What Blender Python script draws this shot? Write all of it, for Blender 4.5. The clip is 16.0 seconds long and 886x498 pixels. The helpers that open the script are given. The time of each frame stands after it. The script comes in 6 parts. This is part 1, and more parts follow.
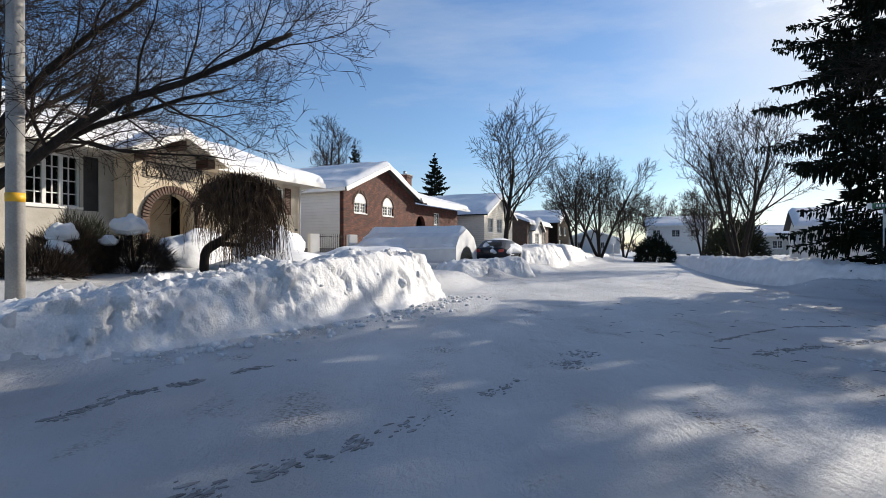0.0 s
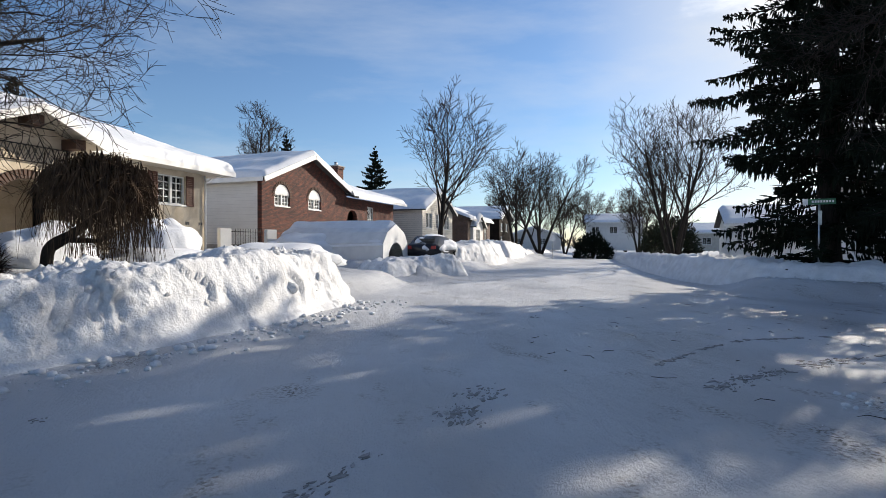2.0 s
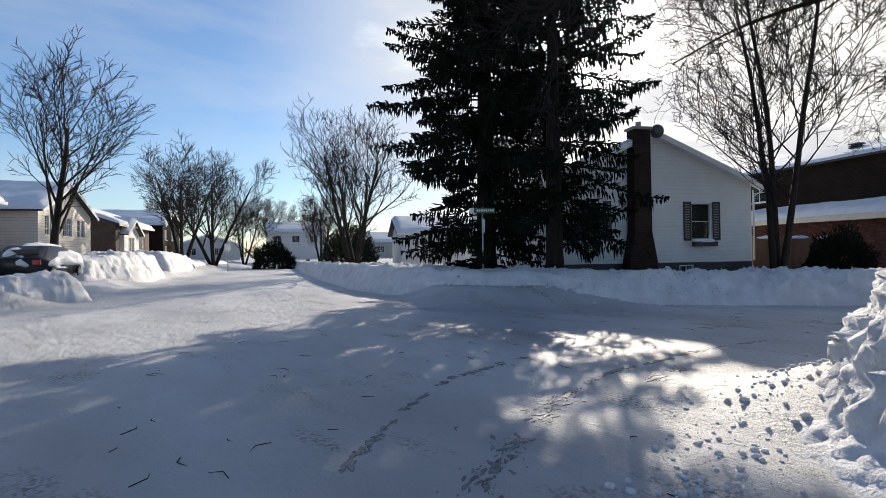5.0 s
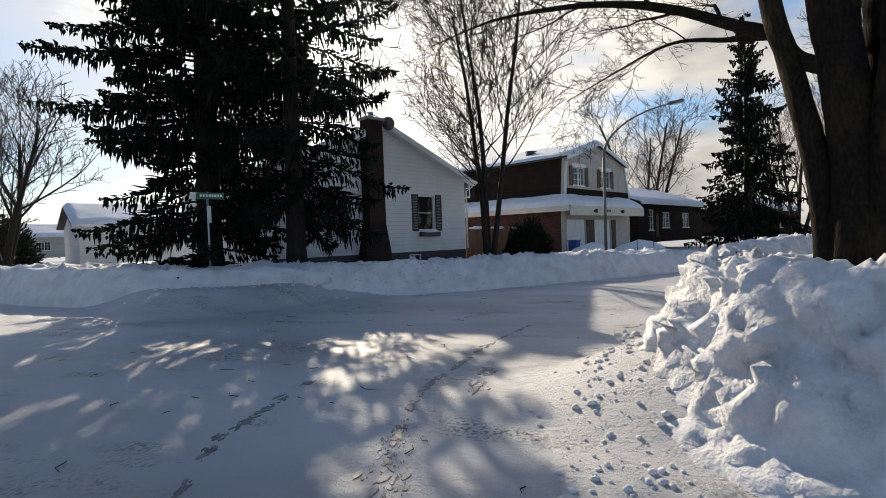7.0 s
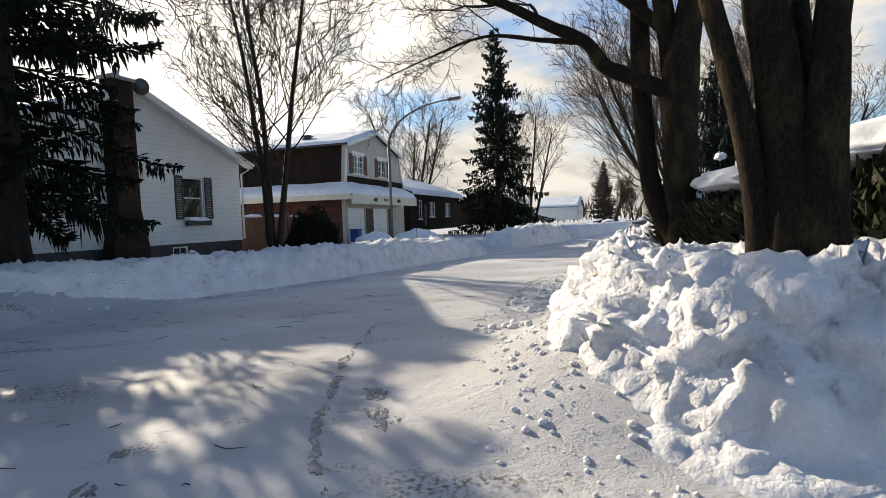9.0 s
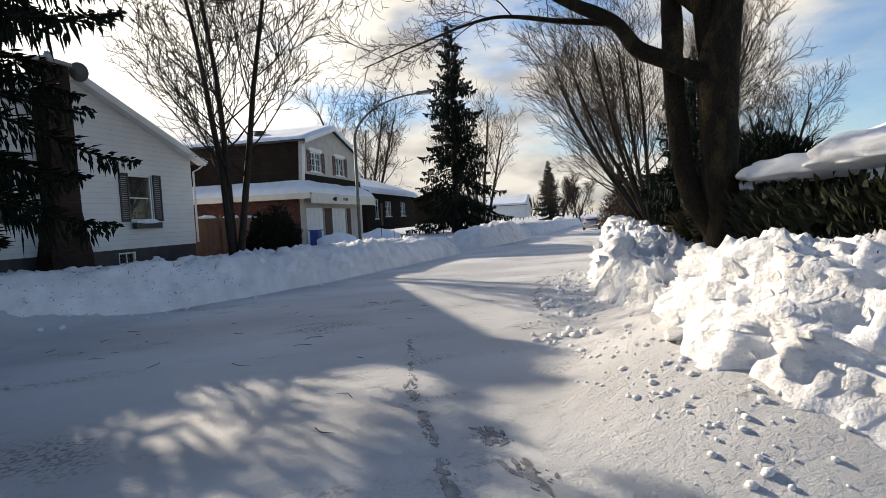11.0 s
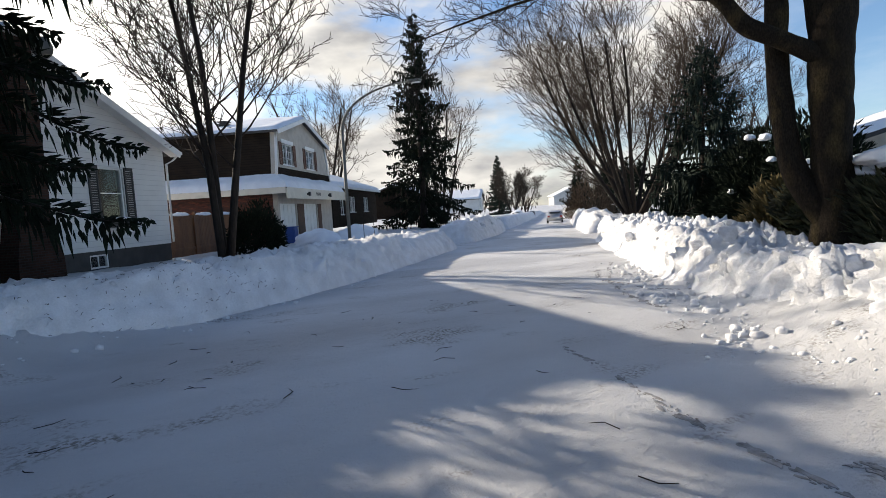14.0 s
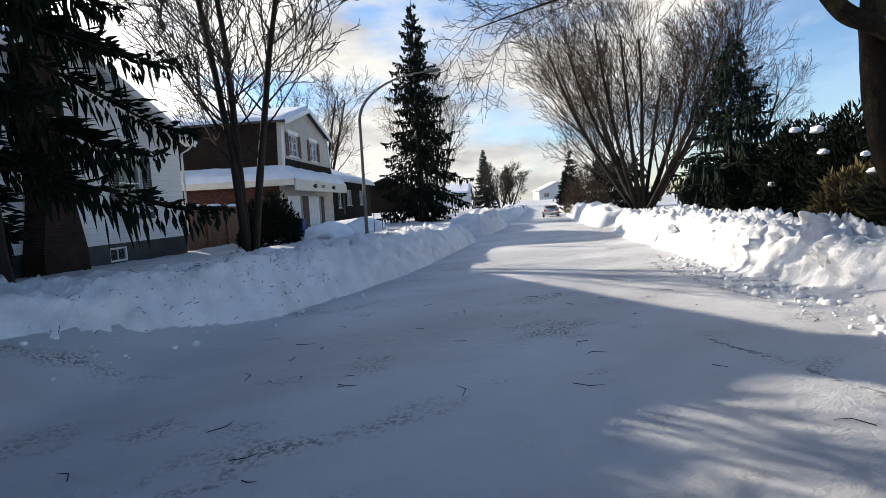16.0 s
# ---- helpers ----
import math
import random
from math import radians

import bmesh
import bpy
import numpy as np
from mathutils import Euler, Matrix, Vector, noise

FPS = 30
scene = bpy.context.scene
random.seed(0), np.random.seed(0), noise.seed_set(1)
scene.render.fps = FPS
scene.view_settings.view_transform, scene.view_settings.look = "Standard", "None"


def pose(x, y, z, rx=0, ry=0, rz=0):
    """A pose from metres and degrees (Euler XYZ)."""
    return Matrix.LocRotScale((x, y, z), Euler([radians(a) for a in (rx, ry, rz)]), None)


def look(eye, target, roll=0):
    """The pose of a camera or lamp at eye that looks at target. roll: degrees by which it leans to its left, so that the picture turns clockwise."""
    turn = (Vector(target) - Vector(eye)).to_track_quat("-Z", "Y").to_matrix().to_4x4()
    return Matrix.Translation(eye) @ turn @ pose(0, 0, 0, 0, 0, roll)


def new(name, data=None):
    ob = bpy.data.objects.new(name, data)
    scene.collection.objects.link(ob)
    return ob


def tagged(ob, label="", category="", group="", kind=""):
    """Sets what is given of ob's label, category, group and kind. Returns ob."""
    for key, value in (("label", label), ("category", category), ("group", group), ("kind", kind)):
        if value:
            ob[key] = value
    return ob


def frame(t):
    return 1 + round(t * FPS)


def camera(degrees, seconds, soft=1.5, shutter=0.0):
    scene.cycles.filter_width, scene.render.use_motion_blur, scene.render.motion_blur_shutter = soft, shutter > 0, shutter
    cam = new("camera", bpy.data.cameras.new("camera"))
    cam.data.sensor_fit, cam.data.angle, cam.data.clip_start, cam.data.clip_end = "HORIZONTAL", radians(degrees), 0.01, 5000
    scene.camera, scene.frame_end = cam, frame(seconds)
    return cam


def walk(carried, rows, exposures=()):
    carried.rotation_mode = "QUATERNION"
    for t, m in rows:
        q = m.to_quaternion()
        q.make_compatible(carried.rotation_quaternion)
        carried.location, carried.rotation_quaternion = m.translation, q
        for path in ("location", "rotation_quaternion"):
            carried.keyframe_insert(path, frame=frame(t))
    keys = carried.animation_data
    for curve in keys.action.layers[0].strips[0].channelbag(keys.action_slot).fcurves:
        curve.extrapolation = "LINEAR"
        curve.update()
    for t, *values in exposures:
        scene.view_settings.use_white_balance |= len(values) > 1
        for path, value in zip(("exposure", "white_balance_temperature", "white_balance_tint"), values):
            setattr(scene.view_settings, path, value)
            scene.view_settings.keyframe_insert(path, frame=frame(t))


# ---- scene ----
cam = camera(82.3, 16.0, soft=0.6)
METRES, EYE, TILT, LEAN, TURN = 15.0, 1.44, 0.0, 0.0, 0.0
ROWS = [
    (0.0, 0.0, 0.0, 0.0, -0.0, 0.0, -0.0),
    (0.5, 0.0188, 0.0326, 0.0009, -1.19, -0.14, -0.26),
    (1.0, 0.032, 0.0665, 0.0006, -2.51, -0.32, -0.16),
    (1.5, 0.0481, 0.0998, 0.0017, -4.23, -0.35, -0.15),
    (2.0, 0.065, 0.132, 0.0027, -6.05, -0.46, -0.09),
    (2.5, 0.0808, 0.1642, 0.004, -8.02, -0.54, -0.06),
    (3.0, 0.1004, 0.1951, 0.0045, -10.32, -0.68, -0.08),
    (3.5, 0.1167, 0.2279, 0.0044, -15.91, -0.32, -0.27),
    (4.0, 0.1351, 0.2596, 0.0045, -24.34, 0.05, -0.09),
    (6.5, 0.2077, 0.4016, 0.0037, -63.8, -0.57, 1.85),
    (7.0, 0.2224, 0.426, 0.0048, -71.98, -1.26, 1.9),
    (7.5, 0.241, 0.4493, 0.0059, -80.24, -1.99, 2.29),
    (8.0, 0.2533, 0.4729, 0.0077, -88.17, -2.66, 2.44),
    (8.5, 0.2706, 0.4915, 0.0084, -95.75, -3.05, 1.82),
    (9.0, 0.2846, 0.514, 0.0087, -98.34, -3.43, 1.86),
    (9.5, 0.3025, 0.5327, 0.0082, -100.32, -3.5, 1.84),
    (12.0, 0.4058, 0.6343, 0.0101, -107.22, -4.22, 3.19),
    (12.5, 0.422, 0.6577, 0.0108, -108.76, -4.55, 3.26),
    (13.0, 0.4416, 0.6795, 0.0105, -109.62, -4.74, 3.4),
    (13.5, 0.461, 0.7031, 0.0111, -110.26, -4.69, 3.52),
    (14.0, 0.4772, 0.728, 0.0123, -110.97, -4.57, 3.31),
    (14.5, 0.4962, 0.751, 0.0126, -111.84, -4.61, 3.08),
    (15.0, 0.5109, 0.7767, 0.0122, -112.35, -4.81, 3.17),
    (15.5, 0.5281, 0.801, 0.0118, -112.74, -4.88, 3.09),
    (16.0, 0.5397, 0.8306, 0.0131, -113.11, -5.31, 3.07),
]
walk(cam, [(t, pose(0, 0, EYE, TILT, LEAN, TURN) @ pose(METRES * x, METRES * y, METRES * z, 90 + pitch, roll, yaw)) for t, x, y, z, yaw, pitch, roll in ROWS],
     [(0.0, 0.35, 6550, 10), (4.0, 0.28, 6580, 10), (7.0, 0.36, 7150, 10), (9.0, 0.66, 7350, 10), (12.5, 0.6, 7050, 10), (16.0, 0.8, 6750, 10)])
# ---- world, sun ----
SUN_HEADING, SUN_HEIGHT = 56.8, 22.0
world = bpy.data.worlds.new("winter_sky")
scene.world = world
world.use_nodes = True
wn, wl = world.node_tree.nodes, world.node_tree.links
wn.clear()
w_out = wn.new("ShaderNodeOutputWorld")
w_bg = wn.new("ShaderNodeBackground")
w_sky = wn.new("ShaderNodeTexSky")
w_sky.sky_type = "NISHITA"
w_sky.sun_disc = False
w_sky.sun_elevation = radians(SUN_HEIGHT)
w_sky.sun_rotation = radians(SUN_HEADING)
w_sky.altitude = 50
w_sky.air_density, w_sky.dust_density, w_sky.ozone_density = 1.1, 0.3, 4.0
w_bg.inputs["Strength"].default_value = 0.106
w_co = wn.new("ShaderNodeTexCoord")
w_map = wn.new("ShaderNodeMapping")
w_map.inputs["Scale"].default_value = (1.6, 1.6, 4.5)
w_noise = wn.new("ShaderNodeTexNoise")
w_noise.inputs["Scale"].default_value = 1.5
w_noise.inputs["Detail"].default_value = 7
w_noise.inputs["Roughness"].default_value = 0.55
w_dot = wn.new("ShaderNodeVectorMath")
w_dot.operation = "DOT_PRODUCT"
CLOUD_HEADING = 92.0
w_dot.inputs[1].default_value = (math.sin(radians(CLOUD_HEADING)), math.cos(radians(CLOUD_HEADING)), 0.0)
w_side = wn.new("ShaderNodeMapRange")
w_side.inputs["From Min"].default_value, w_side.inputs["From Max"].default_value = 0.15, 0.95
w_side.inputs["To Min"].default_value, w_side.inputs["To Max"].default_value = -0.3, 0.15
w_add = wn.new("ShaderNodeMath")
w_add.operation = "ADD"
w_cover = wn.new("ShaderNodeMapRange")
w_cover.interpolation_type = "SMOOTHSTEP"
w_cover.inputs["From Min"].default_value, w_cover.inputs["From Max"].default_value = 0.46, 0.66
w_cloud = wn.new("ShaderNodeMixRGB")
w_cloud.inputs["Color2"].default_value = (6.6, 6.5, 6.3, 1)
TO_SUN = (math.sin(radians(SUN_HEADING)) * math.cos(radians(SUN_HEIGHT)), math.cos(radians(SUN_HEADING)) * math.cos(radians(SUN_HEIGHT)), math.sin(radians(SUN_HEIGHT)))
w_sd = wn.new("ShaderNodeVectorMath")
w_sd.operation = "DOT_PRODUCT"
w_sd.inputs[1].default_value = TO_SUN
w_veil = wn.new("ShaderNodeMapRange")
w_veil.inputs["From Min"].default_value, w_veil.inputs["From Max"].default_value = 0.86, 1.0
w_veil.inputs["To Min"].default_value, w_veil.inputs["To Max"].default_value = 0.0, 0.16
w_glow = wn.new("ShaderNodeMapRange")
w_glow.interpolation_type = "SMOOTHSTEP"
w_glow.inputs["From Min"].default_value, w_glow.inputs["From Max"].default_value = 0.72, 1.0
w_glow.inputs["To Min"].default_value, w_glow.inputs["To Max"].default_value = 1.0, 2.3
w_sep = wn.new("ShaderNodeSeparateXYZ")
w_high = wn.new("ShaderNodeMapRange")
w_high.inputs["From Min"].default_value, w_high.inputs["From Max"].default_value = 0.42, 0.85
w_high.inputs["To Min"].default_value, w_high.inputs["To Max"].default_value = 0.0, -0.45
w_add2 = wn.new("ShaderNodeMath")
w_add3 = wn.new("ShaderNodeMath")
w_add2.operation = w_add3.operation = "ADD"
w_lit = wn.new("ShaderNodeVectorMath")
w_lit.operation = "SCALE"
w_under = wn.new("ShaderNodeTexNoise")
w_under.inputs["Scale"].default_value, w_under.inputs["Detail"].default_value = 3.2, 6
w_tone = wn.new("ShaderNodeMixRGB")
w_tone.inputs["Color1"].default_value, w_tone.inputs["Color2"].default_value = (3.0, 3.05, 3.2, 1), (5.4, 5.35, 5.2, 1)
w_tr = wn.new("ShaderNodeMapRange")
w_tr.inputs["From Min"].default_value, w_tr.inputs["From Max"].default_value = 0.36, 0.56
wl.new(w_map.outputs["Vector"], w_under.inputs["Vector"])
wl.new(w_under.outputs[0], w_tr.inputs["Value"])
wl.new(w_tr.outputs["Result"], w_tone.inputs["Fac"])
wl.new(w_tone.outputs["Color"], w_lit.inputs[0])
wl.new(w_co.outputs["Generated"], w_sd.inputs[0])
wl.new(w_sd.outputs["Value"], w_veil.inputs["Value"])
wl.new(w_sd.outputs["Value"], w_glow.inputs["Value"])
wl.new(w_co.outputs["Generated"], w_sep.inputs["Vector"])
wl.new(w_sep.outputs["Z"], w_high.inputs["Value"])
wl.new(w_glow.outputs["Result"], w_lit.inputs["Scale"])
wl.new(w_lit.outputs["Vector"], w_cloud.inputs["Color2"])
wl.new(w_co.outputs["Generated"], w_map.inputs["Vector"])
wl.new(w_map.outputs["Vector"], w_noise.inputs["Vector"])
wl.new(w_co.outputs["Generated"], w_dot.inputs[0])
wl.new(w_dot.outputs["Value"], w_side.inputs["Value"])
wl.new(w_noise.outputs[0], w_add.inputs[0])
wl.new(w_side.outputs["Result"], w_add.inputs[1])
wl.new(w_add.outputs["Value"], w_add2.inputs[0])
wl.new(w_veil.outputs["Result"], w_add2.inputs[1])
wl.new(w_add2.outputs["Value"], w_add3.inputs[0])
wl.new(w_high.outputs["Result"], w_add3.inputs[1])
wl.new(w_add3.outputs["Value"], w_cover.inputs["Value"])
wl.new(w_cover.outputs["Result"], w_cloud.inputs["Fac"])
# clear winter air, a thin high veil whitening towards the sun, and the bright aureole round it
w_clear = wn.new("ShaderNodeMixRGB")
w_clear.blend_type = "MULTIPLY"
w_clear.inputs["Fac"].default_value = 1.0
w_clear.inputs["Color2"].default_value = (0.95, 1.0, 1.08, 1)
w_wisp = wn.new("ShaderNodeMixRGB")
w_wisp.inputs["Color2"].default_value = (6.2, 6.5, 6.9, 1)
w_near = wn.new("ShaderNodeMapRange")
w_near.interpolation_type = "SMOOTHSTEP"
w_near.inputs["From Min"].default_value, w_near.inputs["From Max"].default_value = 0.8, 0.995
w_near.inputs["To Min"].default_value, w_near.inputs["To Max"].default_value = 0.0, 0.8
w_streak = wn.new("ShaderNodeMapping")
w_streak.inputs["Rotation"].default_value = (0.3, 0.2, 0.5)
w_streak.inputs["Scale"].default_value = (1.2, 4.0, 7.0)
w_cirrus = wn.new("ShaderNodeTexNoise")
w_cirrus.inputs["Scale"].default_value, w_cirrus.inputs["Detail"].default_value, w_cirrus.inputs["Roughness"].default_value = 1.3, 8, 0.6
w_thin = wn.new("ShaderNodeMapRange")
w_thin.inputs["From Min"].default_value, w_thin.inputs["From Max"].default_value = 0.45, 0.75
w_thin.inputs["To Min"].default_value, w_thin.inputs["To Max"].default_value = 0.0, 0.3
w_both = wn.new("ShaderNodeMath")
w_both.operation = "ADD"
w_both.use_clamp = True
w_ring = wn.new("ShaderNodeMapRange")
w_ring.interpolation_type = "SMOOTHSTEP"
w_ring.inputs["From Min"].default_value, w_ring.inputs["From Max"].default_value = 0.992, 1.0
w_ring.inputs["To Min"].default_value, w_ring.inputs["To Max"].default_value = 1.0, 5.0
w_blaze = wn.new("ShaderNodeVectorMath")
w_blaze.operation = "SCALE"
wl.new(w_sky.outputs["Color"], w_clear.inputs["Color1"])
wl.new(w_clear.outputs["Color"], w_wisp.inputs["Color1"])
wl.new(w_sd.outputs["Value"], w_near.inputs["Value"])
wl.new(w_co.outputs["Generated"], w_streak.inputs["Vector"])
wl.new(w_streak.outputs["Vector"], w_cirrus.inputs["Vector"])
wl.new(w_cirrus.outputs[0], w_thin.inputs["Value"])
wl.new(w_near.outputs["Result"], w_both.inputs[0])
wl.new(w_thin.outputs["Result"], w_both.inputs[1])
wl.new(w_both.outputs["Value"], w_wisp.inputs["Fac"])
wl.new(w_wisp.outputs["Color"], w_cloud.inputs["Color1"])
wl.new(w_sd.outputs["Value"], w_ring.inputs["Value"])
wl.new(w_cloud.outputs["Color"], w_blaze.inputs[0])
wl.new(w_ring.outputs["Result"], w_blaze.inputs["Scale"])
wl.new(w_blaze.outputs["Vector"], w_bg.inputs["Color"])
wl.new(w_bg.outputs["Background"], w_out.inputs["Surface"])

sun = new("sun", bpy.data.lights.new("sun", "SUN"))
sun.data.energy = 5.0
sun.data.angle = radians(0.6)
sun.data.color = (1.0, 0.9, 0.76)
to_sun = Vector((math.sin(radians(SUN_HEADING)) * math.cos(radians(SUN_HEIGHT)),
                 math.cos(radians(SUN_HEADING)) * math.cos(radians(SUN_HEIGHT)), math.sin(radians(SUN_HEIGHT))))
sun.matrix_world = look(to_sun * 60, (0, 0, 0))

# ---- materials ----


def material(name, base, rough=0.7, metal=0.0, spec=0.5, second=None, scale=3.0, stretch=(1, 1, 1), bump=0.0,
             bump_scale=30.0, contrast=(0.35, 0.65), fine=0.0, transmission=0.0, per_object=0.0):
    """A procedural surface: a base and a second colour mixed by two sizes of noise, with fine relief."""
    m = bpy.data.materials.new(name)
    m.use_nodes = True
    n, l = m.node_tree.nodes, m.node_tree.links
    p = n["Principled BSDF"]
    p.inputs["Base Color"].default_value = (*base, 1)
    p.inputs["Roughness"].default_value = rough
    p.inputs["Metallic"].default_value = metal
    p.inputs["Specular IOR Level"].default_value = spec
    p.inputs["Transmission Weight"].default_value = transmission
    co = n.new("ShaderNodeTexCoord")
    mp = n.new("ShaderNodeMapping")
    mp.inputs["Scale"].default_value = stretch
    l.new(co.outputs["Object"], mp.inputs["Vector"])
    if second:
        t1 = n.new("ShaderNodeTexNoise")
        t1.inputs["Scale"].default_value = scale
        t1.inputs["Detail"].default_value = 6
        l.new(mp.outputs["Vector"], t1.inputs["Vector"])
        r = n.new("ShaderNodeMapRange")
        r.inputs["From Min"].default_value, r.inputs["From Max"].default_value = contrast
        l.new(t1.outputs[0], r.inputs["Value"])
        mix = n.new("ShaderNodeMixRGB")
        mix.inputs["Color1"].default_value = (*base, 1)
        mix.inputs["Color2"].default_value = (*second, 1)
        l.new(r.outputs["Result"], mix.inputs["Fac"])
        last = mix
        if fine:
            t2 = n.new("ShaderNodeTexNoise")
            t2.inputs["Scale"].default_value = scale * 14
            t2.inputs["Detail"].default_value = 3
            l.new(mp.outputs["Vector"], t2.inputs["Vector"])
            hs = n.new("ShaderNodeHueSaturation")
            r2 = n.new("ShaderNodeMapRange")
            r2.inputs["From Min"].default_value, r2.inputs["From Max"].default_value = 0.3, 0.7
            r2.inputs["To Min"].default_value, r2.inputs["To Max"].default_value = 1 - fine, 1 + fine
            l.new(t2.outputs[0], r2.inputs["Value"])
            l.new(r2.outputs["Result"], hs.inputs["Value"])
            l.new(mix.outputs["Color"], hs.inputs["Color"])
            last = hs
        if per_object:
            oi = n.new("ShaderNodeObjectInfo")
            r3 = n.new("ShaderNodeMapRange")
            r3.inputs["To Min"].default_value, r3.inputs["To Max"].default_value = 1 - per_object, 1 + per_object
            h3 = n.new("ShaderNodeHueSaturation")
            l.new(oi.outputs["Random"], r3.inputs["Value"])
            l.new(r3.outputs["Result"], h3.inputs["Value"])
            l.new(last.outputs["Color"], h3.inputs["Color"])
            last = h3
        l.new(last.outputs["Color"], p.inputs["Base Color"])
    if bump:
        t3 = n.new("ShaderNodeTexNoise")
        t3.inputs["Scale"].default_value = bump_scale
        t3.inputs["Detail"].default_value = 9
        t3.inputs["Roughness"].default_value = 0.62
        l.new(mp.outputs["Vector"], t3.inputs["Vector"])
        b = n.new("ShaderNodeBump")
        b.inputs["Strength"].default_value = 0.6
        b.inputs["Distance"].default_value = bump
        l.new(t3.outputs[0], b.inputs["Height"])
        l.new(b.outputs["Normal"], p.inputs["Normal"])
    return m


def courses(m, brick_w, brick_h, c1, c2, mortar, depth=0.006, joint=0.01, mottle=(0.75, 1.2)):
    """Lays brick courses, or boards when they are very long, over a material's base colour and relief."""
    n, l = m.node_tree.nodes, m.node_tree.links
    p = n["Principled BSDF"]
    co = n.new("ShaderNodeTexCoord")
    sp = n.new("ShaderNodeSeparateXYZ")
    l.new(co.outputs["Object"], sp.inputs["Vector"])
    ad = n.new("ShaderNodeMath")
    ad.operation = "ADD"
    l.new(sp.outputs["X"], ad.inputs[0])
    l.new(sp.outputs["Y"], ad.inputs[1])
    cb = n.new("ShaderNodeCombineXYZ")
    l.new(ad.outputs["Value"], cb.inputs["X"])
    l.new(sp.outputs["Z"], cb.inputs["Y"])
    bt = n.new("ShaderNodeTexBrick")
    bt.inputs["Scale"].default_value = 1.0
    bt.inputs["Brick Width"].default_value = brick_w
    bt.inputs["Row Height"].default_value = brick_h
    bt.inputs["Mortar Size"].default_value = joint
    bt.inputs["Color1"].default_value = (*c1, 1)
    bt.inputs["Color2"].default_value = (*c2, 1)
    bt.inputs["Mortar"].default_value = (*mortar, 1)
    l.new(cb.outputs["Vector"], bt.inputs["Vector"])
    tn = n.new("ShaderNodeTexNoise")
    tn.inputs["Scale"].default_value = 1.3
    tn.inputs["Detail"].default_value = 6
    l.new(co.outputs["Object"], tn.inputs["Vector"])
    rr = n.new("ShaderNodeMapRange")
    rr.inputs["From Min"].default_value, rr.inputs["From Max"].default_value = 0.3, 0.7
    rr.inputs["To Min"].default_value, rr.inputs["To Max"].default_value = mottle
    l.new(tn.outputs[0], rr.inputs["Value"])
    hs = n.new("ShaderNodeHueSaturation")
    l.new(rr.outputs["Result"], hs.inputs["Value"])
    l.new(bt.outputs["Color"], hs.inputs["Color"])
    l.new(hs.outputs["Color"], p.inputs["Base Color"])
    b = n.new("ShaderNodeBump")
    b.inputs["Strength"].default_value = 0.7
    b.inputs["Distance"].default_value = depth
    b.invert = True
    l.new(bt.outputs["Fac"], b.inputs["Height"])
    l.new(b.outputs["Normal"], p.inputs["Normal"])
    return m


SNOW = material("snow", (0.78, 0.8, 0.83), 0.65, spec=0.25, second=(0.7, 0.72, 0.76), scale=1.7, bump=0.035, bump_scale=9, fine=0.02)
SNOW_DIRTY = material("plowed_snow", (0.76, 0.77, 0.79), 0.7, spec=0.2, second=(0.62, 0.625, 0.64), scale=2.3, bump=0.04,
                      bump_scale=19, fine=0.05)
BARK = material("bark", (0.03, 0.024, 0.02), 0.9, spec=0.2, second=(0.016, 0.013, 0.011), scale=5, stretch=(3, 3, 0.6), bump=0.02,
                bump_scale=14, fine=0.25)
BARK_MAPLE = material("maple_bark", (0.02, 0.016, 0.012), 0.95, spec=0.06, second=(0.06, 0.046, 0.022), scale=2.2, stretch=(1.6, 1.6, 0.7),
                      bump=0.035, bump_scale=16, fine=0.4, contrast=(0.5, 0.75))
TWIG = material("twigs", (0.03, 0.023, 0.019), 0.9, spec=0.15, second=(0.022, 0.017, 0.014), scale=4)
TWIG_PALE = material("pale_twigs", (0.05, 0.038, 0.03), 0.9, spec=0.1, second=(0.04, 0.03, 0.024), scale=4)
TWIG_WEEP = material("weeping_twigs", (0.12, 0.08, 0.05), 0.85, spec=0.2, second=(0.035, 0.024, 0.017), scale=4)
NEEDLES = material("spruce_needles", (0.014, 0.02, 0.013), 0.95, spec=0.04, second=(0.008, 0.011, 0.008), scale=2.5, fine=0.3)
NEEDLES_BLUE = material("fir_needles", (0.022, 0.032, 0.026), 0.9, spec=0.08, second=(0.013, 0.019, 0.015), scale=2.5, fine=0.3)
CEDAR = material("cedar_leaves", (0.045, 0.05, 0.024), 0.8, spec=0.2, second=(0.022, 0.022, 0.013), scale=3, fine=0.35)
CEDAR_GOLD = material("bronze_cedar_leaves", (0.12, 0.09, 0.035), 0.8, spec=0.2, second=(0.06, 0.05, 0.022), scale=4, fine=0.35)
BRICK = courses(material("red_brick", (0.3, 0.12, 0.08), 0.85), 0.215, 0.075, (0.17, 0.045, 0.026), (0.055, 0.016, 0.011), (0.035, 0.022, 0.018), 0.012, 0.014)
BRICK_SOOT = courses(material("sooty_brick", (0.06, 0.035, 0.028), 0.9, spec=0.1), 0.215, 0.075, (0.05, 0.026, 0.019), (0.03, 0.017, 0.013), (0.04, 0.033, 0.029))
BRICK_DARK = courses(material("dark_brown_brick", (0.1, 0.06, 0.045), 0.85), 0.215, 0.075, (0.11, 0.06, 0.04), (0.075, 0.042, 0.03),
                     (0.1, 0.08, 0.07))
SIDING = courses(material("white_siding", (0.74, 0.74, 0.72), 0.5), 60.0, 0.2, (0.67, 0.67, 0.66), (0.65, 0.65, 0.64), (0.54, 0.54, 0.54), 0.006, 0.01, (0.94, 1.05))
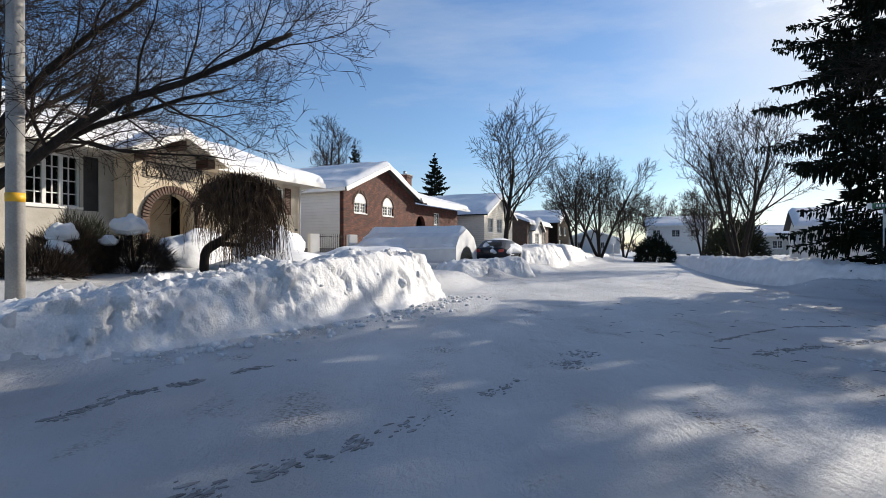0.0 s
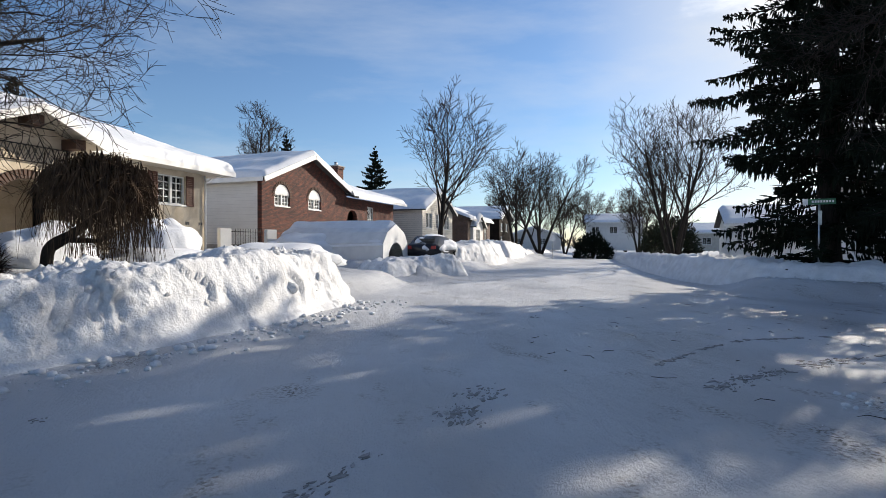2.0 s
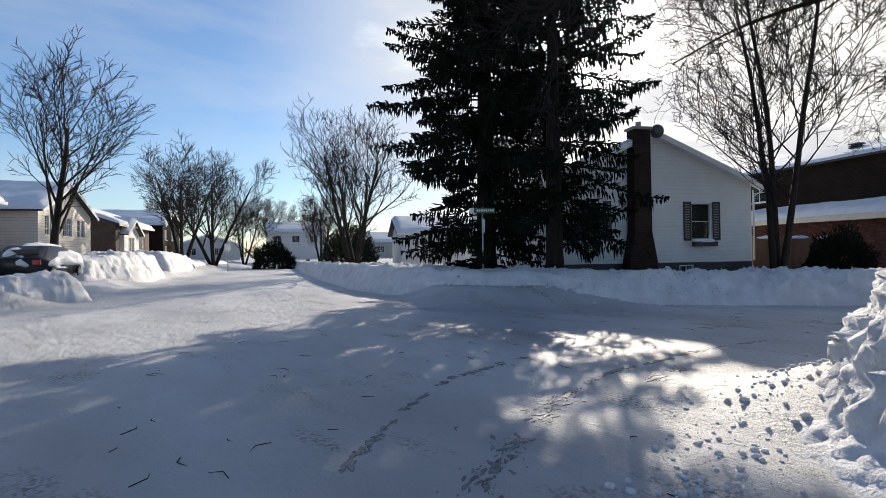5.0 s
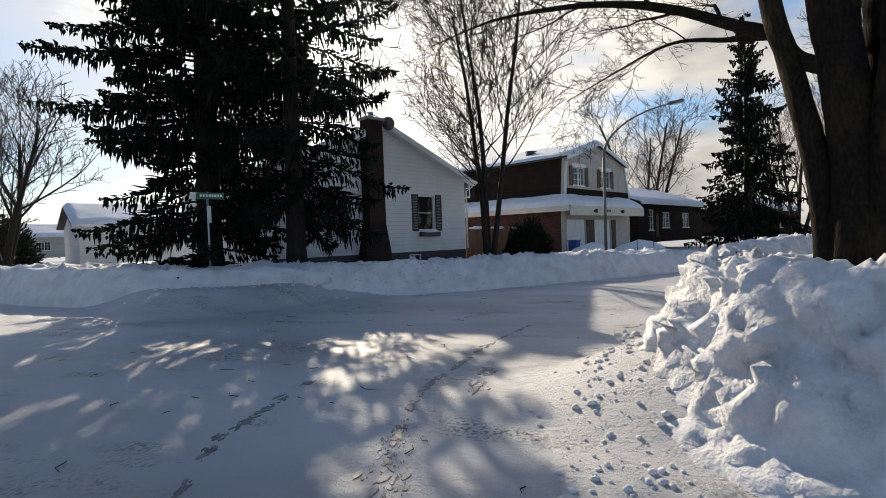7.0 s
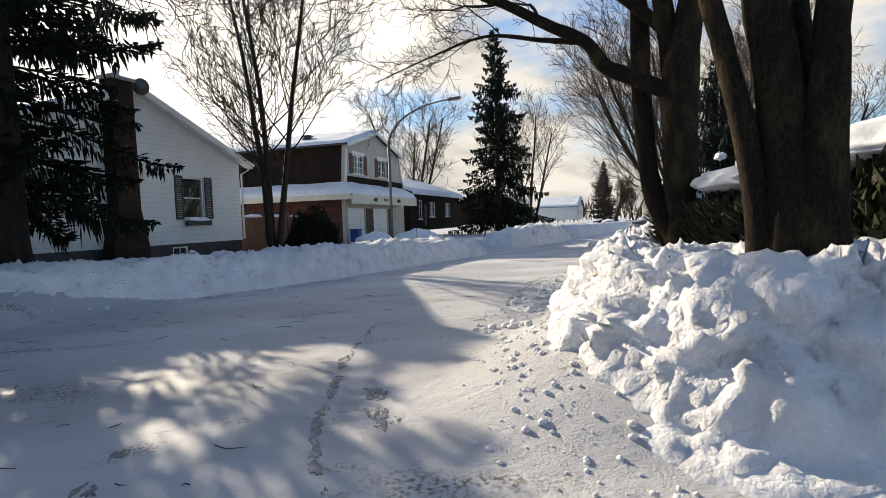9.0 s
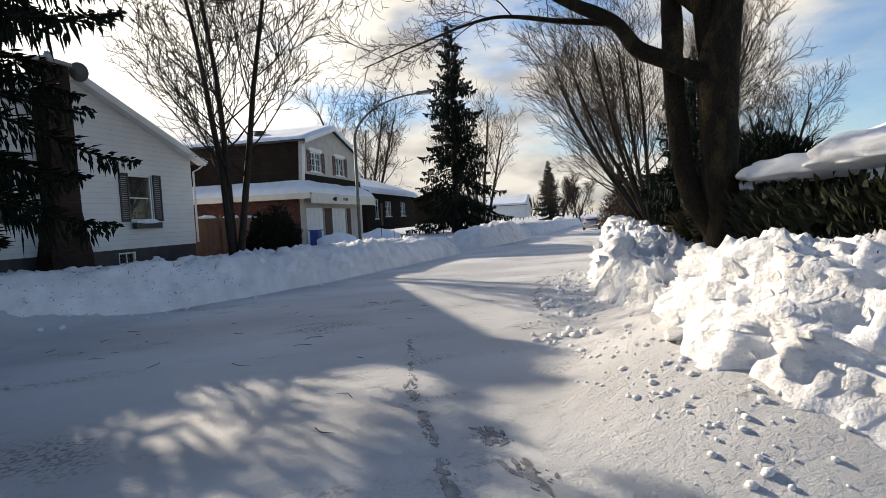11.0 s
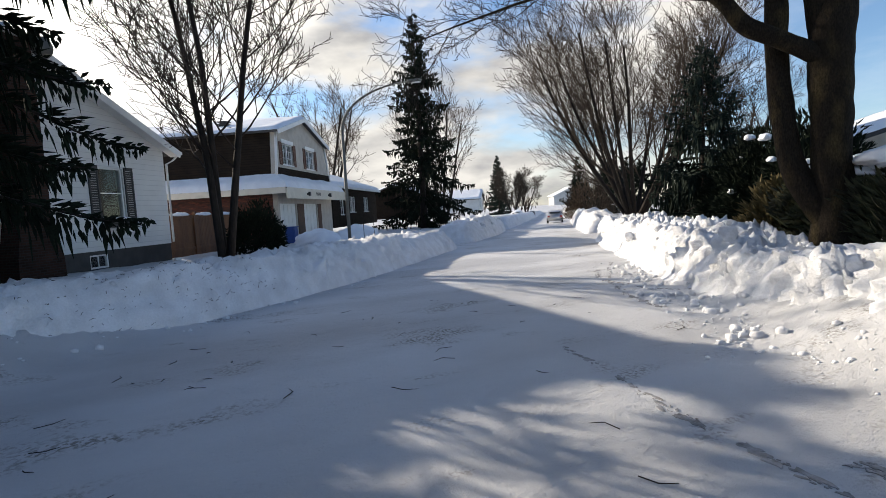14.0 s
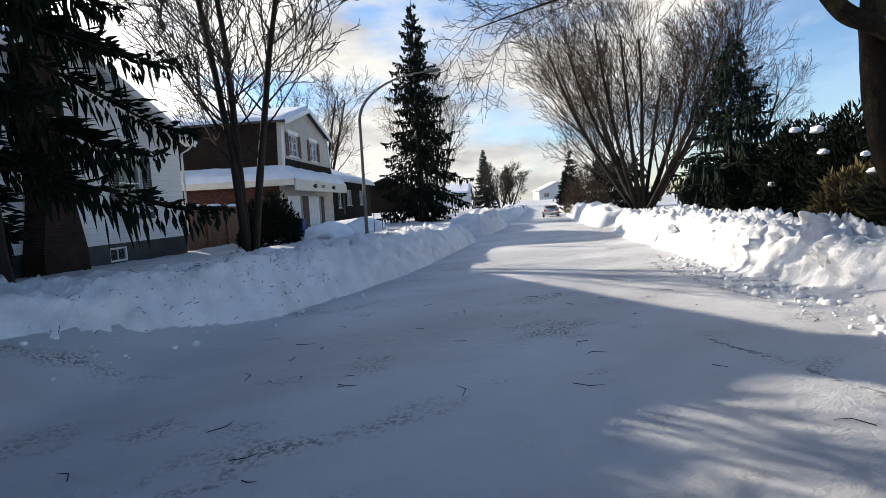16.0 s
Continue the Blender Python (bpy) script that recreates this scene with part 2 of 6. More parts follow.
SIDING_CREAM = courses(material("cream_siding", (0.66, 0.62, 0.54), 0.5), 60.0, 0.2, (0.68, 0.64, 0.56), (0.64, 0.6, 0.52), (0.4, 0.37, 0.32), 0.012, 0.012, (0.93, 1.06))
LAMP_STEEL = material("weathered_lamp_steel", (0.16, 0.16, 0.15), 0.65, metal=0.3, second=(0.11, 0.11, 0.1), scale=4.0)
SIDING_BROWN = courses(material("brown_siding", (0.07, 0.045, 0.03), 0.85, spec=0.1), 60.0, 0.15, (0.024, 0.017, 0.012), (0.02, 0.014, 0.01), (0.011, 0.008, 0.006), 0.01, 0.012)
STUCCO = material("cream_stucco", (0.62, 0.54, 0.42), 0.9, spec=0.2, second=(0.5, 0.42, 0.31), scale=2.2, bump=0.02, bump_scale=18, fine=0.08)
STUCCO_GREY = material("grey_stucco", (0.5, 0.47, 0.42), 0.9, spec=0.2, second=(0.42, 0.39, 0.34), scale=2.0, bump=0.015, bump_scale=20, fine=0.06)
WHITE = material("white_paint", (0.78, 0.78, 0.76), 0.45, second=(0.7, 0.7, 0.68), scale=2.0, fine=0.03)
CREAM = material("cream_paint", (0.68, 0.63, 0.53), 0.5, second=(0.6, 0.55, 0.46), scale=2.0, fine=0.03)
BLACK = material("black_paint", (0.02, 0.02, 0.022), 0.5, second=(0.035, 0.035, 0.036), scale=3.0)
SHUTTER = material("brown_shutter", (0.14, 0.06, 0.035), 0.6, second=(0.1, 0.042, 0.026), scale=4.0, fine=0.1)
TIMBER = material("dark_timber", (0.1, 0.05, 0.03), 0.7, second=(0.07, 0.035, 0.022), scale=4.0, fine=0.15)
FENCE_WOOD = material("stained_fence_wood", (0.2, 0.085, 0.035), 0.7, second=(0.13, 0.055, 0.025), scale=3.0, stretch=(1, 1, 0.3), fine=0.2)
SHINGLE = material("asphalt_shingle", (0.06, 0.058, 0.06), 0.9, second=(0.04, 0.04, 0.04), scale=6, bump=0.01, bump_scale=40, fine=0.2)
CONCRETE = material("concrete", (0.36, 0.35, 0.33), 0.85, second=(0.27, 0.26, 0.25), scale=2.5, bump=0.004, bump_scale=40, fine=0.1)
STEEL = material("galvanised_steel", (0.42, 0.43, 0.44), 0.4, metal=0.85, second=(0.33, 0.34, 0.35), scale=3, fine=0.06)
IRON = material("wrought_iron", (0.03, 0.03, 0.032), 0.5, metal=0.6, second=(0.05, 0.04, 0.035), scale=5)
SIGN_GREEN = material("green_sign_face", (0.02, 0.13, 0.06), 0.4, second=(0.018, 0.11, 0.05), scale=3)
SIGN_WHITE = material("white_sign_face", (0.75, 0.75, 0.74), 0.4, second=(0.68, 0.68, 0.68), scale=3)
TAPE_YELLOW = material("yellow_tag", (0.75, 0.42, 0.02), 0.5, second=(0.6, 0.33, 0.02), scale=6)
TARP = material("white_tarpaulin", (0.72, 0.73, 0.74), 0.45, second=(0.62, 0.63, 0.65), scale=2, bump=0.01, bump_scale=6, fine=0.03)
BIN_BLUE = material("blue_plastic", (0.02, 0.07, 0.28), 0.45, second=(0.016, 0.055, 0.22), scale=3)
RUBBER = material("rubber", (0.02, 0.02, 0.02), 0.8, second=(0.03, 0.03, 0.03), scale=6)
CAR_SILVER = material("silver_car_paint", (0.5, 0.51, 0.52), 0.3, metal=0.7, second=(0.46, 0.47, 0.48), scale=1)
CAR_DARK = material("dark_car_paint", (0.03, 0.032, 0.04), 0.3, metal=0.4, second=(0.025, 0.026, 0.03), scale=1)
LAMP_RED = material("red_lens", (0.4, 0.02, 0.02), 0.3, second=(0.3, 0.015, 0.015), scale=4)
CURTAIN = material("pale_curtain", (0.5, 0.49, 0.46), 0.9, second=(0.36, 0.35, 0.33), scale=2, stretch=(6, 6, 0.3))
# near-black colour standing in for the shade inside unlit rooms
ROOM_SHADE = material("painted_room_shade", (0.02, 0.018, 0.016), 0.9, second=(0.012, 0.011, 0.01), scale=1)
GLASS = material("window_glass", (0.8, 0.85, 0.86), 0.02, transmission=1.0)
GLASS.node_tree.nodes["Principled BSDF"].inputs["IOR"].default_value = 1.45


def road_material():
    """Packed snow with polished and sanded tracks along the street."""
    m = material("packed_snow", (0.82, 0.83, 0.85), 0.55, spec=0.3)
    n, l = m.node_tree.nodes, m.node_tree.links
    p = n["Principled BSDF"]
    co = n.new("ShaderNodeTexCoord")
    rotn = n.new("ShaderNodeMapping")
    rotn.inputs["Rotation"].default_value = (0, 0, radians(23.5))
    rotn.inputs["Scale"].default_value = (1.0, 0.5, 1.0)
    l.new(co.outputs["Object"], rotn.inputs["Vector"])
    a = n.new("ShaderNodeTexNoise")
    a.inputs["Scale"].default_value, a.inputs["Detail"].default_value, a.inputs["Roughness"].default_value = 1.1, 8, 0.62
    l.new(rotn.outputs["Vector"], a.inputs["Vector"])
    ra = n.new("ShaderNodeMapRange")
    ra.inputs["From Min"].default_value, ra.inputs["From Max"].default_value = 0.55, 0.66
    l.new(a.outputs[0], ra.inputs["Value"])
    c = n.new("ShaderNodeTexNoise")
    c.inputs["Scale"].default_value, c.inputs["Detail"].default_value = 26, 4
    l.new(co.outputs["Object"], c.inputs["Vector"])
    rc = n.new("ShaderNodeMapRange")
    rc.inputs["From Min"].default_value, rc.inputs["From Max"].default_value = 0.46, 0.6
    l.new(c.outputs[0], rc.inputs["Value"])
    mul = n.new("ShaderNodeMath")
    mul.operation = "MULTIPLY"
    l.new(ra.outputs["Result"], mul.inputs[0])
    l.new(rc.outputs["Result"], mul.inputs[1])
    b = n.new("ShaderNodeTexNoise")
    b.inputs["Scale"].default_value, b.inputs["Detail"].default_value = 0.5, 6
    l.new(rotn.outputs["Vector"], b.inputs["Vector"])
    rb = n.new("ShaderNodeMapRange")
    rb.inputs["From Min"].default_value, rb.inputs["From Max"].default_value = 0.35, 0.7
    l.new(b.outputs[0], rb.inputs["Value"])
    m1 = n.new("ShaderNodeMixRGB")
    m1.inputs["Color1"].default_value = (0.6, 0.61, 0.63, 1)
    m1.inputs["Color2"].default_value = (0.4, 0.405, 0.42, 1)
    l.new(rb.outputs["Result"], m1.inputs["Fac"])
    m2 = n.new("ShaderNodeMixRGB")
    m2.inputs["Color2"].default_value = (0.17, 0.155, 0.135, 1)
    l.new(m1.outputs["Color"], m2.inputs["Color1"])
    l.new(mul.outputs["Value"], m2.inputs["Fac"])
    l.new(m2.outputs["Color"], p.inputs["Base Color"])
    rr = n.new("ShaderNodeMapRange")
    rr.inputs["To Min"].default_value, rr.inputs["To Max"].default_value = 0.62, 0.42
    l.new(rb.outputs["Result"], rr.inputs["Value"])
    l.new(rr.outputs["Result"], p.inputs["Roughness"])
    bn = n.new("ShaderNodeTexNoise")
    bn.inputs["Scale"].default_value, bn.inputs["Detail"].default_value, bn.inputs["Roughness"].default_value = 4.0, 10, 0.7
    l.new(rotn.outputs["Vector"], bn.inputs["Vector"])
    bp = n.new("ShaderNodeBump")
    bp.inputs["Strength"].default_value, bp.inputs["Distance"].default_value = 0.9, 0.085
    l.new(bn.outputs[0], bp.inputs["Height"])
    fn = n.new("ShaderNodeTexNoise")
    fn.inputs["Scale"].default_value, fn.inputs["Detail"].default_value, fn.inputs["Roughness"].default_value = 38.0, 5, 0.65
    l.new(co.outputs["Object"], fn.inputs["Vector"])
    fb = n.new("ShaderNodeBump")
    fb.inputs["Strength"].default_value, fb.inputs["Distance"].default_value = 0.8, 0.016
    l.new(fn.outputs[0], fb.inputs["Height"])
    l.new(bp.outputs["Normal"], fb.inputs["Normal"])
    l.new(fb.outputs["Normal"], p.inputs["Normal"])
    return m


ROAD = road_material()


def crumbled(m, scale, depth):
    """Adds small angular crumbs to the relief of a snow material."""
    n, l = m.node_tree.nodes, m.node_tree.links
    p = n["Principled BSDF"]
    old = p.inputs["Normal"].links[0].from_socket
    co = n.new("ShaderNodeTexCoord")
    v = n.new("ShaderNodeTexVoronoi")
    v.inputs["Scale"].default_value = scale
    l.new(co.outputs["Object"], v.inputs["Vector"])
    b = n.new("ShaderNodeBump")
    b.invert = True
    b.inputs["Strength"].default_value, b.inputs["Distance"].default_value = 0.55, depth
    l.new(v.outputs["Distance"], b.inputs["Height"])
    l.new(old, b.inputs["Normal"])
    l.new(b.outputs["Normal"], p.inputs["Normal"])


crumbled(SNOW_DIRTY, 24.0, 0.008)

# ---- mesh helpers ----


def mesh_from(name, verts, faces, mat, smooth=False):
    me = bpy.data.meshes.new(name)
    me.from_pydata([tuple(v) for v in verts] if not isinstance(verts, np.ndarray) else verts.tolist(), [],
                   faces.tolist() if isinstance(faces, np.ndarray) else faces)
    if mat:
        me.materials.append(mat)
    if smooth:
        me.polygons.foreach_set("use_smooth", [True] * len(me.polygons))
    me.update()
    return me


def piece(name, verts, faces, mat, parent=None, label="", smooth=False):
    ob = new(name, mesh_from(name, verts, faces, mat, smooth))
    ob.parent = parent
    return tagged(ob, label)


def part(name, bm, mat, parent=None, label="", smooth=False):
    """Links a bmesh as one mesh object under a thing or a part."""
    me = bpy.data.meshes.new(name)
    bm.to_mesh(me)
    bm.free()
    me.materials.append(mat)
    if smooth:
        me.polygons.foreach_set("use_smooth", [True] * len(me.polygons))
    ob = new(name, me)
    ob.parent = parent
    return tagged(ob, label)


def thing(name, m, label, category, group="", kind=""):
    ob = new(name)
    ob.matrix_world = m
    return tagged(ob, label, category, group, kind)


def box(bm, x0, x1, y0, y1, z0, z1, bevel=0.0):
    made = bmesh.ops.create_cube(bm, size=1)
    vs = made["verts"]
    bmesh.ops.scale(bm, vec=(x1 - x0, y1 - y0, z1 - z0), verts=vs)
    bmesh.ops.translate(bm, vec=((x0 + x1) / 2, (y0 + y1) / 2, (z0 + z1) / 2), verts=vs)
    if bevel:
        es = list({e for v in vs for e in v.link_edges})
        bmesh.ops.bevel(bm, geom=es, offset=bevel, segments=2, affect="EDGES")
    return bm


def boxes(name, mat, parent, *rows, label="", bevel=0.0):
    bm = bmesh.new()
    for r in rows:
        box(bm, *r, bevel=bevel)
    return part(name, bm, mat, parent, label)


def boxes_each(name, mat, parent, *rows):
    return [boxes(name, mat, parent, r) for r in rows]


def tube(V, F, pts, radii, k=6, cap=True):
    """Adds a tapered tube along a line of points to lists of vertices and faces."""
    d = (pts[-1] - pts[0])
    if d.length < 1e-6:
        return
    d.normalize()
    a = d.orthogonal().normalized()
    b = d.cross(a)
    ring = [(math.cos(2 * math.pi * i / k), math.sin(2 * math.pi * i / k)) for i in range(k)]
    base = len(V)
    for p, r in zip(pts, radii):
        for c, s in ring:
            V.append((p.x + r * (a.x * c + b.x * s), p.y + r * (a.y * c + b.y * s), p.z + r * (a.z * c + b.z * s)))
    for j in range(len(pts) - 1):
        o = base + j * k
        for i in range(k):
            q = (i + 1) % k
            F.append((o + i, o + q, o + k + q, o + k + i))
    if cap:
        F.append(tuple(base + (len(pts) - 1) * k + i for i in range(k)))
        F.append(tuple(base + k - 1 - i for i in range(k)))


def rods(name, mat, parent, rows, k=8, label="", smooth=True):
    V, F = [], []
    for pts, rad in rows:
        pts = [Vector(p) for p in pts]
        tube(V, F, pts, rad if isinstance(rad, (list, tuple)) else [rad] * len(pts), k)
    return piece(name, V, F, mat, parent, label, smooth)


def spindles(base, tip, width, rng):
    """Many small needle sprays: three-sided spindles from base to tip."""
    n = len(base)
    d = tip - base
    d /= np.maximum(np.linalg.norm(d, axis=1, keepdims=True), 1e-6)
    a = np.cross(d, rng.normal(size=(n, 3)))
    a /= np.maximum(np.linalg.norm(a, axis=1, keepdims=True), 1e-6)
    b = np.cross(d, a)
    mid = base + (tip - base) * 0.4
    w = width[:, None]
    ring = [mid + w * (a * math.cos(t) + b * math.sin(t)) for t in (0, 2.094, 4.189)]
    V = np.stack([base, *ring, tip], 1).reshape(-1, 3)
    o = (np.arange(n) * 5)[:, None]
    f = np.array([(0, 2, 1), (0, 3, 2), (0, 1, 3), (4, 1, 2), (4, 2, 3), (4, 3, 1)])
    F = (o[:, :, None] + f[None]).reshape(-1, 3)
    return V, F


# ---- the plan of the streets ----
A_DIR, A_RIGHT = np.array((0.399, 0.917)), np.array((0.917, -0.399))
B_DIR, B_LEFT = np.array((0.834, -0.552)), np.array((0.552, 0.834))


def road_fall(x):
    return -0.017 * np.maximum(0, x - 11) * np.clip(1 - (x - 60) / 600, 0.3, 1)


def smooth01(x, a, b):
    t = np.clip((x - a) / (b - a), 0, 1)
    return t * t * (3 - 2 * t)


def beside_road(x, y):
    """Metres outside the two streets; below zero on them."""
    w = x * A_RIGHT[0] + y * A_RIGHT[1]
    b = x * B_LEFT[0] + y * B_LEFT[1]
    da = np.abs(w + 1.2) - 4.95
    db = np.maximum(np.abs(b - 14.95) - 3.75, -w)
    h = np.clip(0.5 + 0.5 * (db - da) / 2.5, 0, 1)
    return db * (1 - h) + da * h - 2.5 * h * (1 - h) * 0.6


def ground_height(x, y):
    d = beside_road(x, y)
    w = x * A_RIGHT[0] + y * A_RIGHT[1]
    s = x * A_DIR[0] + y * A_DIR[1]
    drive = smooth01(s, 19.3, 20.3) * (1 - smooth01(s, 22.6, 23.6)) * (w < 0) * (1 - smooth01(-w, 11, 15))
    lift = 0.5 * smooth01(d, 0.2, 1.6) * (1 - 0.75 * drive)
    lift = lift + 0.075 * np.clip(-w - 8.5, 0, 9) * (1 - 0.5 * drive)
    wave = 0.07 * np.sin(x * 0.9 + 1.3 * np.sin(y * 0.5)) * np.sin(y * 0.8 + x * 0.23) + 0.035 * np.sin(x * 2.3 + y * 1.1) * np.sin(y * 2.7 - x * 0.6)
    crown = 0.012 * np.sin(x * 1.7 + y * 0.4) * np.sin(y * 1.3 - x * 0.7)
    return road_fall(x) + lift + wave * smooth01(d, 0.5, 2.5) + crown


def ground_z(x, y):
    return float(ground_height(np.array([float(x)]), np.array([float(y)]))[0])


def spaced(lo, hi, step, reach, growth):
    out = list(np.arange(lo, hi + 1e-6, step))
    g, x = step, hi
    while x < reach:
        g *= growth
        x += g
        out.append(x)
    g, x, left = step, lo, []
    while x > -reach:
        g *= growth
        x -= g
        left.append(x)
    return np.array(left[::-1] + out)


def sheet(name, X, Y, Z, mat, kind, label):
    nx, ny = X.shape[1], X.shape[0]
    V = np.stack([X, Y, Z], -1).reshape(-1, 3)
    i = np.arange((ny - 1) * nx).reshape(ny - 1, nx)[:, :-1].reshape(-1)
    F = np.stack([i, i + 1, i + nx + 1, i + nx], 1)
    return tagged(new(name, mesh_from(name, V, F, mat, True)), label, "", "", kind)


gx, gy = np.meshgrid(spaced(-14, 36, 0.2, 1500, 1.12), spaced(-8, 40, 0.2, 1500, 1.12))
ground = sheet("ground", gx, gy, ground_height(gx, gy), ROAD, "structure", "snow-covered ground and packed-snow streets")


def snow_bank(name, label, line, width, height, seed, step=0.07, rough=0.16, steep=0.55, mat=None, sink=0.25, apron=False):
    """A plowed ridge along a line of points: width and height at each; lumpy, with a steep side to its right."""
    pts = [Vector((*p, 0)) for p in line]
    cum = [0.0]
    for a, b in zip(pts, pts[1:]):
        cum.append(cum[-1] + (b - a).length)
    total = cum[-1]
    n = max(4, int(total / step))
    m = max(10, int(max(width) * 1.35 / step))
    ts = np.linspace(0, total, n)
    px = np.interp(ts, cum, [p.x for p in pts])
    py = np.interp(ts, cum, [p.y for p in pts])
    k = max(3, int(1.7 / step))
    ker = np.ones(2 * k + 1) / (2 * k + 1)
    px = np.convolve(np.pad(px, k, "reflect", reflect_type="odd"), ker, "valid")
    py = np.convolve(np.pad(py, k, "reflect", reflect_type="odd"), ker, "valid")
    ww = np.interp(ts, cum, width)
    hh = np.interp(ts, cum, height)
    ends = np.clip(np.minimum(ts, total - ts) / 0.7, 0, 1) ** 0.5
    dx, dy = np.gradient(px), np.gradient(py)
    ln = np.hypot(dx, dy)
    nx, ny = -dy / ln, dx / ln
    v = np.linspace(-0.5, 0.5, m)
    prof = np.where(v < -0.5 + steep * 0.5, smooth01(v, -0.5, -0.5 + steep * 0.5), 1 - smooth01(v, 0.08, 0.5) ** 1.2)
    prof = prof ** 0.8
    if apron:
        rise = 0.2 * smooth01(v, -0.5, -0.3) + 0.8 * smooth01(v, -0.33, -0.16)
        prof = np.where(v < 0.0, rise, 1 - smooth01(v, 0.16, 0.5) ** 1.2)
    X = px[:, None] + nx[:, None] * v[None] * ww[:, None]
    Y = py[:, None] + ny[:, None] * v[None] * ww[:, None]
    base = ground_height(X, Y)
    low = road_fall(X)
    H = hh[:, None] * ends[:, None] * prof[None]
    Z = np.maximum(low + H, base * 0 + low - 1) - sink * (1 - np.minimum(prof[None] * 3, 1) * ends[:, None])
    V = np.stack([X, Y, Z], -1).reshape(-1, 3)
    off = Vector((seed * 7.3, seed * 3.1, 0))
    pf = (np.minimum(prof[None] * 2.2, 1) * ends[:, None]).reshape(-1)
    out = np.empty_like(V)
    G = np.stack([X, Y, Z], -1)
    N = np.cross(np.gradient(G, axis=0), np.gradient(G, axis=1)).reshape(-1, 3)
    N *= np.where(N[:, 2:3] < 0, -1, 1) / np.maximum(np.linalg.norm(N, axis=1, keepdims=True), 1e-9)
    for i in range(len(V)):
        p = Vector(V[i])
        q = p + off
        big = noise.noise(q * 0.8)
        warp = noise.noise_vector(q * 2.1) * 0.18
        calm = noise.noise(q * 0.55 + Vector((3, 8, 5)))
        patch = 0.3 + max(0.0, min(1.0, calm * 2.2 + 0.55))
        lump = 0.0
        for size, deep in ((1.25, 0.38), (2.9, 0.4), (7.5, 0.3)):
            w = q * size + warp * size
            c = noise.voronoi(w)[1][0]
            tilt = noise.cell_vector(c * 13.7)
            lump += deep * (1.0 if size < 2 else patch) * (0.55 * (tilt.x - 0.5) + (w - c).dot(tilt - Vector((0.5, 0.5, 0.5))) * 1.5)
        rub = noise.turbulence(q * 6.0, 4, True) * patch
        grain = noise.noise(q * 17.0)
        t = noise.noise_vector(q * 2.2)
        s = float(rough * pf[i])
        out[i] = p + s * (0.2 * t + Vector(N[i]) * (1.5 * lump + 0.4 * (rub - 0.3) + 0.07 * grain) + Vector((0, 0, 0.55 * big)))
    i = np.arange((n - 1) * m).reshape(n - 1, m)[:, :-1].reshape(-1)
    F = np.stack([i, i + m, i + m + 1, i + 1], 1)
    ob = new(name, mesh_from(name, out, F, mat or SNOW_DIRTY, True))
    return tagged(ob, label, "snow bank", "plowed snow banks")

# ---- plowed banks ----
LEFT_BANK = snow_bank("snow_bank", "high lumpy plowed snow bank along the street, sunlit at its end",
          [(-11.2, -6.2), (-8.5, -0.2), (-6.5, 4.8), (-4.8, 8.0), (-3.5, 10.0), (-2.15, 12.6), (-0.7, 16.0)],
          [3.0, 3.0, 3.0, 3.1, 3.3, 3.4, 3.0], [0.6, 0.6, 0.6, 0.8, 1.1, 1.35, 1.2], 1, step=0.045, rough=0.21, apron=True)
snow_bank("snow_bank", "low plowed snow bank beside a driveway, with a cut sunlit end",
          [(-0.2, 23.6), (2.0, 26.0), (4.4, 26.9)], [3.0, 3.2, 3.0], [0.75, 0.9, 1.05], 2, step=0.08, rough=0.14)
snow_bank("snow_bank", "long scraped snow bank with grooved sunlit end",
          [(3.6, 32.5), (6.4, 36.0), (8.8, 41.5)], [3.4, 4.0, 3.6], [1.2, 1.75, 1.6], 3, step=0.1, rough=0.16)
snow_bank("snow_bank", "rounded snow bank tapering along the far street",
          [(9.4, 44), (12.0, 50), (16.5, 62), (28, 88)], [4.0, 4.2, 3.4, 3.0], [1.9, 1.7, 1.0, 0.8], 4, step=0.16, rough=0.2)
CORNER_BANK = snow_bank("snow_bank", "shaded snow bank curving round the street corner",
          [(38, 82), (28.2, 58), (20.2, 38), (17.4, 30.6), (14.8, 22.5), (14.4, 18.4), (15.4, 15.4), (17.9, 12.6), (21.2, 9.4), (27.0, 5.2), (30.6, 2.6)],
          [2.8, 2.8, 2.8, 3.0, 3.2, 3.4, 3.4, 3.2, 3.2, 3.2, 3.0], [0.8, 0.8, 0.9, 1.0, 1.05, 1.0, 0.95, 0.95, 0.95, 0.9, 0.8], 5, step=0.08, rough=0.2)
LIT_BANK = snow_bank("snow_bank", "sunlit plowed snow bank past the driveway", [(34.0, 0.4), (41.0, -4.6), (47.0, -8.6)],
          [3.2, 3.6, 3.2], [1.0, 1.35, 1.1], 6, step=0.13, rough=0.22)
snow_bank("snow_bank", "distant plowed snow bank beside the straight street", [(50, -10.6), (70, -24), (140, -70.5)],
          [3, 3, 3], [1.2, 1.2, 1.2], 7, step=0.3, rough=0.25)
snow_bank("snow_bank", "distant sunlit snow bank beside the straight street", [(140, -81), (60, -27.6), (41.0, -15.0), (31.5, -8.8)],
          [3, 3.2, 3.4, 3.0], [1.1, 1.2, 1.3, 1.0], 8, step=0.25, rough=0.25)
SIDE_BANK = snow_bank("snow_bank", "bright rubbly snow bank along the side street", [(27.6, -6.0), (22.0, -2.4), (17.2, 0.5), (13.3, 3.0), (10.2, 4.4)],
          [3.0, 3.3, 3.3, 3.2, 3.0], [0.85, 1.0, 0.92, 0.84, 0.78], 9, step=0.055, rough=0.27, apron=True)
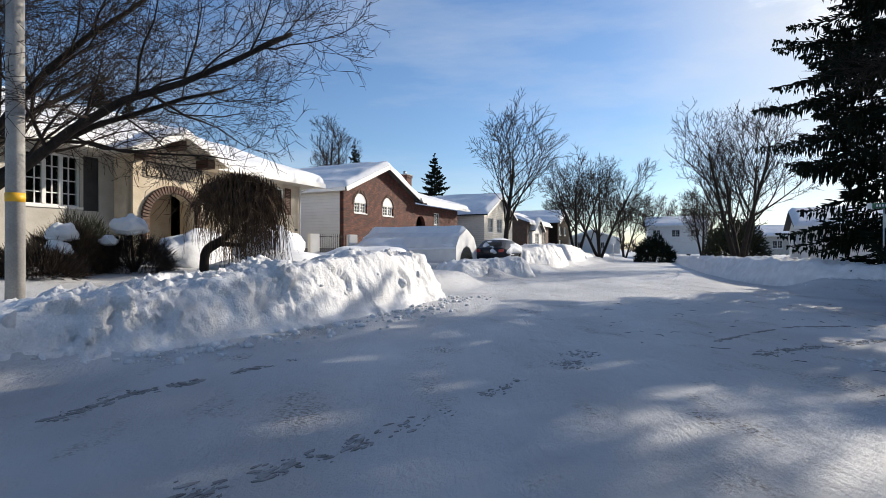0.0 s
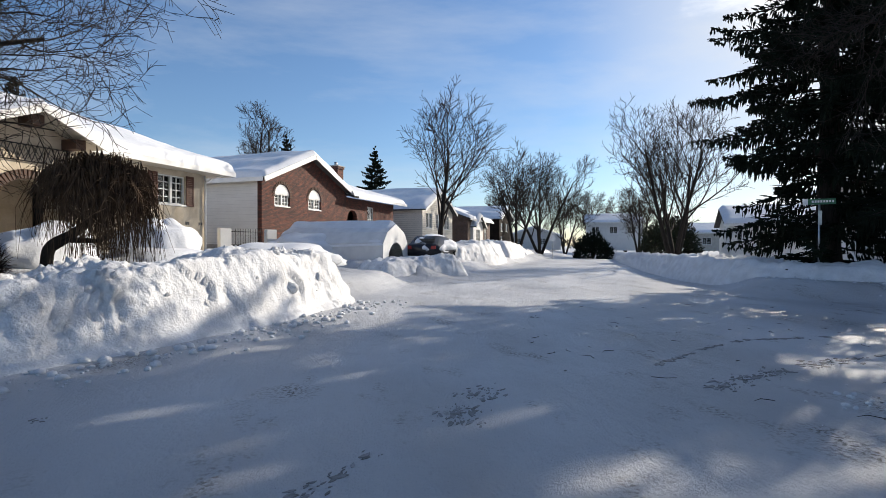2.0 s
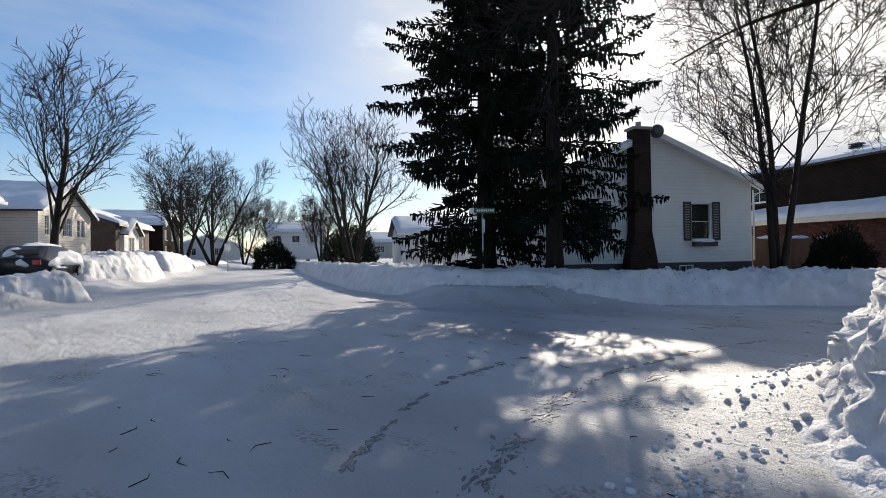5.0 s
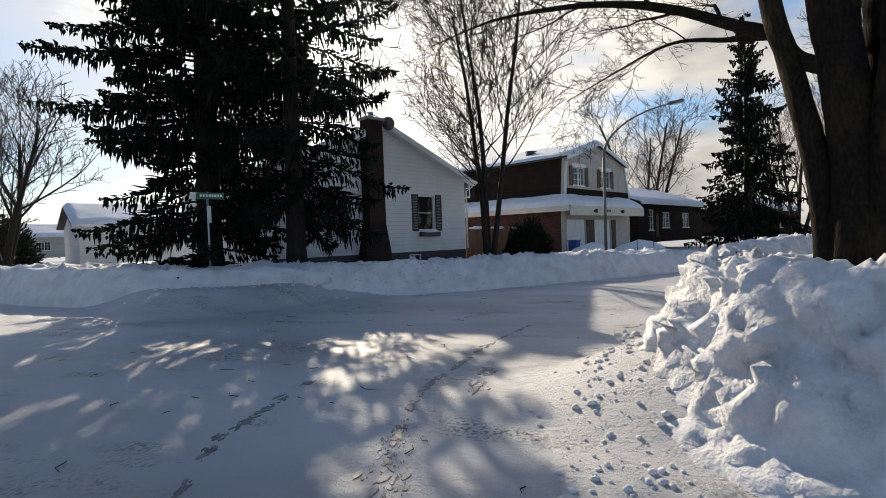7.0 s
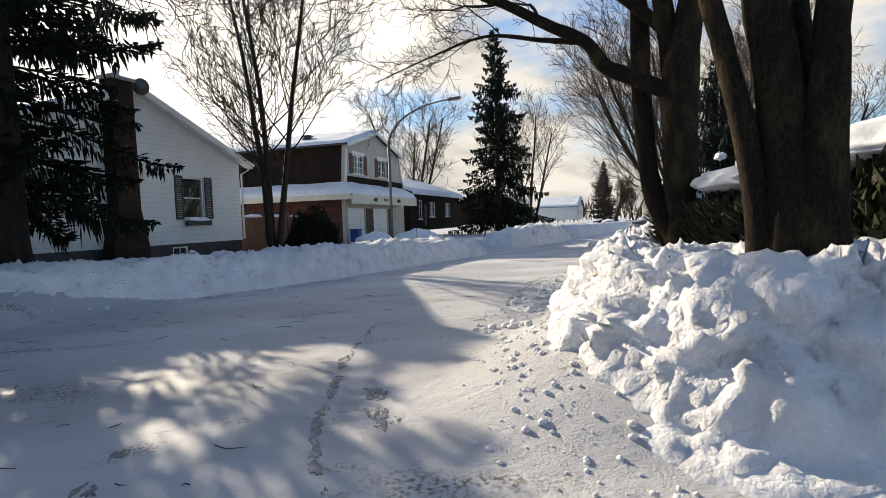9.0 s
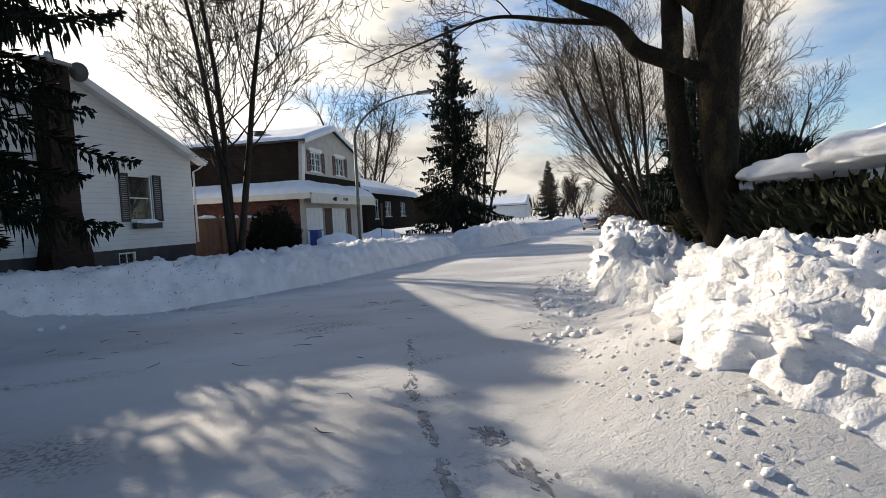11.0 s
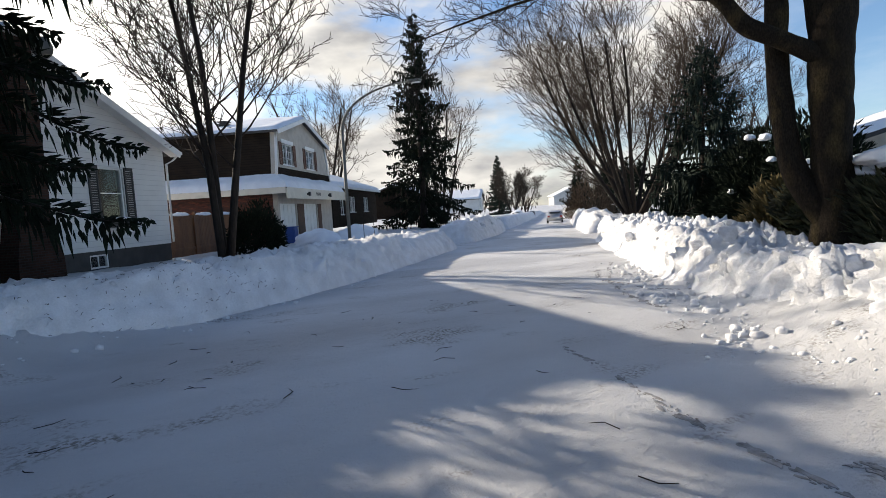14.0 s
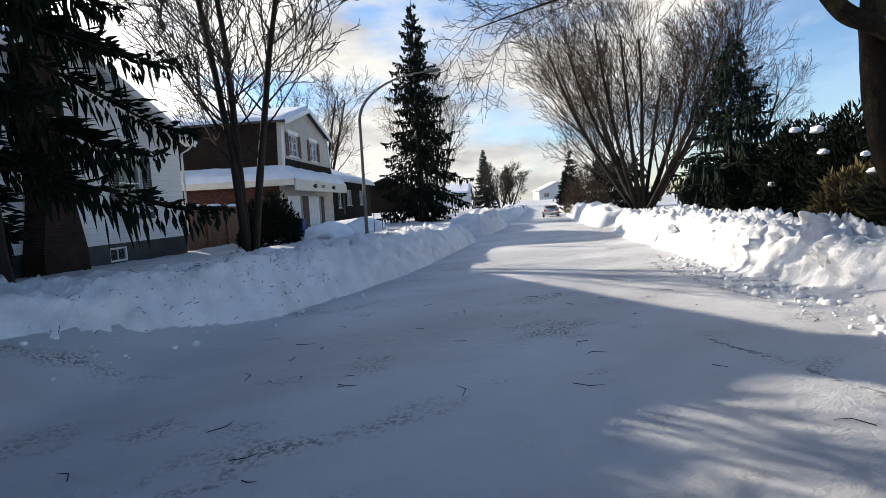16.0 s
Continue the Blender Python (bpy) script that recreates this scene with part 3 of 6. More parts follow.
PILE = snow_bank("snow_bank", "tall rubbly snow pile at the corner below the maples",
          [(11.6, 3.3), (10.2, 3.95), (8.2, 5.45), (6.3, 2.8), (5.0, -1.0), (2.3, -7)], [3.0, 3.3, 4.0, 4.1, 3.2, 3.0],
          [0.78, 0.95, 1.28, 1.28, 0.95, 0.85], 10, step=0.038, rough=0.2, apron=True)


def chunk_meshes(seed, count=7):
    """Angular broken blocks of packed snow."""
    rng = random.Random(seed)
    out = []
    for _ in range(count):
        bm = bmesh.new()
        bmesh.ops.create_icosphere(bm, subdivisions=2, radius=1)
        cuts = [(Vector((rng.gauss(0, 1), rng.gauss(0, 1), rng.gauss(0, 1))).normalized(), rng.uniform(0.5, 0.82)) for _ in range(9)]
        for v in bm.verts:
            c = v.co.copy()
            for n, d in cuts:
                k = c.dot(n)
                if k > d:
                    c -= n * (k - d) * 0.95
            v.co = c * (1 + 0.1 * noise.noise(c * 3.0 + Vector((seed, 0, 0))) + 0.05 * noise.noise(c * 8.0))
        me = bpy.data.meshes.new("chunk")
        bm.to_mesh(me)
        bm.free()
        me.materials.append(SNOW_DIRTY)
        out.append(me)
    return out


CHUNKS = chunk_meshes(5)


def add_chunks(bank, count, sizes, seed, span):
    """Broken snow blocks lodged in the face and crest of a bank."""
    rng = random.Random(seed)
    vs = [v for v in bank.data.vertices if span[0] < v.co.x < span[1] and span[2] < v.co.y < span[3] and v.co.z > 0.3]
    for _ in range(count if vs else 0):
        v = rng.choice(vs)
        r = sizes[0] + (sizes[1] - sizes[0]) * rng.random() ** 2
        ob = new("chunk", rng.choice(CHUNKS))
        ob.parent = bank
        ob.matrix_basis = Matrix.LocRotScale(v.co - v.normal * r * 0.25, Euler((rng.uniform(0, 6), rng.uniform(0, 6), rng.uniform(0, 6))),
                                             Vector((r * rng.uniform(0.8, 1.3), r * rng.uniform(0.8, 1.2), r * rng.uniform(0.6, 1.0))))


add_chunks(LEFT_BANK, 60, (0.04, 0.17), 401, (-6.5, 1.5, 5, 17.5))
add_chunks(PILE, 45, (0.03, 0.15), 402, (4.5, 11.5, 1.5, 7.5))
add_chunks(SIDE_BANK, 90, (0.05, 0.22), 403, (9, 28, -7, 6))
add_chunks(CORNER_BANK, 24, (0.04, 0.1), 404, (12, 19, 10, 26))
add_chunks(LIT_BANK, 30, (0.1, 0.35), 405, (33, 48, -11, 3))


def snow_clods(label, centre, spread, count, sizes, seed):
    """Loose lumps of snow strewn at the foot of a bank."""
    rng = random.Random(seed)
    V, F = [], []
    for _ in range(count):
        t = rng.random() * (len(centre) - 1)
        i = int(t)
        a, b = centre[i], centre[i + 1]
        x = a[0] + (b[0] - a[0]) * (t - i) + rng.gauss(0, spread)
        y = a[1] + (b[1] - a[1]) * (t - i) + rng.gauss(0, spread)
        r = sizes[0] + (sizes[1] - sizes[0]) * rng.random() ** 3
        z = ground_z(x, y) + r * 0.3
        bm = bmesh.new()
        bmesh.ops.create_icosphere(bm, subdivisions=1, radius=r)
        o = len(V)
        sq = Vector((rng.uniform(0.8, 1.3), rng.uniform(0.8, 1.3), rng.uniform(0.6, 0.9)))
        for v in bm.verts:
            j = 1 + rng.uniform(-0.22, 0.22)
            V.append((x + v.co.x * sq.x * j, y + v.co.y * sq.y * j, z + v.co.z * sq.z * j))
        F.extend([tuple(o + v.index for v in f.verts) for f in bm.faces])
        bm.free()
    return tagged(piece("snow_clods", V, F, SNOW_DIRTY, None, "", True), label, "snow clods", "", "stuff")


snow_clods("loose snow clods at the foot of the high bank", [(-4.0, 6.4), (-2.0, 9.0), (-0.4, 12.0), (0.9, 15.4)], 0.3, 380, (0.012, 0.08), 11)
snow_clods("loose snow clods round the corner pile", [(5.2, 6.1), (6.6, 6.3), (8.4, 6.5), (10.4, 5.8)], 0.28, 420, (0.006, 0.034), 12)
snow_clods("loose snow clods along the side street bank", [(10.7, 6.0), (13.8, 4.4), (18.2, 1.7)], 0.3, 260, (0.015, 0.08), 13)
snow_clods("loose snow clods along the curved bank", [(14, 21), (12.9, 17.6), (14.2, 14.3), (17, 11.3), (21, 8)], 0.2, 160, (0.015, 0.06), 14)


def litter(label, rows, seed):
    """Fallen twigs lying on the packed snow."""
    rng = random.Random(seed)
    V, F = [], []
    for _ in range(rows):
        x, y = rng.uniform(3, 16), rng.uniform(4, 14)
        if beside_road(np.array([x]), np.array([y]))[0] > -0.4:
            continue
        a, ln = rng.uniform(0, 6.28), rng.uniform(0.03, 0.16)
        z = ground_z(x, y) + 0.006
        p = [Vector((x, y, z)), Vector((x + ln * math.cos(a), y + ln * math.sin(a), z + 0.006)),
             Vector((x + 1.7 * ln * math.cos(a + 0.4), y + 1.7 * ln * math.sin(a + 0.4), z))]
        tube(V, F, p, [0.004, 0.004, 0.002], 4)
    return tagged(piece("fallen_twigs", V, F, BARK), label, "twigs", "", "stuff")


litter("small dark fallen twigs scattered on the packed snow", 130, 21)

TRACK = material("gritty_ice", (0.13, 0.125, 0.12), 0.5, spec=0.4, second=(0.3, 0.3, 0.31), scale=9, bump=0.01, bump_scale=60, fine=0.2)


def tyre_track(label, line, width, count, seed):
    """Broken flakes of dark gritty ice pressed into the snow along a wheel's path."""
    rng = random.Random(seed)
    pts = [Vector((*p, 0)) for p in line]
    V, F = [], []
    for _ in range(count):
        t = rng.random() * (len(pts) - 1)
        i = int(t)
        run = (pts[i + 1] - pts[i])
        if noise.noise(Vector((t * 3.1, seed, 0))) < -0.12:
            continue
        p = pts[i].lerp(pts[i + 1], t - i)
        p += Vector((-run.y, run.x, 0)).normalized() * rng.gauss(0, width)
        head = math.atan2(run.y, run.x) + rng.gauss(0, 0.35)
        r, z, o = 0.008 + 0.045 * rng.random() ** 3, ground_z(p.x, p.y), len(V)
        for j in range(7):
            a, k = 6.283 * j / 7, rng.uniform(0.55, 1.15)
            u, w = math.cos(a) * r * k * rng.uniform(1.2, 2.4), math.sin(a) * r * k * 0.6
            V.append((p.x + u * math.cos(head) - w * math.sin(head), p.y + u * math.sin(head) + w * math.cos(head), z - 0.01))
            V.append((p.x + 0.85 * (u * math.cos(head) - w * math.sin(head)), p.y + 0.85 * (u * math.sin(head) + w * math.cos(head)), z + 0.006))
        F.append(tuple(o + 2 * j + 1 for j in range(7)))
        F.extend((o + 2 * j, o + 2 * ((j + 1) % 7), o + 2 * ((j + 1) % 7) + 1, o + 2 * j + 1) for j in range(7))
    return tagged(piece("tyre_track", V, F, TRACK), label, "tyre track", "", "stuff")


tyre_track("thin dark wheel line pressed into the packed snow", [(12.0, 7.7), (10.0, 8.05), (9.1, 8.1), (8.2, 8.18), (7.45, 8.1), (6.4, 7.85)], 0.02, 420, 601)
tyre_track("broken dark wheel line across the side street's mouth", [(8.1, 9.52), (6.5, 9.32), (5.4, 8.75), (4.2, 7.9)], 0.025, 360, 602)
tyre_track("dark gritty patch worn through the packed snow", [(9.0, 7.72), (8.05, 7.67)], 0.05, 150, 603)
tyre_track("dark gritty wheel streak along the street", [(0.9, 5.6), (-0.46, 3.93), (-0.87, 3.5), (-1.39, 3.0), (-1.9, 2.2)], 0.06, 420, 604)
tyre_track("dark gritty wheel streak beside the high bank", [(-1.9, 6.6), (-2.7, 5.5), (-3.1, 5.0), (-3.3, 4.2)], 0.05, 260, 605)
tyre_track("dark gritty patch on the street", [(2.1, 7.3), (1.75, 6.8), (1.5, 6.1)], 0.12, 170, 606)
tyre_track("dark scraped streak in a sunlit patch", [(6.9, 8.0), (5.6, 7.5), (4.3, 6.85)], 0.08, 260, 607)
tyre_track("faint curved wheel line on the side street", [(18.5, 1.7), (17.0, 3.05), (15.6, 4.1), (14.3, 4.85), (13.0, 5.3)], 0.03, 240, 608)
tyre_track("faint curved wheel line beside the bank", [(18.0, 2.6), (16.2, 3.9), (14.6, 4.2), (13.6, 3.7)], 0.03, 200, 609)

# ---- trees ----


def grow(store, start, way, length, radius, level, spec, rng):
    """One branch as a bent tapering line, and its children."""
    segs = spec["segs"][level]
    radius = max(radius, spec["finest"] * (1.0 if level > 2 else 1.4))
    pts, rad = [start.copy()], [radius]
    d = way.normalized()
    end = max(radius * spec["taper"][level], spec["finest"] * 0.7)
    for i in range(segs):
        jit = Vector((rng.gauss(0, 1), rng.gauss(0, 1), rng.gauss(0, 1))) * spec["wobble"][level]
        d = (d + jit + Vector((0, 0, spec["lift"][level])) / segs).normalized()
        pts.append(pts[-1] + d * (length / segs))
        rad.append(radius + (end - radius) * (i + 1) / segs)
    store[min(level, 1)].append((pts, rad, 8 if level == 0 else (5 if level == 1 else 3)))
    sprout(store, pts, rad, level, spec, rng)


def sprout(store, pts, rad, level, spec, rng):
    """The side branches along a given line."""
    segs = len(pts) - 1
    if level + 1 >= spec["levels"]:
        return
    for c in range(spec["kids"][level]):
        f = spec["from"][level] + (1 - spec["from"][level]) * (c + rng.random()) / spec["kids"][level]
        f = min(f, 0.995)
        i = min(int(f * segs), segs - 1)
        u = f * segs - i
        p = pts[i].lerp(pts[i + 1], u)
        r = rad[i] + (rad[i + 1] - rad[i]) * u
        along = (pts[i + 1] - pts[i]).normalized()
        side = along.orthogonal().normalized()
        side.rotate(Matrix.Rotation(c * 2.4 + rng.uniform(-0.7, 0.7), 3, along))
        ang = radians(rng.uniform(*spec["angle"][level]))
        way2 = along * math.cos(ang) + side * math.sin(ang)
        ln = spec["length"][level] * rng.uniform(0.65, 1.15) * (1.15 - spec["shrink"] * f)
        grow(store, p, way2, ln, min(r * spec["thin"][level], r * 0.9), level + 1, spec, rng)


def tree_meshes(store, bark, twig, parent):
    V, F = [], []
    for pts, rad, k in store[0]:
        tube(V, F, pts, rad, k)
    piece("trunk", V, F, bark, parent, "", True)
    V, F = [], []
    for pts, rad, k in store[1]:
        tube(V, F, pts, rad, k, False)
    piece("crown", V, F, twig, parent, "", True)


BARE = dict(levels=5, segs=[7, 6, 4, 3, 2], taper=[0.35, 0.25, 0.3, 0.35, 0.4], wobble=[0.03, 0.055, 0.075, 0.1, 0.12],
            lift=[0.1, 0.5, 0.45, 0.3, 0.15], kids=[9, 5, 4, 3], angle=[(25, 50), (22, 50), (22, 55), (22, 55)],
            length=[4.2, 2.1, 1.05, 0.5], shrink=0.55, thin=[0.5, 0.5, 0.55, 0.6])
BARE["finest"] = 0.011
BARE["from"] = [0.25, 0.25, 0.2, 0.2]


def bare_tree(x, y, label, height, radius, seed, stems=1, spread=0.0, spec=BARE, lengths=None, bark=BARK, twig=TWIG, group="bare street trees", **over):
    rng = random.Random(seed)
    s = dict(spec, **over)
    if lengths:
        s["length"] = lengths
    t = thing("tree", pose(x, y, ground_z(x, y) - 0.15), label, "tree", group)
    store = ([], [])
    for i in range(stems):
        a = i * 6.283 / max(stems, 1) + rng.uniform(-0.4, 0.4)
        d = Vector((math.cos(a) * spread, math.sin(a) * spread, 1))
        p = Vector((math.cos(a), math.sin(a), 0)) * radius * (0.9 if stems > 1 else 0)
        grow(store, p, d, height * rng.uniform(0.85, 1.0), radius, 0, s, rng)
    tree_meshes(store, bark, twig, t)
    return t


CONE = ((0.0, 0.72), (0.1, 0.95), (0.2, 1.0), (1.0, 0.03))


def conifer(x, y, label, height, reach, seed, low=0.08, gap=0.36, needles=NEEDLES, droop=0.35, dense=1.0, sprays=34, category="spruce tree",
            hang=0.25, name="spruce", width=(0.035, 0.075), outline=CONE, stem=0.014, ragged=(0.55, 1.12)):
    """A spruce: whorls of drooping boughs with upturned tips, clothed in sideways and hanging sprays; outline gives its reach by height."""
    rng = np.random.default_rng(seed)
    t = thing(name, pose(x, y, ground_z(x, y) - 0.15), label, category, "evergreens")
    V, F = [], []
    tr = max(0.09, height * stem)
    tube(V, F, [Vector((0, 0, 0)), Vector((0.0, 0, height * 0.06)), Vector((0.03, 0, height * 0.5)), Vector((0, 0.02, height))], [tr * 1.5, tr * 1.15, tr * 0.7, 0.02], 10)
    B, T, W = [], [], []
    z = low * height
    while z < height * 0.985:
        f = z / height
        full = reach * float(np.interp(f, [o[0] for o in outline], [o[1] for o in outline]))
        n = max(int(rng.integers(5, 8) * dense), 3)
        a0 = rng.uniform(0, 6.28)
        for i in range(n):
            a = a0 + i * 6.283 / n + rng.uniform(-0.35, 0.35)
            ln = full * rng.uniform(*ragged) + 0.1
            h = np.array((math.cos(a), math.sin(a), 0))
            side = np.array((-h[1], h[0], 0))
            k = 6
            u = np.linspace(0, 1, k + 1)
            dr = droop * rng.uniform(0.5, 1.5) * min(1.0, f / 0.1)
            bend = rng.normal(0, 0.12)
            line = h[None] * (ln * u)[:, None] + side[None] * (bend * ln * u ** 2)[:, None]
            line[:, 2] = z + ln * (0.3 * f * u - dr * (u ** 1.4) * (1.15 - f) + 0.32 * dr * u ** 5) + rng.normal(0, gap * 0.4)
            tube(V, F, [Vector(p) for p in line], [0.01 + 0.035 * (1 - q) * min(1, ln / 2.5) for q in u], 4, False)
            m = max(8, int(sprays * 1.5 * ln))
            q = rng.uniform(0.08, 1.0, m) ** 0.8
            cen = np.stack([np.interp(q, u, line[:, j]) for j in range(3)], 1)
            # branchlets fan out from the bough in clusters, some level and some hanging
            twig = np.round(q * ln / 0.22 + rng.uniform(-0.3, 0.3, m))
            sway = np.sin(twig * 12.9 + seed) * 0.5
            wd = (0.13 + 0.42 * np.sin(np.pi * np.clip(q * 0.92 + 0.06, 0, 1)) * min(1.0, ln / 2.2)) * rng.uniform(0.4, 1.25, m)
            sg = rng.choice((-1, 1), m)
            lean = rng.random(m) < 0.3 + 0.3 * hang
            out = np.where(lean, 0.3, 1.0)
            tip = cen + side[None] * (sg * wd * out * rng.uniform(0.35, 1, m))[:, None] + h[None] * (wd * out * (rng.uniform(0.2, 0.9, m) + 0.3 * sway))[:, None]
            tip[:, 2] -= wd * np.where(lean, rng.uniform(0.6, 1.3, m) * (0.6 + hang * 2), rng.uniform(-0.25, 0.4, m))
            start = cen + (tip - cen) * rng.uniform(0, 0.55, m)[:, None]
            B.append(start), T.append(tip), W.append(rng.uniform(*width, m))
        z += gap * (1.15 - 0.6 * f) * rng.uniform(0.8, 1.2)
    piece("trunk", V, F, BARK, t, "", True)
    V2, F2 = spindles(np.concatenate(B), np.concatenate(T), np.concatenate(W), rng)
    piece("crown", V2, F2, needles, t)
    return t


def foliage_lump(name, x, y, label, category, size, count, seed, mat, group="evergreens", twig_len=(0.12, 0.3), upward=0.5, snow=0, width=(0.02, 0.045), z=None, turn=0.0, squareness=2.0):
    """A shrub or hedge: stems inside and many sprays over an uneven body."""
    rng = np.random.default_rng(seed)
    t = thing(name, pose(x, y, (ground_z(x, y) if z is None else z) - 0.08, 0, 0, turn), label, category, group)
    n = count
    d = rng.normal(size=(n, 3))
    d[:, 2] = np.abs(d[:, 2]) * 0.9
    d = np.sign(d) * np.abs(d) ** (2.0 / squareness)
    d /= np.maximum(np.abs(d) ** squareness, 1e-9).sum(1, keepdims=True) ** (1 / squareness)
    lump = np.array([1 + 0.22 * noise.noise(Vector(v) * 2.6 + Vector((seed, 0, 0))) for v in d])
    r = (rng.uniform(0.35, 1.0, n) ** 0.45) * lump
    base = d * r[:, None] * np.array(size)[None]
    base[:, 2] = np.maximum(base[:, 2], 0.02)
    out = d + rng.normal(0, 0.45, (n, 3))
    out[:, 2] += upward
    out /= np.linalg.norm(out, axis=1, keepdims=True)
    tip = base + out * rng.uniform(*twig_len, n)[:, None]
    V, F = spindles(base, tip, rng.uniform(*width, n), rng)
    piece("foliage", V, F, mat, t)
    V, F = [], []
    for i in range(9):
        a = rng.uniform(0, 6.28)
        e = Vector((math.cos(a) * size[0] * rng.uniform(0.1, 0.6), math.sin(a) * size[1] * rng.uniform(0.1, 0.6), size[2] * rng.uniform(0.5, 0.8)))
        tube(V, F, [Vector((0, 0, 0)), e * 0.5 + Vector((0, 0, 0.05)), e], [0.04, 0.025, 0.008], 5)
    piece("stems", V, F, BARK, t)
    return t


def snow_cap(label, x, y, z, size, seed, turn=0.0, tilt=0.0):
    """A rounded pad of snow resting on something."""
    bm = bmesh.new()
    bmesh.ops.create_icosphere(bm, subdivisions=4, radius=1)
    for v in bm.verts:
        n = noise.noise(v.co * 1.9 + Vector((seed, seed * 2.0, 0))) * 0.28 + noise.noise(v.co * 4.5 + Vector((0, seed, 0))) * 0.1
        c = v.co * (1 + n)
        if c.z < 0:
            c.z *= 0.35
        v.co = Vector((c.x * size[0], c.y * size[1], c.z * size[2]))
    ob = part("snow_mound", bm, SNOW, None, "", True)
    ob.matrix_world = pose(x, y, z, tilt, 0, turn)
    return tagged(ob, label, "snow", "snow caps")


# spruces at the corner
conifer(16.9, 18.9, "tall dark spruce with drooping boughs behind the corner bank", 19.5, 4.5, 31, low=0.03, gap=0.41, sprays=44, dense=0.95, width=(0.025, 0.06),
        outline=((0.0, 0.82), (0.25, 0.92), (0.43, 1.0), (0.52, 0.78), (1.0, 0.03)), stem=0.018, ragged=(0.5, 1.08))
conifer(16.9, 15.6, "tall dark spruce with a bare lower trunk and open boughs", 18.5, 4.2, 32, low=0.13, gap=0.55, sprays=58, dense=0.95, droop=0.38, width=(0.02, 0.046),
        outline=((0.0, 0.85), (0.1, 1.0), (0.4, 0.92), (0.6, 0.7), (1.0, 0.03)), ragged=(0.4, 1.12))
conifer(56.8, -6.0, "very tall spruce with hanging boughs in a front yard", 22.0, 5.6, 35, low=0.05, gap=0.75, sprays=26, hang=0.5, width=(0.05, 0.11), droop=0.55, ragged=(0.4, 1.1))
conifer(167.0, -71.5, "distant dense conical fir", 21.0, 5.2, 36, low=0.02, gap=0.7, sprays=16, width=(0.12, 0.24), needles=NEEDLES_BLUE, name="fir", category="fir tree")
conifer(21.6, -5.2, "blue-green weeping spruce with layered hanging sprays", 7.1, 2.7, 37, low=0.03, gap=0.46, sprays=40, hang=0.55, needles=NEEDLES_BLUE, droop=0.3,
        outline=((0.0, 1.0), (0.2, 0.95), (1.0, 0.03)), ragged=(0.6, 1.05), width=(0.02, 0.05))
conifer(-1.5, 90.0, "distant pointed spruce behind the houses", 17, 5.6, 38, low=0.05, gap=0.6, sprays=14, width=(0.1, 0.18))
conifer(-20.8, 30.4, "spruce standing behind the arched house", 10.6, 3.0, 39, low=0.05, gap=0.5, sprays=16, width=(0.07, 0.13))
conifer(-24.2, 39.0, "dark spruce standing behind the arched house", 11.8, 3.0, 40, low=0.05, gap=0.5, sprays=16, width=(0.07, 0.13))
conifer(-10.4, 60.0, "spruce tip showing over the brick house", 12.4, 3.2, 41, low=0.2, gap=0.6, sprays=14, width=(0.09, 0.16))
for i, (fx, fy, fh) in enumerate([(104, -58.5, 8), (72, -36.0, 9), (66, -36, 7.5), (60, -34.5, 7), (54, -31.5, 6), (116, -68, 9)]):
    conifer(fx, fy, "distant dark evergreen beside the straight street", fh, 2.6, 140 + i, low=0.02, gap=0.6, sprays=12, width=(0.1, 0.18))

# bare trees
bare_tree(4.0, 32.7, "bare maple with an upswept crown on the front lawn", 7.5, 0.19, 51, 1, 0.0, lengths=[5.0, 2.3, 1.1, 0.55], kids=[15, 6, 4, 3], finest=0.015, thin=[0.45, 0.55, 0.6, 0.6])
bare_tree(15.2, 58.0, "bare rounded tree beside the far street", 9.5, 0.2, 52, 3, 0.4, lengths=[5.0, 2.4, 1.3, 0.7], finest=0.02, kids=[9, 5, 4, 3])
bare_tree(21.0, 68.0, "bare broad tree beside the far street", 11.0, 0.22, 53, 4, 0.5, lengths=[5.6, 2.8, 1.5, 0.8], finest=0.022, kids=[9, 5, 4, 3])
bare_tree(22.6, 38.6, "bare wide-crowned tree with slanting limbs", 9.5, 0.2, 54, 4, 0.42, lengths=[5.2, 2.6, 1.3, 0.65], finest=0.015, kids=[10, 6, 4, 3])
bare_tree(-13.5, 62.0, "bare tree behind the brick house", 13.5, 0.2, 55, 3, 0.12, lengths=[4.6, 2.4, 1.2, 0.6], finest=0.02, kids=[10, 5, 4, 3])
bare_tree(27.1, 11.8, "bare multi-stemmed tree with upright branches", 13.5, 0.15, 56, 3, 0.07, lengths=[4.6, 2.3, 1.15, 0.55], kids=[17, 6, 4, 3], thin=[0.33, 0.45, 0.55, 0.6], finest=0.014, angle=[(30, 60), (22, 50), (22, 55), (22, 55)])
bare_tree(33.0, -12.0, "huge bare many-stemmed tree with a fan-shaped crown", 12.5, 0.15, 57, 18, 0.85, lengths=[5.0, 2.5, 1.3, 0.65], twig=TWIG_PALE, finest=0.011, kids=[9, 6, 4, 3],
          lift=[0.75, 0.5, 0.4, 0.25, 0.1], angle=[(18, 40), (20, 42), (20, 50), (20, 50)], thin=[0.42, 0.5, 0.55, 0.6])
bare_tree(76.0, 1.5, "tall pale bare tree behind the spruce", 18.0, 0.26, 58, 4, 0.35, lengths=[6.5, 3.4, 1.8, 1.0], twig=TWIG_PALE, finest=0.02)
bare_tree(80.0, -17.0, "tall pale bare tree beyond the spruce", 18.0, 0.26, 158, 4, 0.35, lengths=[6.5, 3.4, 1.8, 1.0], twig=TWIG_PALE, finest=0.02)
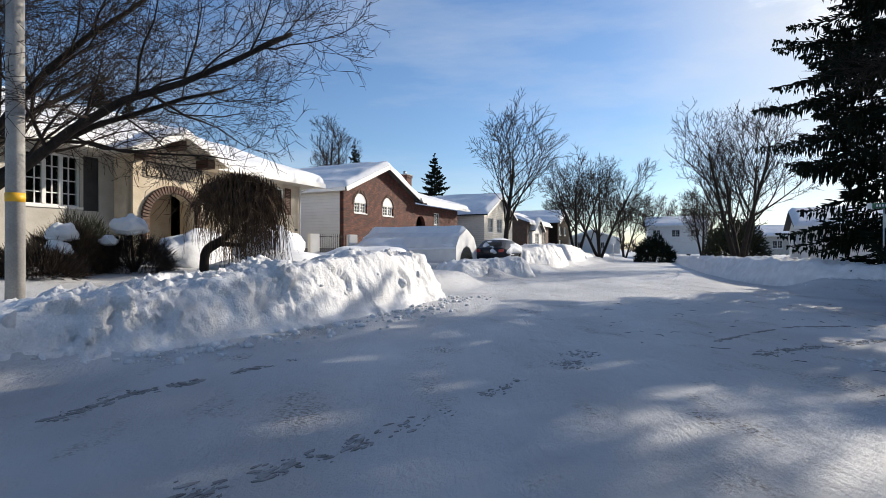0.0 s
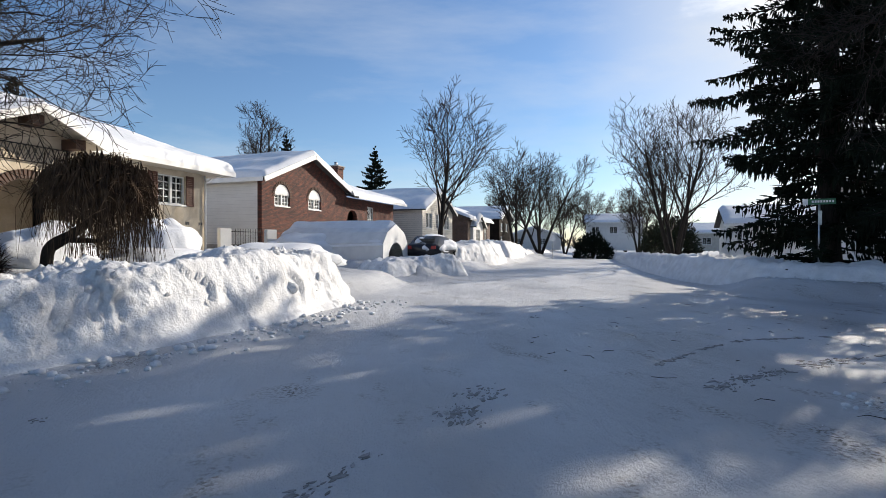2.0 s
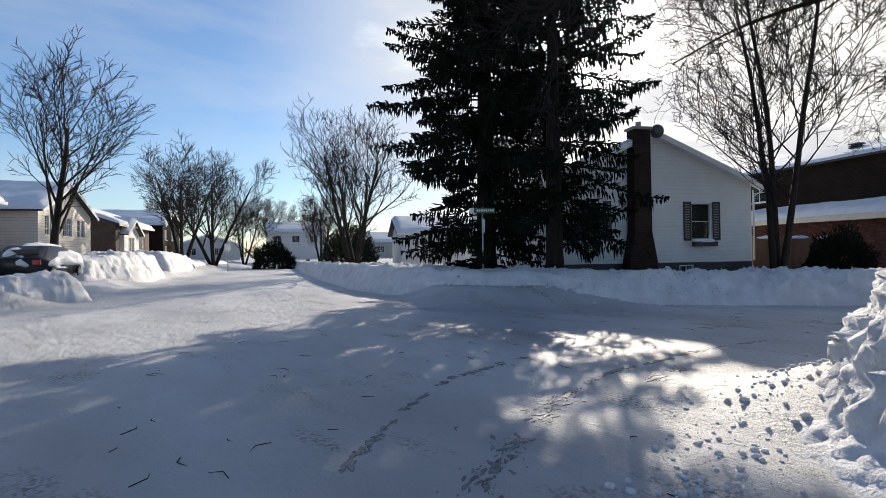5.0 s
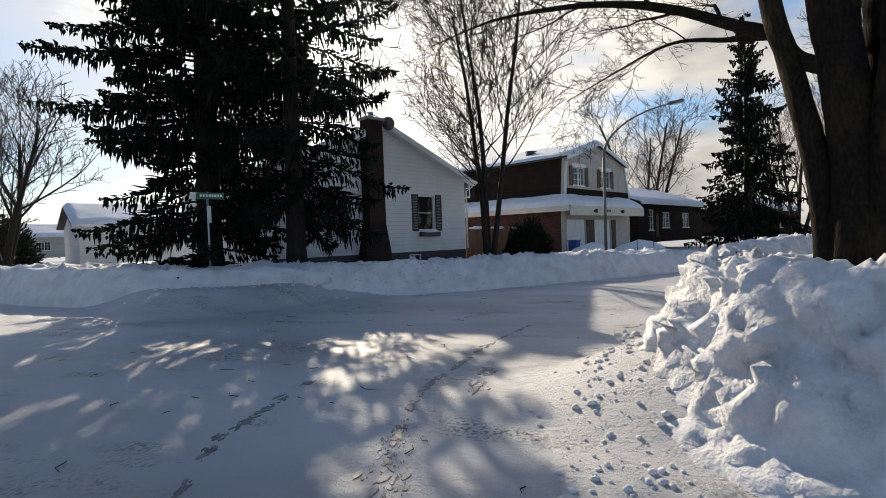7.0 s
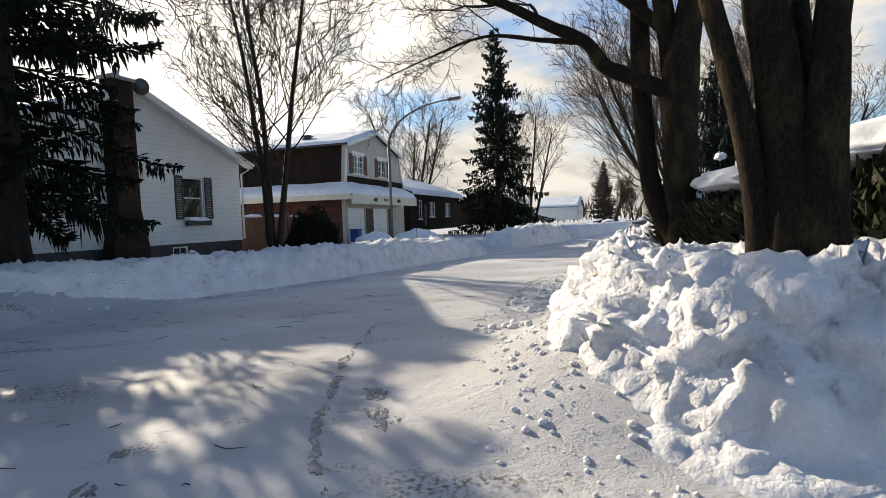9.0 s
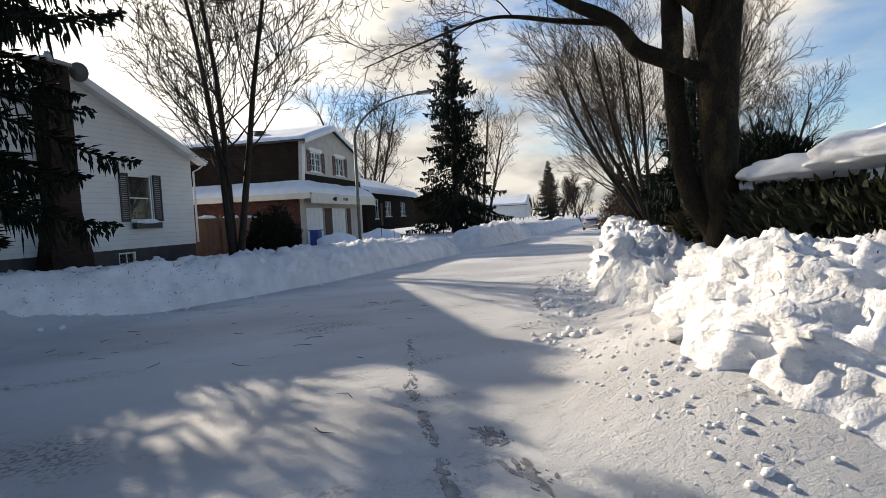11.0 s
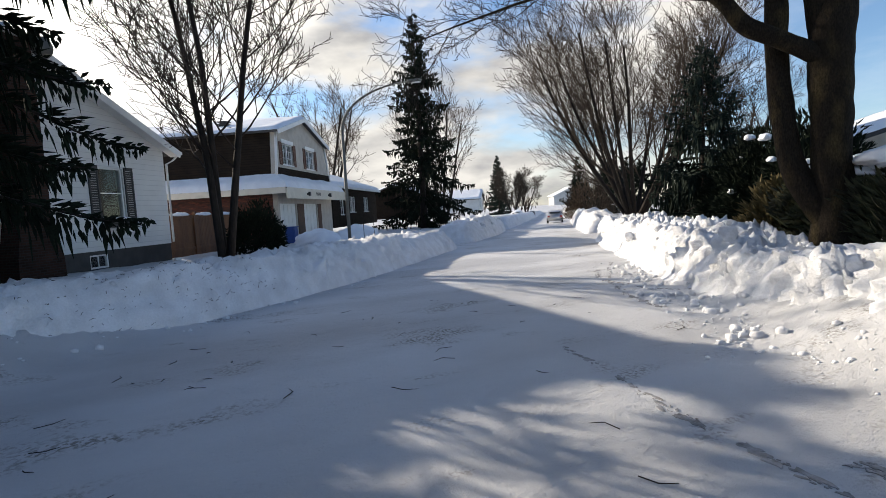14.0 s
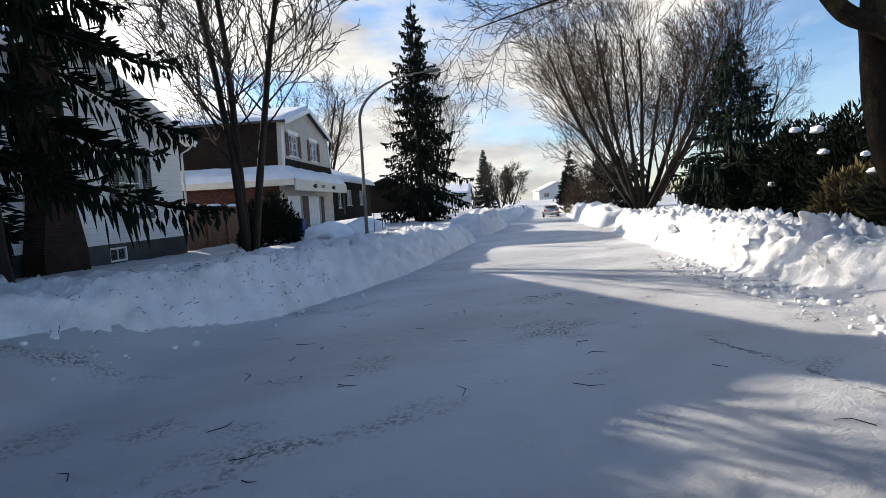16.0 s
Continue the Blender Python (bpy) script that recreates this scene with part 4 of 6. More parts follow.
bare_tree(34.0, -22.5, "bare tree behind the evergreen hedge", 8.5, 0.16, 59, 4, 0.3, lengths=[4.0, 2.0, 1.0, 0.5], twig=TWIG_PALE, finest=0.011)
bare_tree(170.0, -84.0, "distant bare tree at the end of the street", 11.0, 0.3, 60, 3, 0.35, lengths=[5.5, 2.8, 1.6, 0.9], kids=[8, 6, 5, 3], finest=0.035)
for i, (tx, ty, th) in enumerate([(118.0, -50.0, 10.0), (112.0, -79.0, 9.0), (150.0, -98.0, 12.0), (92.0, -62.0, 8.0)]):
    bare_tree(tx, ty, "distant bare tree beside the straight street", th, 0.22, 171 + i, 4, 0.4, lengths=[4.6, 2.4, 1.4, 0.8], kids=[8, 6, 4, 3], finest=0.026)
bare_tree(66.0, -9.0, "small leafless tree in a snowy yard", 4.5, 0.12, 61, 4, 0.7, lengths=[2.6, 1.4, 0.8, 0.4], finest=0.014)
for i, (fx, fy, fh) in enumerate([(34, 95, 10), (46, 110, 11), (58, 120, 10), (42, 82, 9), (26, 112, 10)]):
    bare_tree(fx, fy, "distant bare tree at the end of the street", fh, 0.2, 160 + i, 3, 0.3, lengths=[4.8, 2.4, 1.3, 0.8], kids=[8, 6, 5, 3], twig=TWIG_PALE, finest=0.024)

# the spreading tree beside the arched house, with long level limbs over the yard
rng_t = random.Random(62)
spread_tree = thing("tree", pose(-10.0, 9.6, ground_z(-10.0, 9.6) - 0.2), "dark bare tree with long low spreading limbs", "tree", "bare street trees")
SPREAD = dict(BARE, lift=[-0.12, 0.25, 0.12, 0.1, 0.05], kids=[14, 7, 4, 3], length=[2.9, 1.5, 0.85, 0.45], thin=[0.42, 0.5, 0.55, 0.6],
              angle=[(25, 65), (25, 60), (25, 60), (25, 60)], wobble=[0.09, 0.13, 0.15, 0.18, 0.2], finest=0.0055)
store_t = ([], [])
store_t[0].append(([Vector((0, 0, 0)), Vector((0.1, 0.05, 0.8)), Vector((0.25, 0.1, 1.6))], [0.3, 0.24, 0.2], 10))
for way, ln, rr in [((0.93, 0.02, 0.42), 7.8, 0.12), ((0.75, 0.35, 0.75), 6.0, 0.1), ((0.5, -0.35, 0.85), 5.5, 0.09), ((0.1, 0.6, 0.9), 5.5, 0.09),
                    ((-0.6, 0.3, 0.8), 5.0, 0.13), ((0.85, -0.15, 0.62), 6.4, 0.1), ((0.3, 0.1, 1.0), 6.0, 0.1)]:
    grow(store_t, Vector((0.25, 0.1, 1.45)), Vector(way), ln, rr, 0, SPREAD, rng_t)
tree_meshes(store_t, BARK, TWIG, spread_tree)


def smoothed(points, step):
    """A Catmull-Rom line through points (x, y, z, radius), sampled about every step metres."""
    P = [np.array(p, float) for p in points]
    P = [2 * P[0] - P[1], *P, 2 * P[-1] - P[-2]]
    out = []
    for a, b, c, d in zip(P, P[1:], P[2:], P[3:]):
        n = max(2, int(np.linalg.norm(c[:3] - b[:3]) / step))
        for i in range(n):
            t = i / n
            out.append(0.5 * (2 * b + (c - a) * t + (2 * a - 5 * b + 4 * c - d) * t * t + (3 * b - a - 3 * c + d) * t ** 3))
    out.append(P[-2])
    return [Vector(o[:3]) for o in out], [max(float(o[3]), 0.012) for o in out]


def barked(V, F, pts, rad, seed, k=22):
    """A thick limb with a lumpy section and long shallow furrows in its bark."""
    base, side = len(V), Vector((1, 0, 0))
    run = 0.0
    for i, (p, r) in enumerate(zip(pts, rad)):
        d = (pts[min(i + 1, len(pts) - 1)] - pts[max(i - 1, 0)]).normalized()
        side = (side - d * side.dot(d)).normalized()
        b = d.cross(side)
        run += (p - pts[i - 1]).length if i else 0
        for j in range(k):
            a = 6.28319 * j / k
            way = side * math.cos(a) + b * math.sin(a)
            lump = noise.noise(Vector((math.cos(a) * 1.1, math.sin(a) * 1.1, run * 1.4 + seed)))
            groove = abs(noise.noise(Vector((math.cos(a) * 5.0, math.sin(a) * 5.0, run * 2.6 + seed * 2))))
            V.append(tuple(p + way * (r * (1 + 0.13 * lump) + min(r, 0.2) * (0.14 * groove - 0.03))))
    for i in range(len(pts) - 1):
        o = base + i * k
        F.extend((o + j, o + (j + 1) % k, o + k + (j + 1) % k, o + k + j) for j in range(k))
    F.append(tuple(base + (len(pts) - 1) * k + j for j in range(k)))


def maple(x, y, label, seed, stems, limbs):
    """A thick-stemmed street maple: each stem or limb a line of (x, y, z, radius) from its foot, with branches along its upper part."""
    rng = random.Random(seed)
    t = thing("tree", pose(x, y, 0), label, "tree", "big maples at the corner")
    stem_spec = dict(BARE, lift=[0.25, 0.2, 0.15, 0.05, 0.0], kids=[8, 6, 5, 3], length=[3.4, 1.8, 1.0, 0.5], thin=[0.4, 0.5, 0.55, 0.6], wobble=[0.035, 0.09, 0.12, 0.15, 0.17])
    stem_spec["from"] = [0.5, 0.25, 0.2, 0.2]
    limb_spec = dict(stem_spec, finest=0.0055, lift=[0.0, -0.12, -0.1, 0.15, 0.2], kids=[9, 6, 5, 3], length=[2.3, 1.2, 0.6, 0.28], wobble=[0.05, 0.13, 0.16, 0.2, 0.22])
    limb_spec["from"] = [0.3, 0.15, 0.15, 0.2]
    store, V, F = ([], []), [], []
    for rows, spec in [(r, stem_spec) for r in stems] + [(r, limb_spec) for r in limbs]:
        pts, rad = smoothed(rows, 0.09)
        barked(V, F, pts, rad, seed + len(V) * 0.01)
        sprout(store, pts[::6], rad[::6], 0, spec, rng)
    piece("trunk", V, F, BARK_MAPLE, t, "", True)
    V, F = [], []
    for pts, rad, k in store[1]:
        tube(V, F, pts, rad, k, False)
    piece("crown", V, F, TWIG, t, "", True)
    return t


def across(ux, uy, *rows):
    """Lines drawn in an upright plane: (metres along (ux, uy), metres behind it, height, radius)."""
    return [(ux * a + uy * b, uy * a - ux * b, z, r) for a, b, z, r in rows]


maple(7.44, 4.76, "thick multi-stemmed maple with furrowed bark on the corner", 71,
      [across(0.61, 0.79, (0.14, 0.0, -0.1, 0.2), (0.19, 0.0, 1.3, 0.1), (0.29, 0.0, 2.1, 0.085), (0.43, 0.0, 2.75, 0.075), (0.56, 0.0, 3.3, 0.07), (1.1, 0.2, 6.0, 0.06), (1.6, 0.3, 10.5, 0.03)),
       across(0.61, 0.79, (0.03, 0.05, -0.1, 0.28), (0.02, 0.05, 1.3, 0.2), (0.05, 0.05, 2.05, 0.155), (0.13, 0.05, 2.7, 0.145), (0.2, 0.05, 3.2, 0.14), (0.45, 0.1, 6.0, 0.11), (0.7, 0.1, 11.0, 0.04)),
       across(0.61, 0.79, (-0.16, 0.05, -0.1, 0.27), (-0.16, 0.05, 1.35, 0.18), (-0.17, 0.02, 2.05, 0.15), (-0.2, 0.0, 2.6, 0.11), (-0.23, 0.0, 3.1, 0.1), (-0.5, 0.0, 6.0, 0.085), (-0.9, -0.2, 11.0, 0.03)),
       across(0.61, 0.79, (-0.06, 0.15, 1.2, 0.14), (-0.07, 0.2, 2.05, 0.11), (-0.04, 0.26, 2.65, 0.095), (-0.02, 0.3, 3.1, 0.09), (0.1, 0.9, 6.0, 0.075), (0.1, 1.7, 10.0, 0.03))],
      [across(0.61, 0.79, (0.5, 0.0, 3.6, 0.06), (1.2, -0.5, 4.6, 0.05), (2.2, -1.1, 5.2, 0.04), (3.6, -1.6, 5.3, 0.022), (5.0, -1.8, 5.0, 0.012))])
maple(12.42, 2.2, "thick maple forking low with a long limb over the street", 72,
      [across(0.757, 0.653, (0.02, 0.0, 0.2, 0.46), (0.02, 0.0, 0.85, 0.36), (0.06, 0.0, 1.35, 0.3), (0.1, 0.0, 2.0, 0.27), (0.12, 0.0, 3.3, 0.29), (0.1, 0.0, 4.0, 0.3), (0.0, 0.0, 4.7, 0.23), (-0.3, 0.1, 7.0, 0.17), (-0.6, 0.1, 11.5, 0.05)),
       across(0.757, 0.653, (0.14, 0.0, 1.0, 0.2), (0.33, 0.0, 1.4, 0.2), (0.62, 0.05, 2.0, 0.185), (0.76, 0.1, 3.0, 0.175), (0.82, 0.1, 3.95, 0.17), (0.84, 0.1, 4.9, 0.16), (1.0, 0.2, 8.0, 0.1), (1.3, 0.3, 11.0, 0.04)),
       across(0.757, 0.653, (0.16, 0.0, 3.6, 0.2), (0.32, 0.0, 4.7, 0.17), (0.6, -0.1, 7.0, 0.12), (0.8, -0.2, 11.0, 0.04))],
      [[(0.12, 0.2, 3.62, 0.15), (0.42, 0.75, 3.95, 0.14), (0.72, 1.15, 4.25, 0.13), (0.98, 1.38, 4.75, 0.115), (1.35, 2.0, 5.2, 0.1), (1.6, 3.0, 5.75, 0.085), (1.7, 4.4, 6.1, 0.06), (1.4, 6.2, 6.0, 0.03), (1.0, 7.6, 5.5, 0.014)],
       [(0.98, 1.38, 4.75, 0.06), (1.9, 1.9, 5.1, 0.05), (3.2, 2.8, 5.6, 0.035), (4.6, 4.0, 5.5, 0.02), (5.6, 5.2, 5.2, 0.01)],
       [(0.2, 0.1, 4.6, 0.12), (0.7, 1.0, 5.6, 0.1), (0.5, 2.6, 6.4, 0.07), (-0.4, 4.4, 6.6, 0.03), (-1.2, 5.6, 6.2, 0.014)]])

# weeping tree on the lawn of the arched house
rng_w = random.Random(81)
weeper = thing("weeping_tree", pose(-6.75, 14.4, ground_z(-6.75, 14.4) - 0.1), "small weeping tree with a mop of hanging brown twigs", "tree")
V, F = [], []
bend, girth = smoothed([(0, 0, 0, 0.15), (-0.02, 0, 0.5, 0.13), (0.06, 0.05, 0.85, 0.13), (0.4, 0.2, 1.12, 0.11), (0.66, 0.5, 1.5, 0.09), (0.72, 0.68, 2.15, 0.06)], 0.08)
barked(V, F, bend, girth, 5.0, 12)
tube(V, F, [Vector((0.02, 0.02, 0.75)), Vector((0.35, 0.1, 0.98)), Vector((0.95, 0.25, 0.95)), Vector((1.2, 0.5, 1.2))], [0.09, 0.08, 0.06, 0.03], 8)
V2, F2 = [], []
top = Vector((0.72, 0.68, 2.15))
for i in range(1050):
    a, rr = rng_w.uniform(0, 6.283), 1.15 * math.sqrt(rng_w.random())
    clump = 0.5 + 0.5 * math.sin(a * 7.0 + 2.0 * math.sin(a * 3.0)) * math.sin(rr * 9.0)
    zt = 1.5 + 0.72 * math.sqrt(max(0, 1 - (rr / 1.22) ** 2)) + rng_w.gauss(0, 0.1) + 0.12 * clump
    h = Vector((math.cos(a), math.sin(a), 0))
    p0 = top + h * rr * 0.45 + Vector((0, 0, (zt - 1.5) * 0.8))
    p1 = top + h * rr + Vector((rng_w.gauss(0, 0.05), rng_w.gauss(0, 0.05), zt - 1.5))
    low = rng_w.uniform(0.4, 2.7) * (0.6 + 0.4 * clump) * (0.6 if h.x * -0.88 + h.y * -0.47 > 0.55 else 1.0)
    p2 = top + h * (rr * 1.08 + 0.06) + Vector((rng_w.gauss(0, 0.11), rng_w.gauss(0, 0.11), (zt - 1.5) * 0.35 - low * 0.5))
    p3 = p2 + Vector((rng_w.gauss(0, 0.13), rng_w.gauss(0, 0.13), -low * 0.75))
    p3.z = max(p3.z, 0.12)
    tube(V2, F2, [p0, p1, p2, p3], [0.015, 0.011, 0.007, 0.003], 3, False)
    for _ in range(2):
        q0 = p1.lerp(p2, rng_w.random())
        q1 = q0 + Vector((rng_w.gauss(0, 0.16), rng_w.gauss(0, 0.16), rng_w.uniform(-0.4, 0.1)))
        tube(V2, F2, [q0, (q0 + q1) / 2 + Vector((0, 0, 0.04)), q1], [0.006, 0.005, 0.003], 3, False)
for i in range(14):
    a = i * 0.45
    h = Vector((math.cos(a), math.sin(a), 0))
    tube(V, F, [top, top + h * 0.4 + Vector((0, 0, 0.45)), top + h * 1.0 + Vector((0, 0, 0.3))], [0.05, 0.03, 0.012], 5)
piece("trunk", V, F, BARK, weeper, "", True)
piece("weeping_canopy", V2, F2, TWIG_WEEP, weeper)

# hedges and shrubs
foliage_lump("hedge", 10.2, 2.35, "clipped cedar hedge with snow on its top", "hedge", (3.6, 0.7, 1.5), 8000, 91, CEDAR, z=0.5, turn=-18, squareness=4)
for i, (t0, dz) in enumerate([(-2.6, 0.0), (-1.2, 0.2), (0.3, 0.3), (1.9, 0.35)]):
    snow_cap("thick snow pad on the cedar hedge", 10.2 + 0.95 * -t0, 2.35 - 0.31 * -t0, 1.78 + dz * 0.8, (1.0, 0.62, 0.3), 3.1 + i, -18)
foliage_lump("shrub", 14.2, 0.9, "bronze-green cedar shrub beside the maple", "shrub", (0.8, 0.8, 1.5), 3000, 92, CEDAR_GOLD, z=0.4)
for i, (hx, hy, hr, hz) in enumerate([(17.6, -3.6, 1.6, 3.1), (15.9, -2.6, 1.4, 2.9), (19.6, -5.0, 1.5, 3.0), (25.0, -8.2, 1.2, 2.4)]):
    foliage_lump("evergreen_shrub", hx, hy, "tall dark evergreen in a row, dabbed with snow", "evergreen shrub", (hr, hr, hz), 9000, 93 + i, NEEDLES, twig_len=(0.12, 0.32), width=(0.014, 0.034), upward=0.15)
foliage_lump("shrub", 51.0, -22.0, "bare brown bush beside the straight street", "shrub", (2.6, 2.4, 3.6), 2600, 104, TWIG_WEEP, twig_len=(0.4, 1.0), width=(0.012, 0.03))
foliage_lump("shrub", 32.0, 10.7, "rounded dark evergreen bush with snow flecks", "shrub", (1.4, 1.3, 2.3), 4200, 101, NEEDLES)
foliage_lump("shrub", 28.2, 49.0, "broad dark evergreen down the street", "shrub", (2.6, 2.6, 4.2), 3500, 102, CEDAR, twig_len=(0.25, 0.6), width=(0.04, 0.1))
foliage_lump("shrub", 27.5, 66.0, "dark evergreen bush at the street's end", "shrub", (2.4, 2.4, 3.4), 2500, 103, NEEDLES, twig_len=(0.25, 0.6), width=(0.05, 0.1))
for i, (hx, hy, hz) in enumerate([(-9.6, 12.9, 1.2), (-8.4, 13.8, 1.0), (-10.2, 14.2, 1.4), (-9.2, 11.4, 0.6)]):
    foliage_lump("shrub", hx, hy, "tangled brown shrub with lumps of snow by the arched house", "shrub", (0.95, 0.85, hz), 4200, 110 + i, (TWIG_WEEP, TWIG, CEDAR, TWIG)[i],
                 twig_len=(0.12, 0.42), width=(0.004, 0.01))
for i, (hx, hy, hz, s) in enumerate([(-9.4, 12.5, 1.75, 0.36), (-9.3, 12.2, 1.35, 0.32), (-8.4, 13.6, 1.95, 0.42), (-8.7, 13.2, 1.6, 0.22), (-9.2, 11.2, 0.95, 0.2)]):
    snow_cap("lump of snow caught on a shrub", hx, hy, hz, (s, s * 0.9, s * 0.95), 20.5 + i)


for i, (hx, hy, hz, hs) in enumerate([(16.3, -1.35, 2.9, 0.22), (16.2, -1.45, 2.35, 0.17), (17.3, -2.1, 3.05, 0.2), (15.2, -1.3, 2.2, 0.15), (18.6, -3.4, 2.6, 0.22), (18.2, -2.5, 1.6, 0.2)]):
    snow_cap("lump of snow caught in a dark evergreen", hx, hy, hz, (hs * 0.7, hs * 0.6, hs * 0.6), 71.3 + i, 25 * i)


def far_woods(seed):
    """The bare woods and garden trees that close the horizon."""
    rng = np.random.default_rng(seed)
    n = 9000
    head = np.radians(np.concatenate([rng.uniform(-40, 60, n // 2), rng.uniform(60, 175, n - n // 2)]))
    dist = rng.uniform(190, 330, n)
    top = 7 + 5 * np.sin(head * 23) * np.sin(head * 7 + 1) + rng.uniform(-2, 3, n)
    x, y = np.sin(head) * dist, np.cos(head) * dist
    w = np.abs(x * A_RIGHT[0] + y * A_RIGHT[1] + 1.2)
    b = np.abs(x * B_LEFT[0] + y * B_LEFT[1] - 14.95)
    keep = (b > 9) | (x < 0)
    x, y, top = x[keep], y[keep], np.maximum(top[keep], 3)
    base = np.stack([x, y, ground_height(x, y) + rng.uniform(0, 0.55, len(x)) * top], 1)
    tip = base + np.stack([rng.normal(0, 1.3, len(x)), rng.normal(0, 1.3, len(x)), top * rng.uniform(0.3, 0.5, len(x))], 1)
    V, F = spindles(base, tip, rng.uniform(0.12, 0.4, len(x)), rng)
    return tagged(piece("far_woods", V, F, TWIG_PALE), "distant bare grey-brown woods closing the horizon", "woods", "", "stuff")


far_woods(77)

# ---- houses ----
from mathutils.geometry import tessellate_polygon


def facing(x, y, heading, z=0.0):
    """A frame whose x runs along a facade with that heading, y into the house."""
    return pose(x, y, z, 0, 0, 90 - heading)


def panel(name, outer, holes, depth, mat, parent, label="", y=0.0, turn=None):
    """A wall of real thickness in the xz plane, with openings that go through."""
    loops = [[Vector((a, 0, b)) for a, b in lp] for lp in [outer, *holes]]
    flat = [p for lp in loops for p in lp]
    tris = tessellate_polygon(loops)
    n = len(flat)
    V = [(p.x, y, p.z) for p in flat] + [(p.x, y + depth, p.z) for p in flat]
    F = []
    for t in tris:
        a, b, c = t
        nrm = (flat[b] - flat[a]).cross(flat[c] - flat[a]).y
        t = (a, b, c) if nrm < 0 else (a, c, b)
        F.append(t)
        F.append(tuple(n + i for i in reversed(t)))
    o = 0
    for lp in loops:
        k = len(lp)
        for i in range(k):
            j = (i + 1) % k
            F.append((o + i, o + j, n + o + j, n + o + i))
        o += k
    ob = piece(name, V, F, mat, parent, label)
    bm = bmesh.new()
    bm.from_mesh(ob.data)
    bmesh.ops.recalc_face_normals(bm, faces=bm.faces)
    bm.to_mesh(ob.data)
    bm.free()
    if turn:
        ob.matrix_basis = turn
    return ob


def rect(x0, x1, z0, z1):
    return [(x0, z0), (x1, z0), (x1, z1), (x0, z1)]


def arch(x0, x1, z0, z1, n=14):
    """A round-headed opening; z1 is the crown."""
    r, c = (x1 - x0) / 2, (x0 + x1) / 2
    return [(x0, z0), (x1, z0)] + [(c + r * math.cos(math.pi * i / n), z1 - r + r * math.sin(math.pi * i / n)) for i in range(n + 1)]


def window(parent, x0, x1, z0, z1, cols=2, rows=3, y=0.0, frame_mat=WHITE, shutters=None, sashes=1, turn=None, curtain=0.0, sill=True, name="window"):
    """A window set in an opening: frame, glazing bars, panes, sill, and shutters beside it."""
    f = 0.055
    w = boxes(name, frame_mat, parent, (x0, x1, y + 0.02, y + 0.12, z0, z0 + f), (x0, x1, y + 0.02, y + 0.12, z1 - f, z1),
              (x0, x0 + f, y + 0.02, y + 0.12, z0 + f, z1 - f), (x1 - f, x1, y + 0.02, y + 0.12, z0 + f, z1 - f))
    sw = (x1 - x0 - 2 * f) / sashes
    for s in range(sashes):
        a = x0 + f + s * sw
        b = a + sw
        if s:
            boxes("mullion", frame_mat, w, (a - 0.05, a + 0.05, y + 0.0, y + 0.1, z0 + f, z1 - f))
        rowsb = []
        for c in range(1, cols):
            xx = a + (b - a) * c / cols
            rowsb.append((xx - 0.016, xx + 0.016, y + 0.04, y + 0.07, z0 + f, z1 - f))
        for r in range(1, rows):
            zz = z0 + (z1 - z0) * r / rows
            rowsb.append((a, b, y + 0.042, y + 0.068, zz - 0.016, zz + 0.016))
        if rowsb:
            boxes_each("glazing_bar", frame_mat, w, *rowsb)
        boxes("pane", GLASS, w, (a, b, y + 0.075, y + 0.081, z0 + f, z1 - f)).visible_shadow = False
        if curtain:
            boxes_each("curtain", CURTAIN, w, (a + 0.04, a + (b - a) * curtain, y + 0.16, y + 0.19, z0 + 0.1, z1 - 0.06),
                  (b - (b - a) * curtain, b - 0.04, y + 0.16, y + 0.19, z0 + 0.1, z1 - 0.06))
    # added board close behind the panes, painted near-black as room shade
    boxes("dark_backing", ROOM_SHADE, w, (x0 - 0.2, x1 + 0.2, y + 0.42, y + 0.46, z0 - 0.2, z1 + 0.2))
    if sill:
        boxes("sill", frame_mat, w, (x0 - 0.08, x1 + 0.08, y - 0.09, y + 0.02, z0 - 0.07, z0))
    if shutters:
        sx = 0.42 if x1 - x0 > 1.0 else 0.36
        for a, b in ((x0 - sx - 0.04, x0 - 0.04), (x1 + 0.04, x1 + sx + 0.04)):
            rowsb = [(a, b, -0.05, -0.006, z0 - 0.05, z0 + 0.05), (a, b, -0.05, -0.006, z1 - 0.05, z1 + 0.05),
                     (a, a + 0.06, -0.05, -0.006, z0, z1), (b - 0.06, b, -0.05, -0.006, z0, z1)]
            k = int((z1 - z0) / 0.08)
            for i in range(k):
                zz = z0 + (i + 0.5) * (z1 - z0) / k
                rowsb.append((a + 0.05, b - 0.05, -0.04, -0.01, zz - 0.032, zz + 0.032))
            boxes("shutter", shutters, w, *rowsb)
    if turn:
        w.matrix_basis = turn
    return w


def slab(name, quad, thick, mat, parent, label=""):
    """A roof plane with thickness: eave left, eave right, ridge right, ridge left."""
    q = [Vector(p) for p in quad]
    n = (q[1] - q[0]).cross(q[2] - q[0]).normalized()
    if n.z < 0:
        n = -n
    V = q + [p - n * thick for p in q]
    k = len(q)
    F = [tuple(range(k)), tuple(range(2 * k - 1, k - 1, -1))] + [(i, k + i, k + (i + 1) % k, (i + 1) % k) for i in range(k)]
    ob = piece(name, V, F, mat, parent, label)
    bm = bmesh.new()
    bm.from_mesh(ob.data)
    bmesh.ops.recalc_face_normals(bm, faces=bm.faces)
    bm.to_mesh(ob.data)
    bm.free()
    return ob


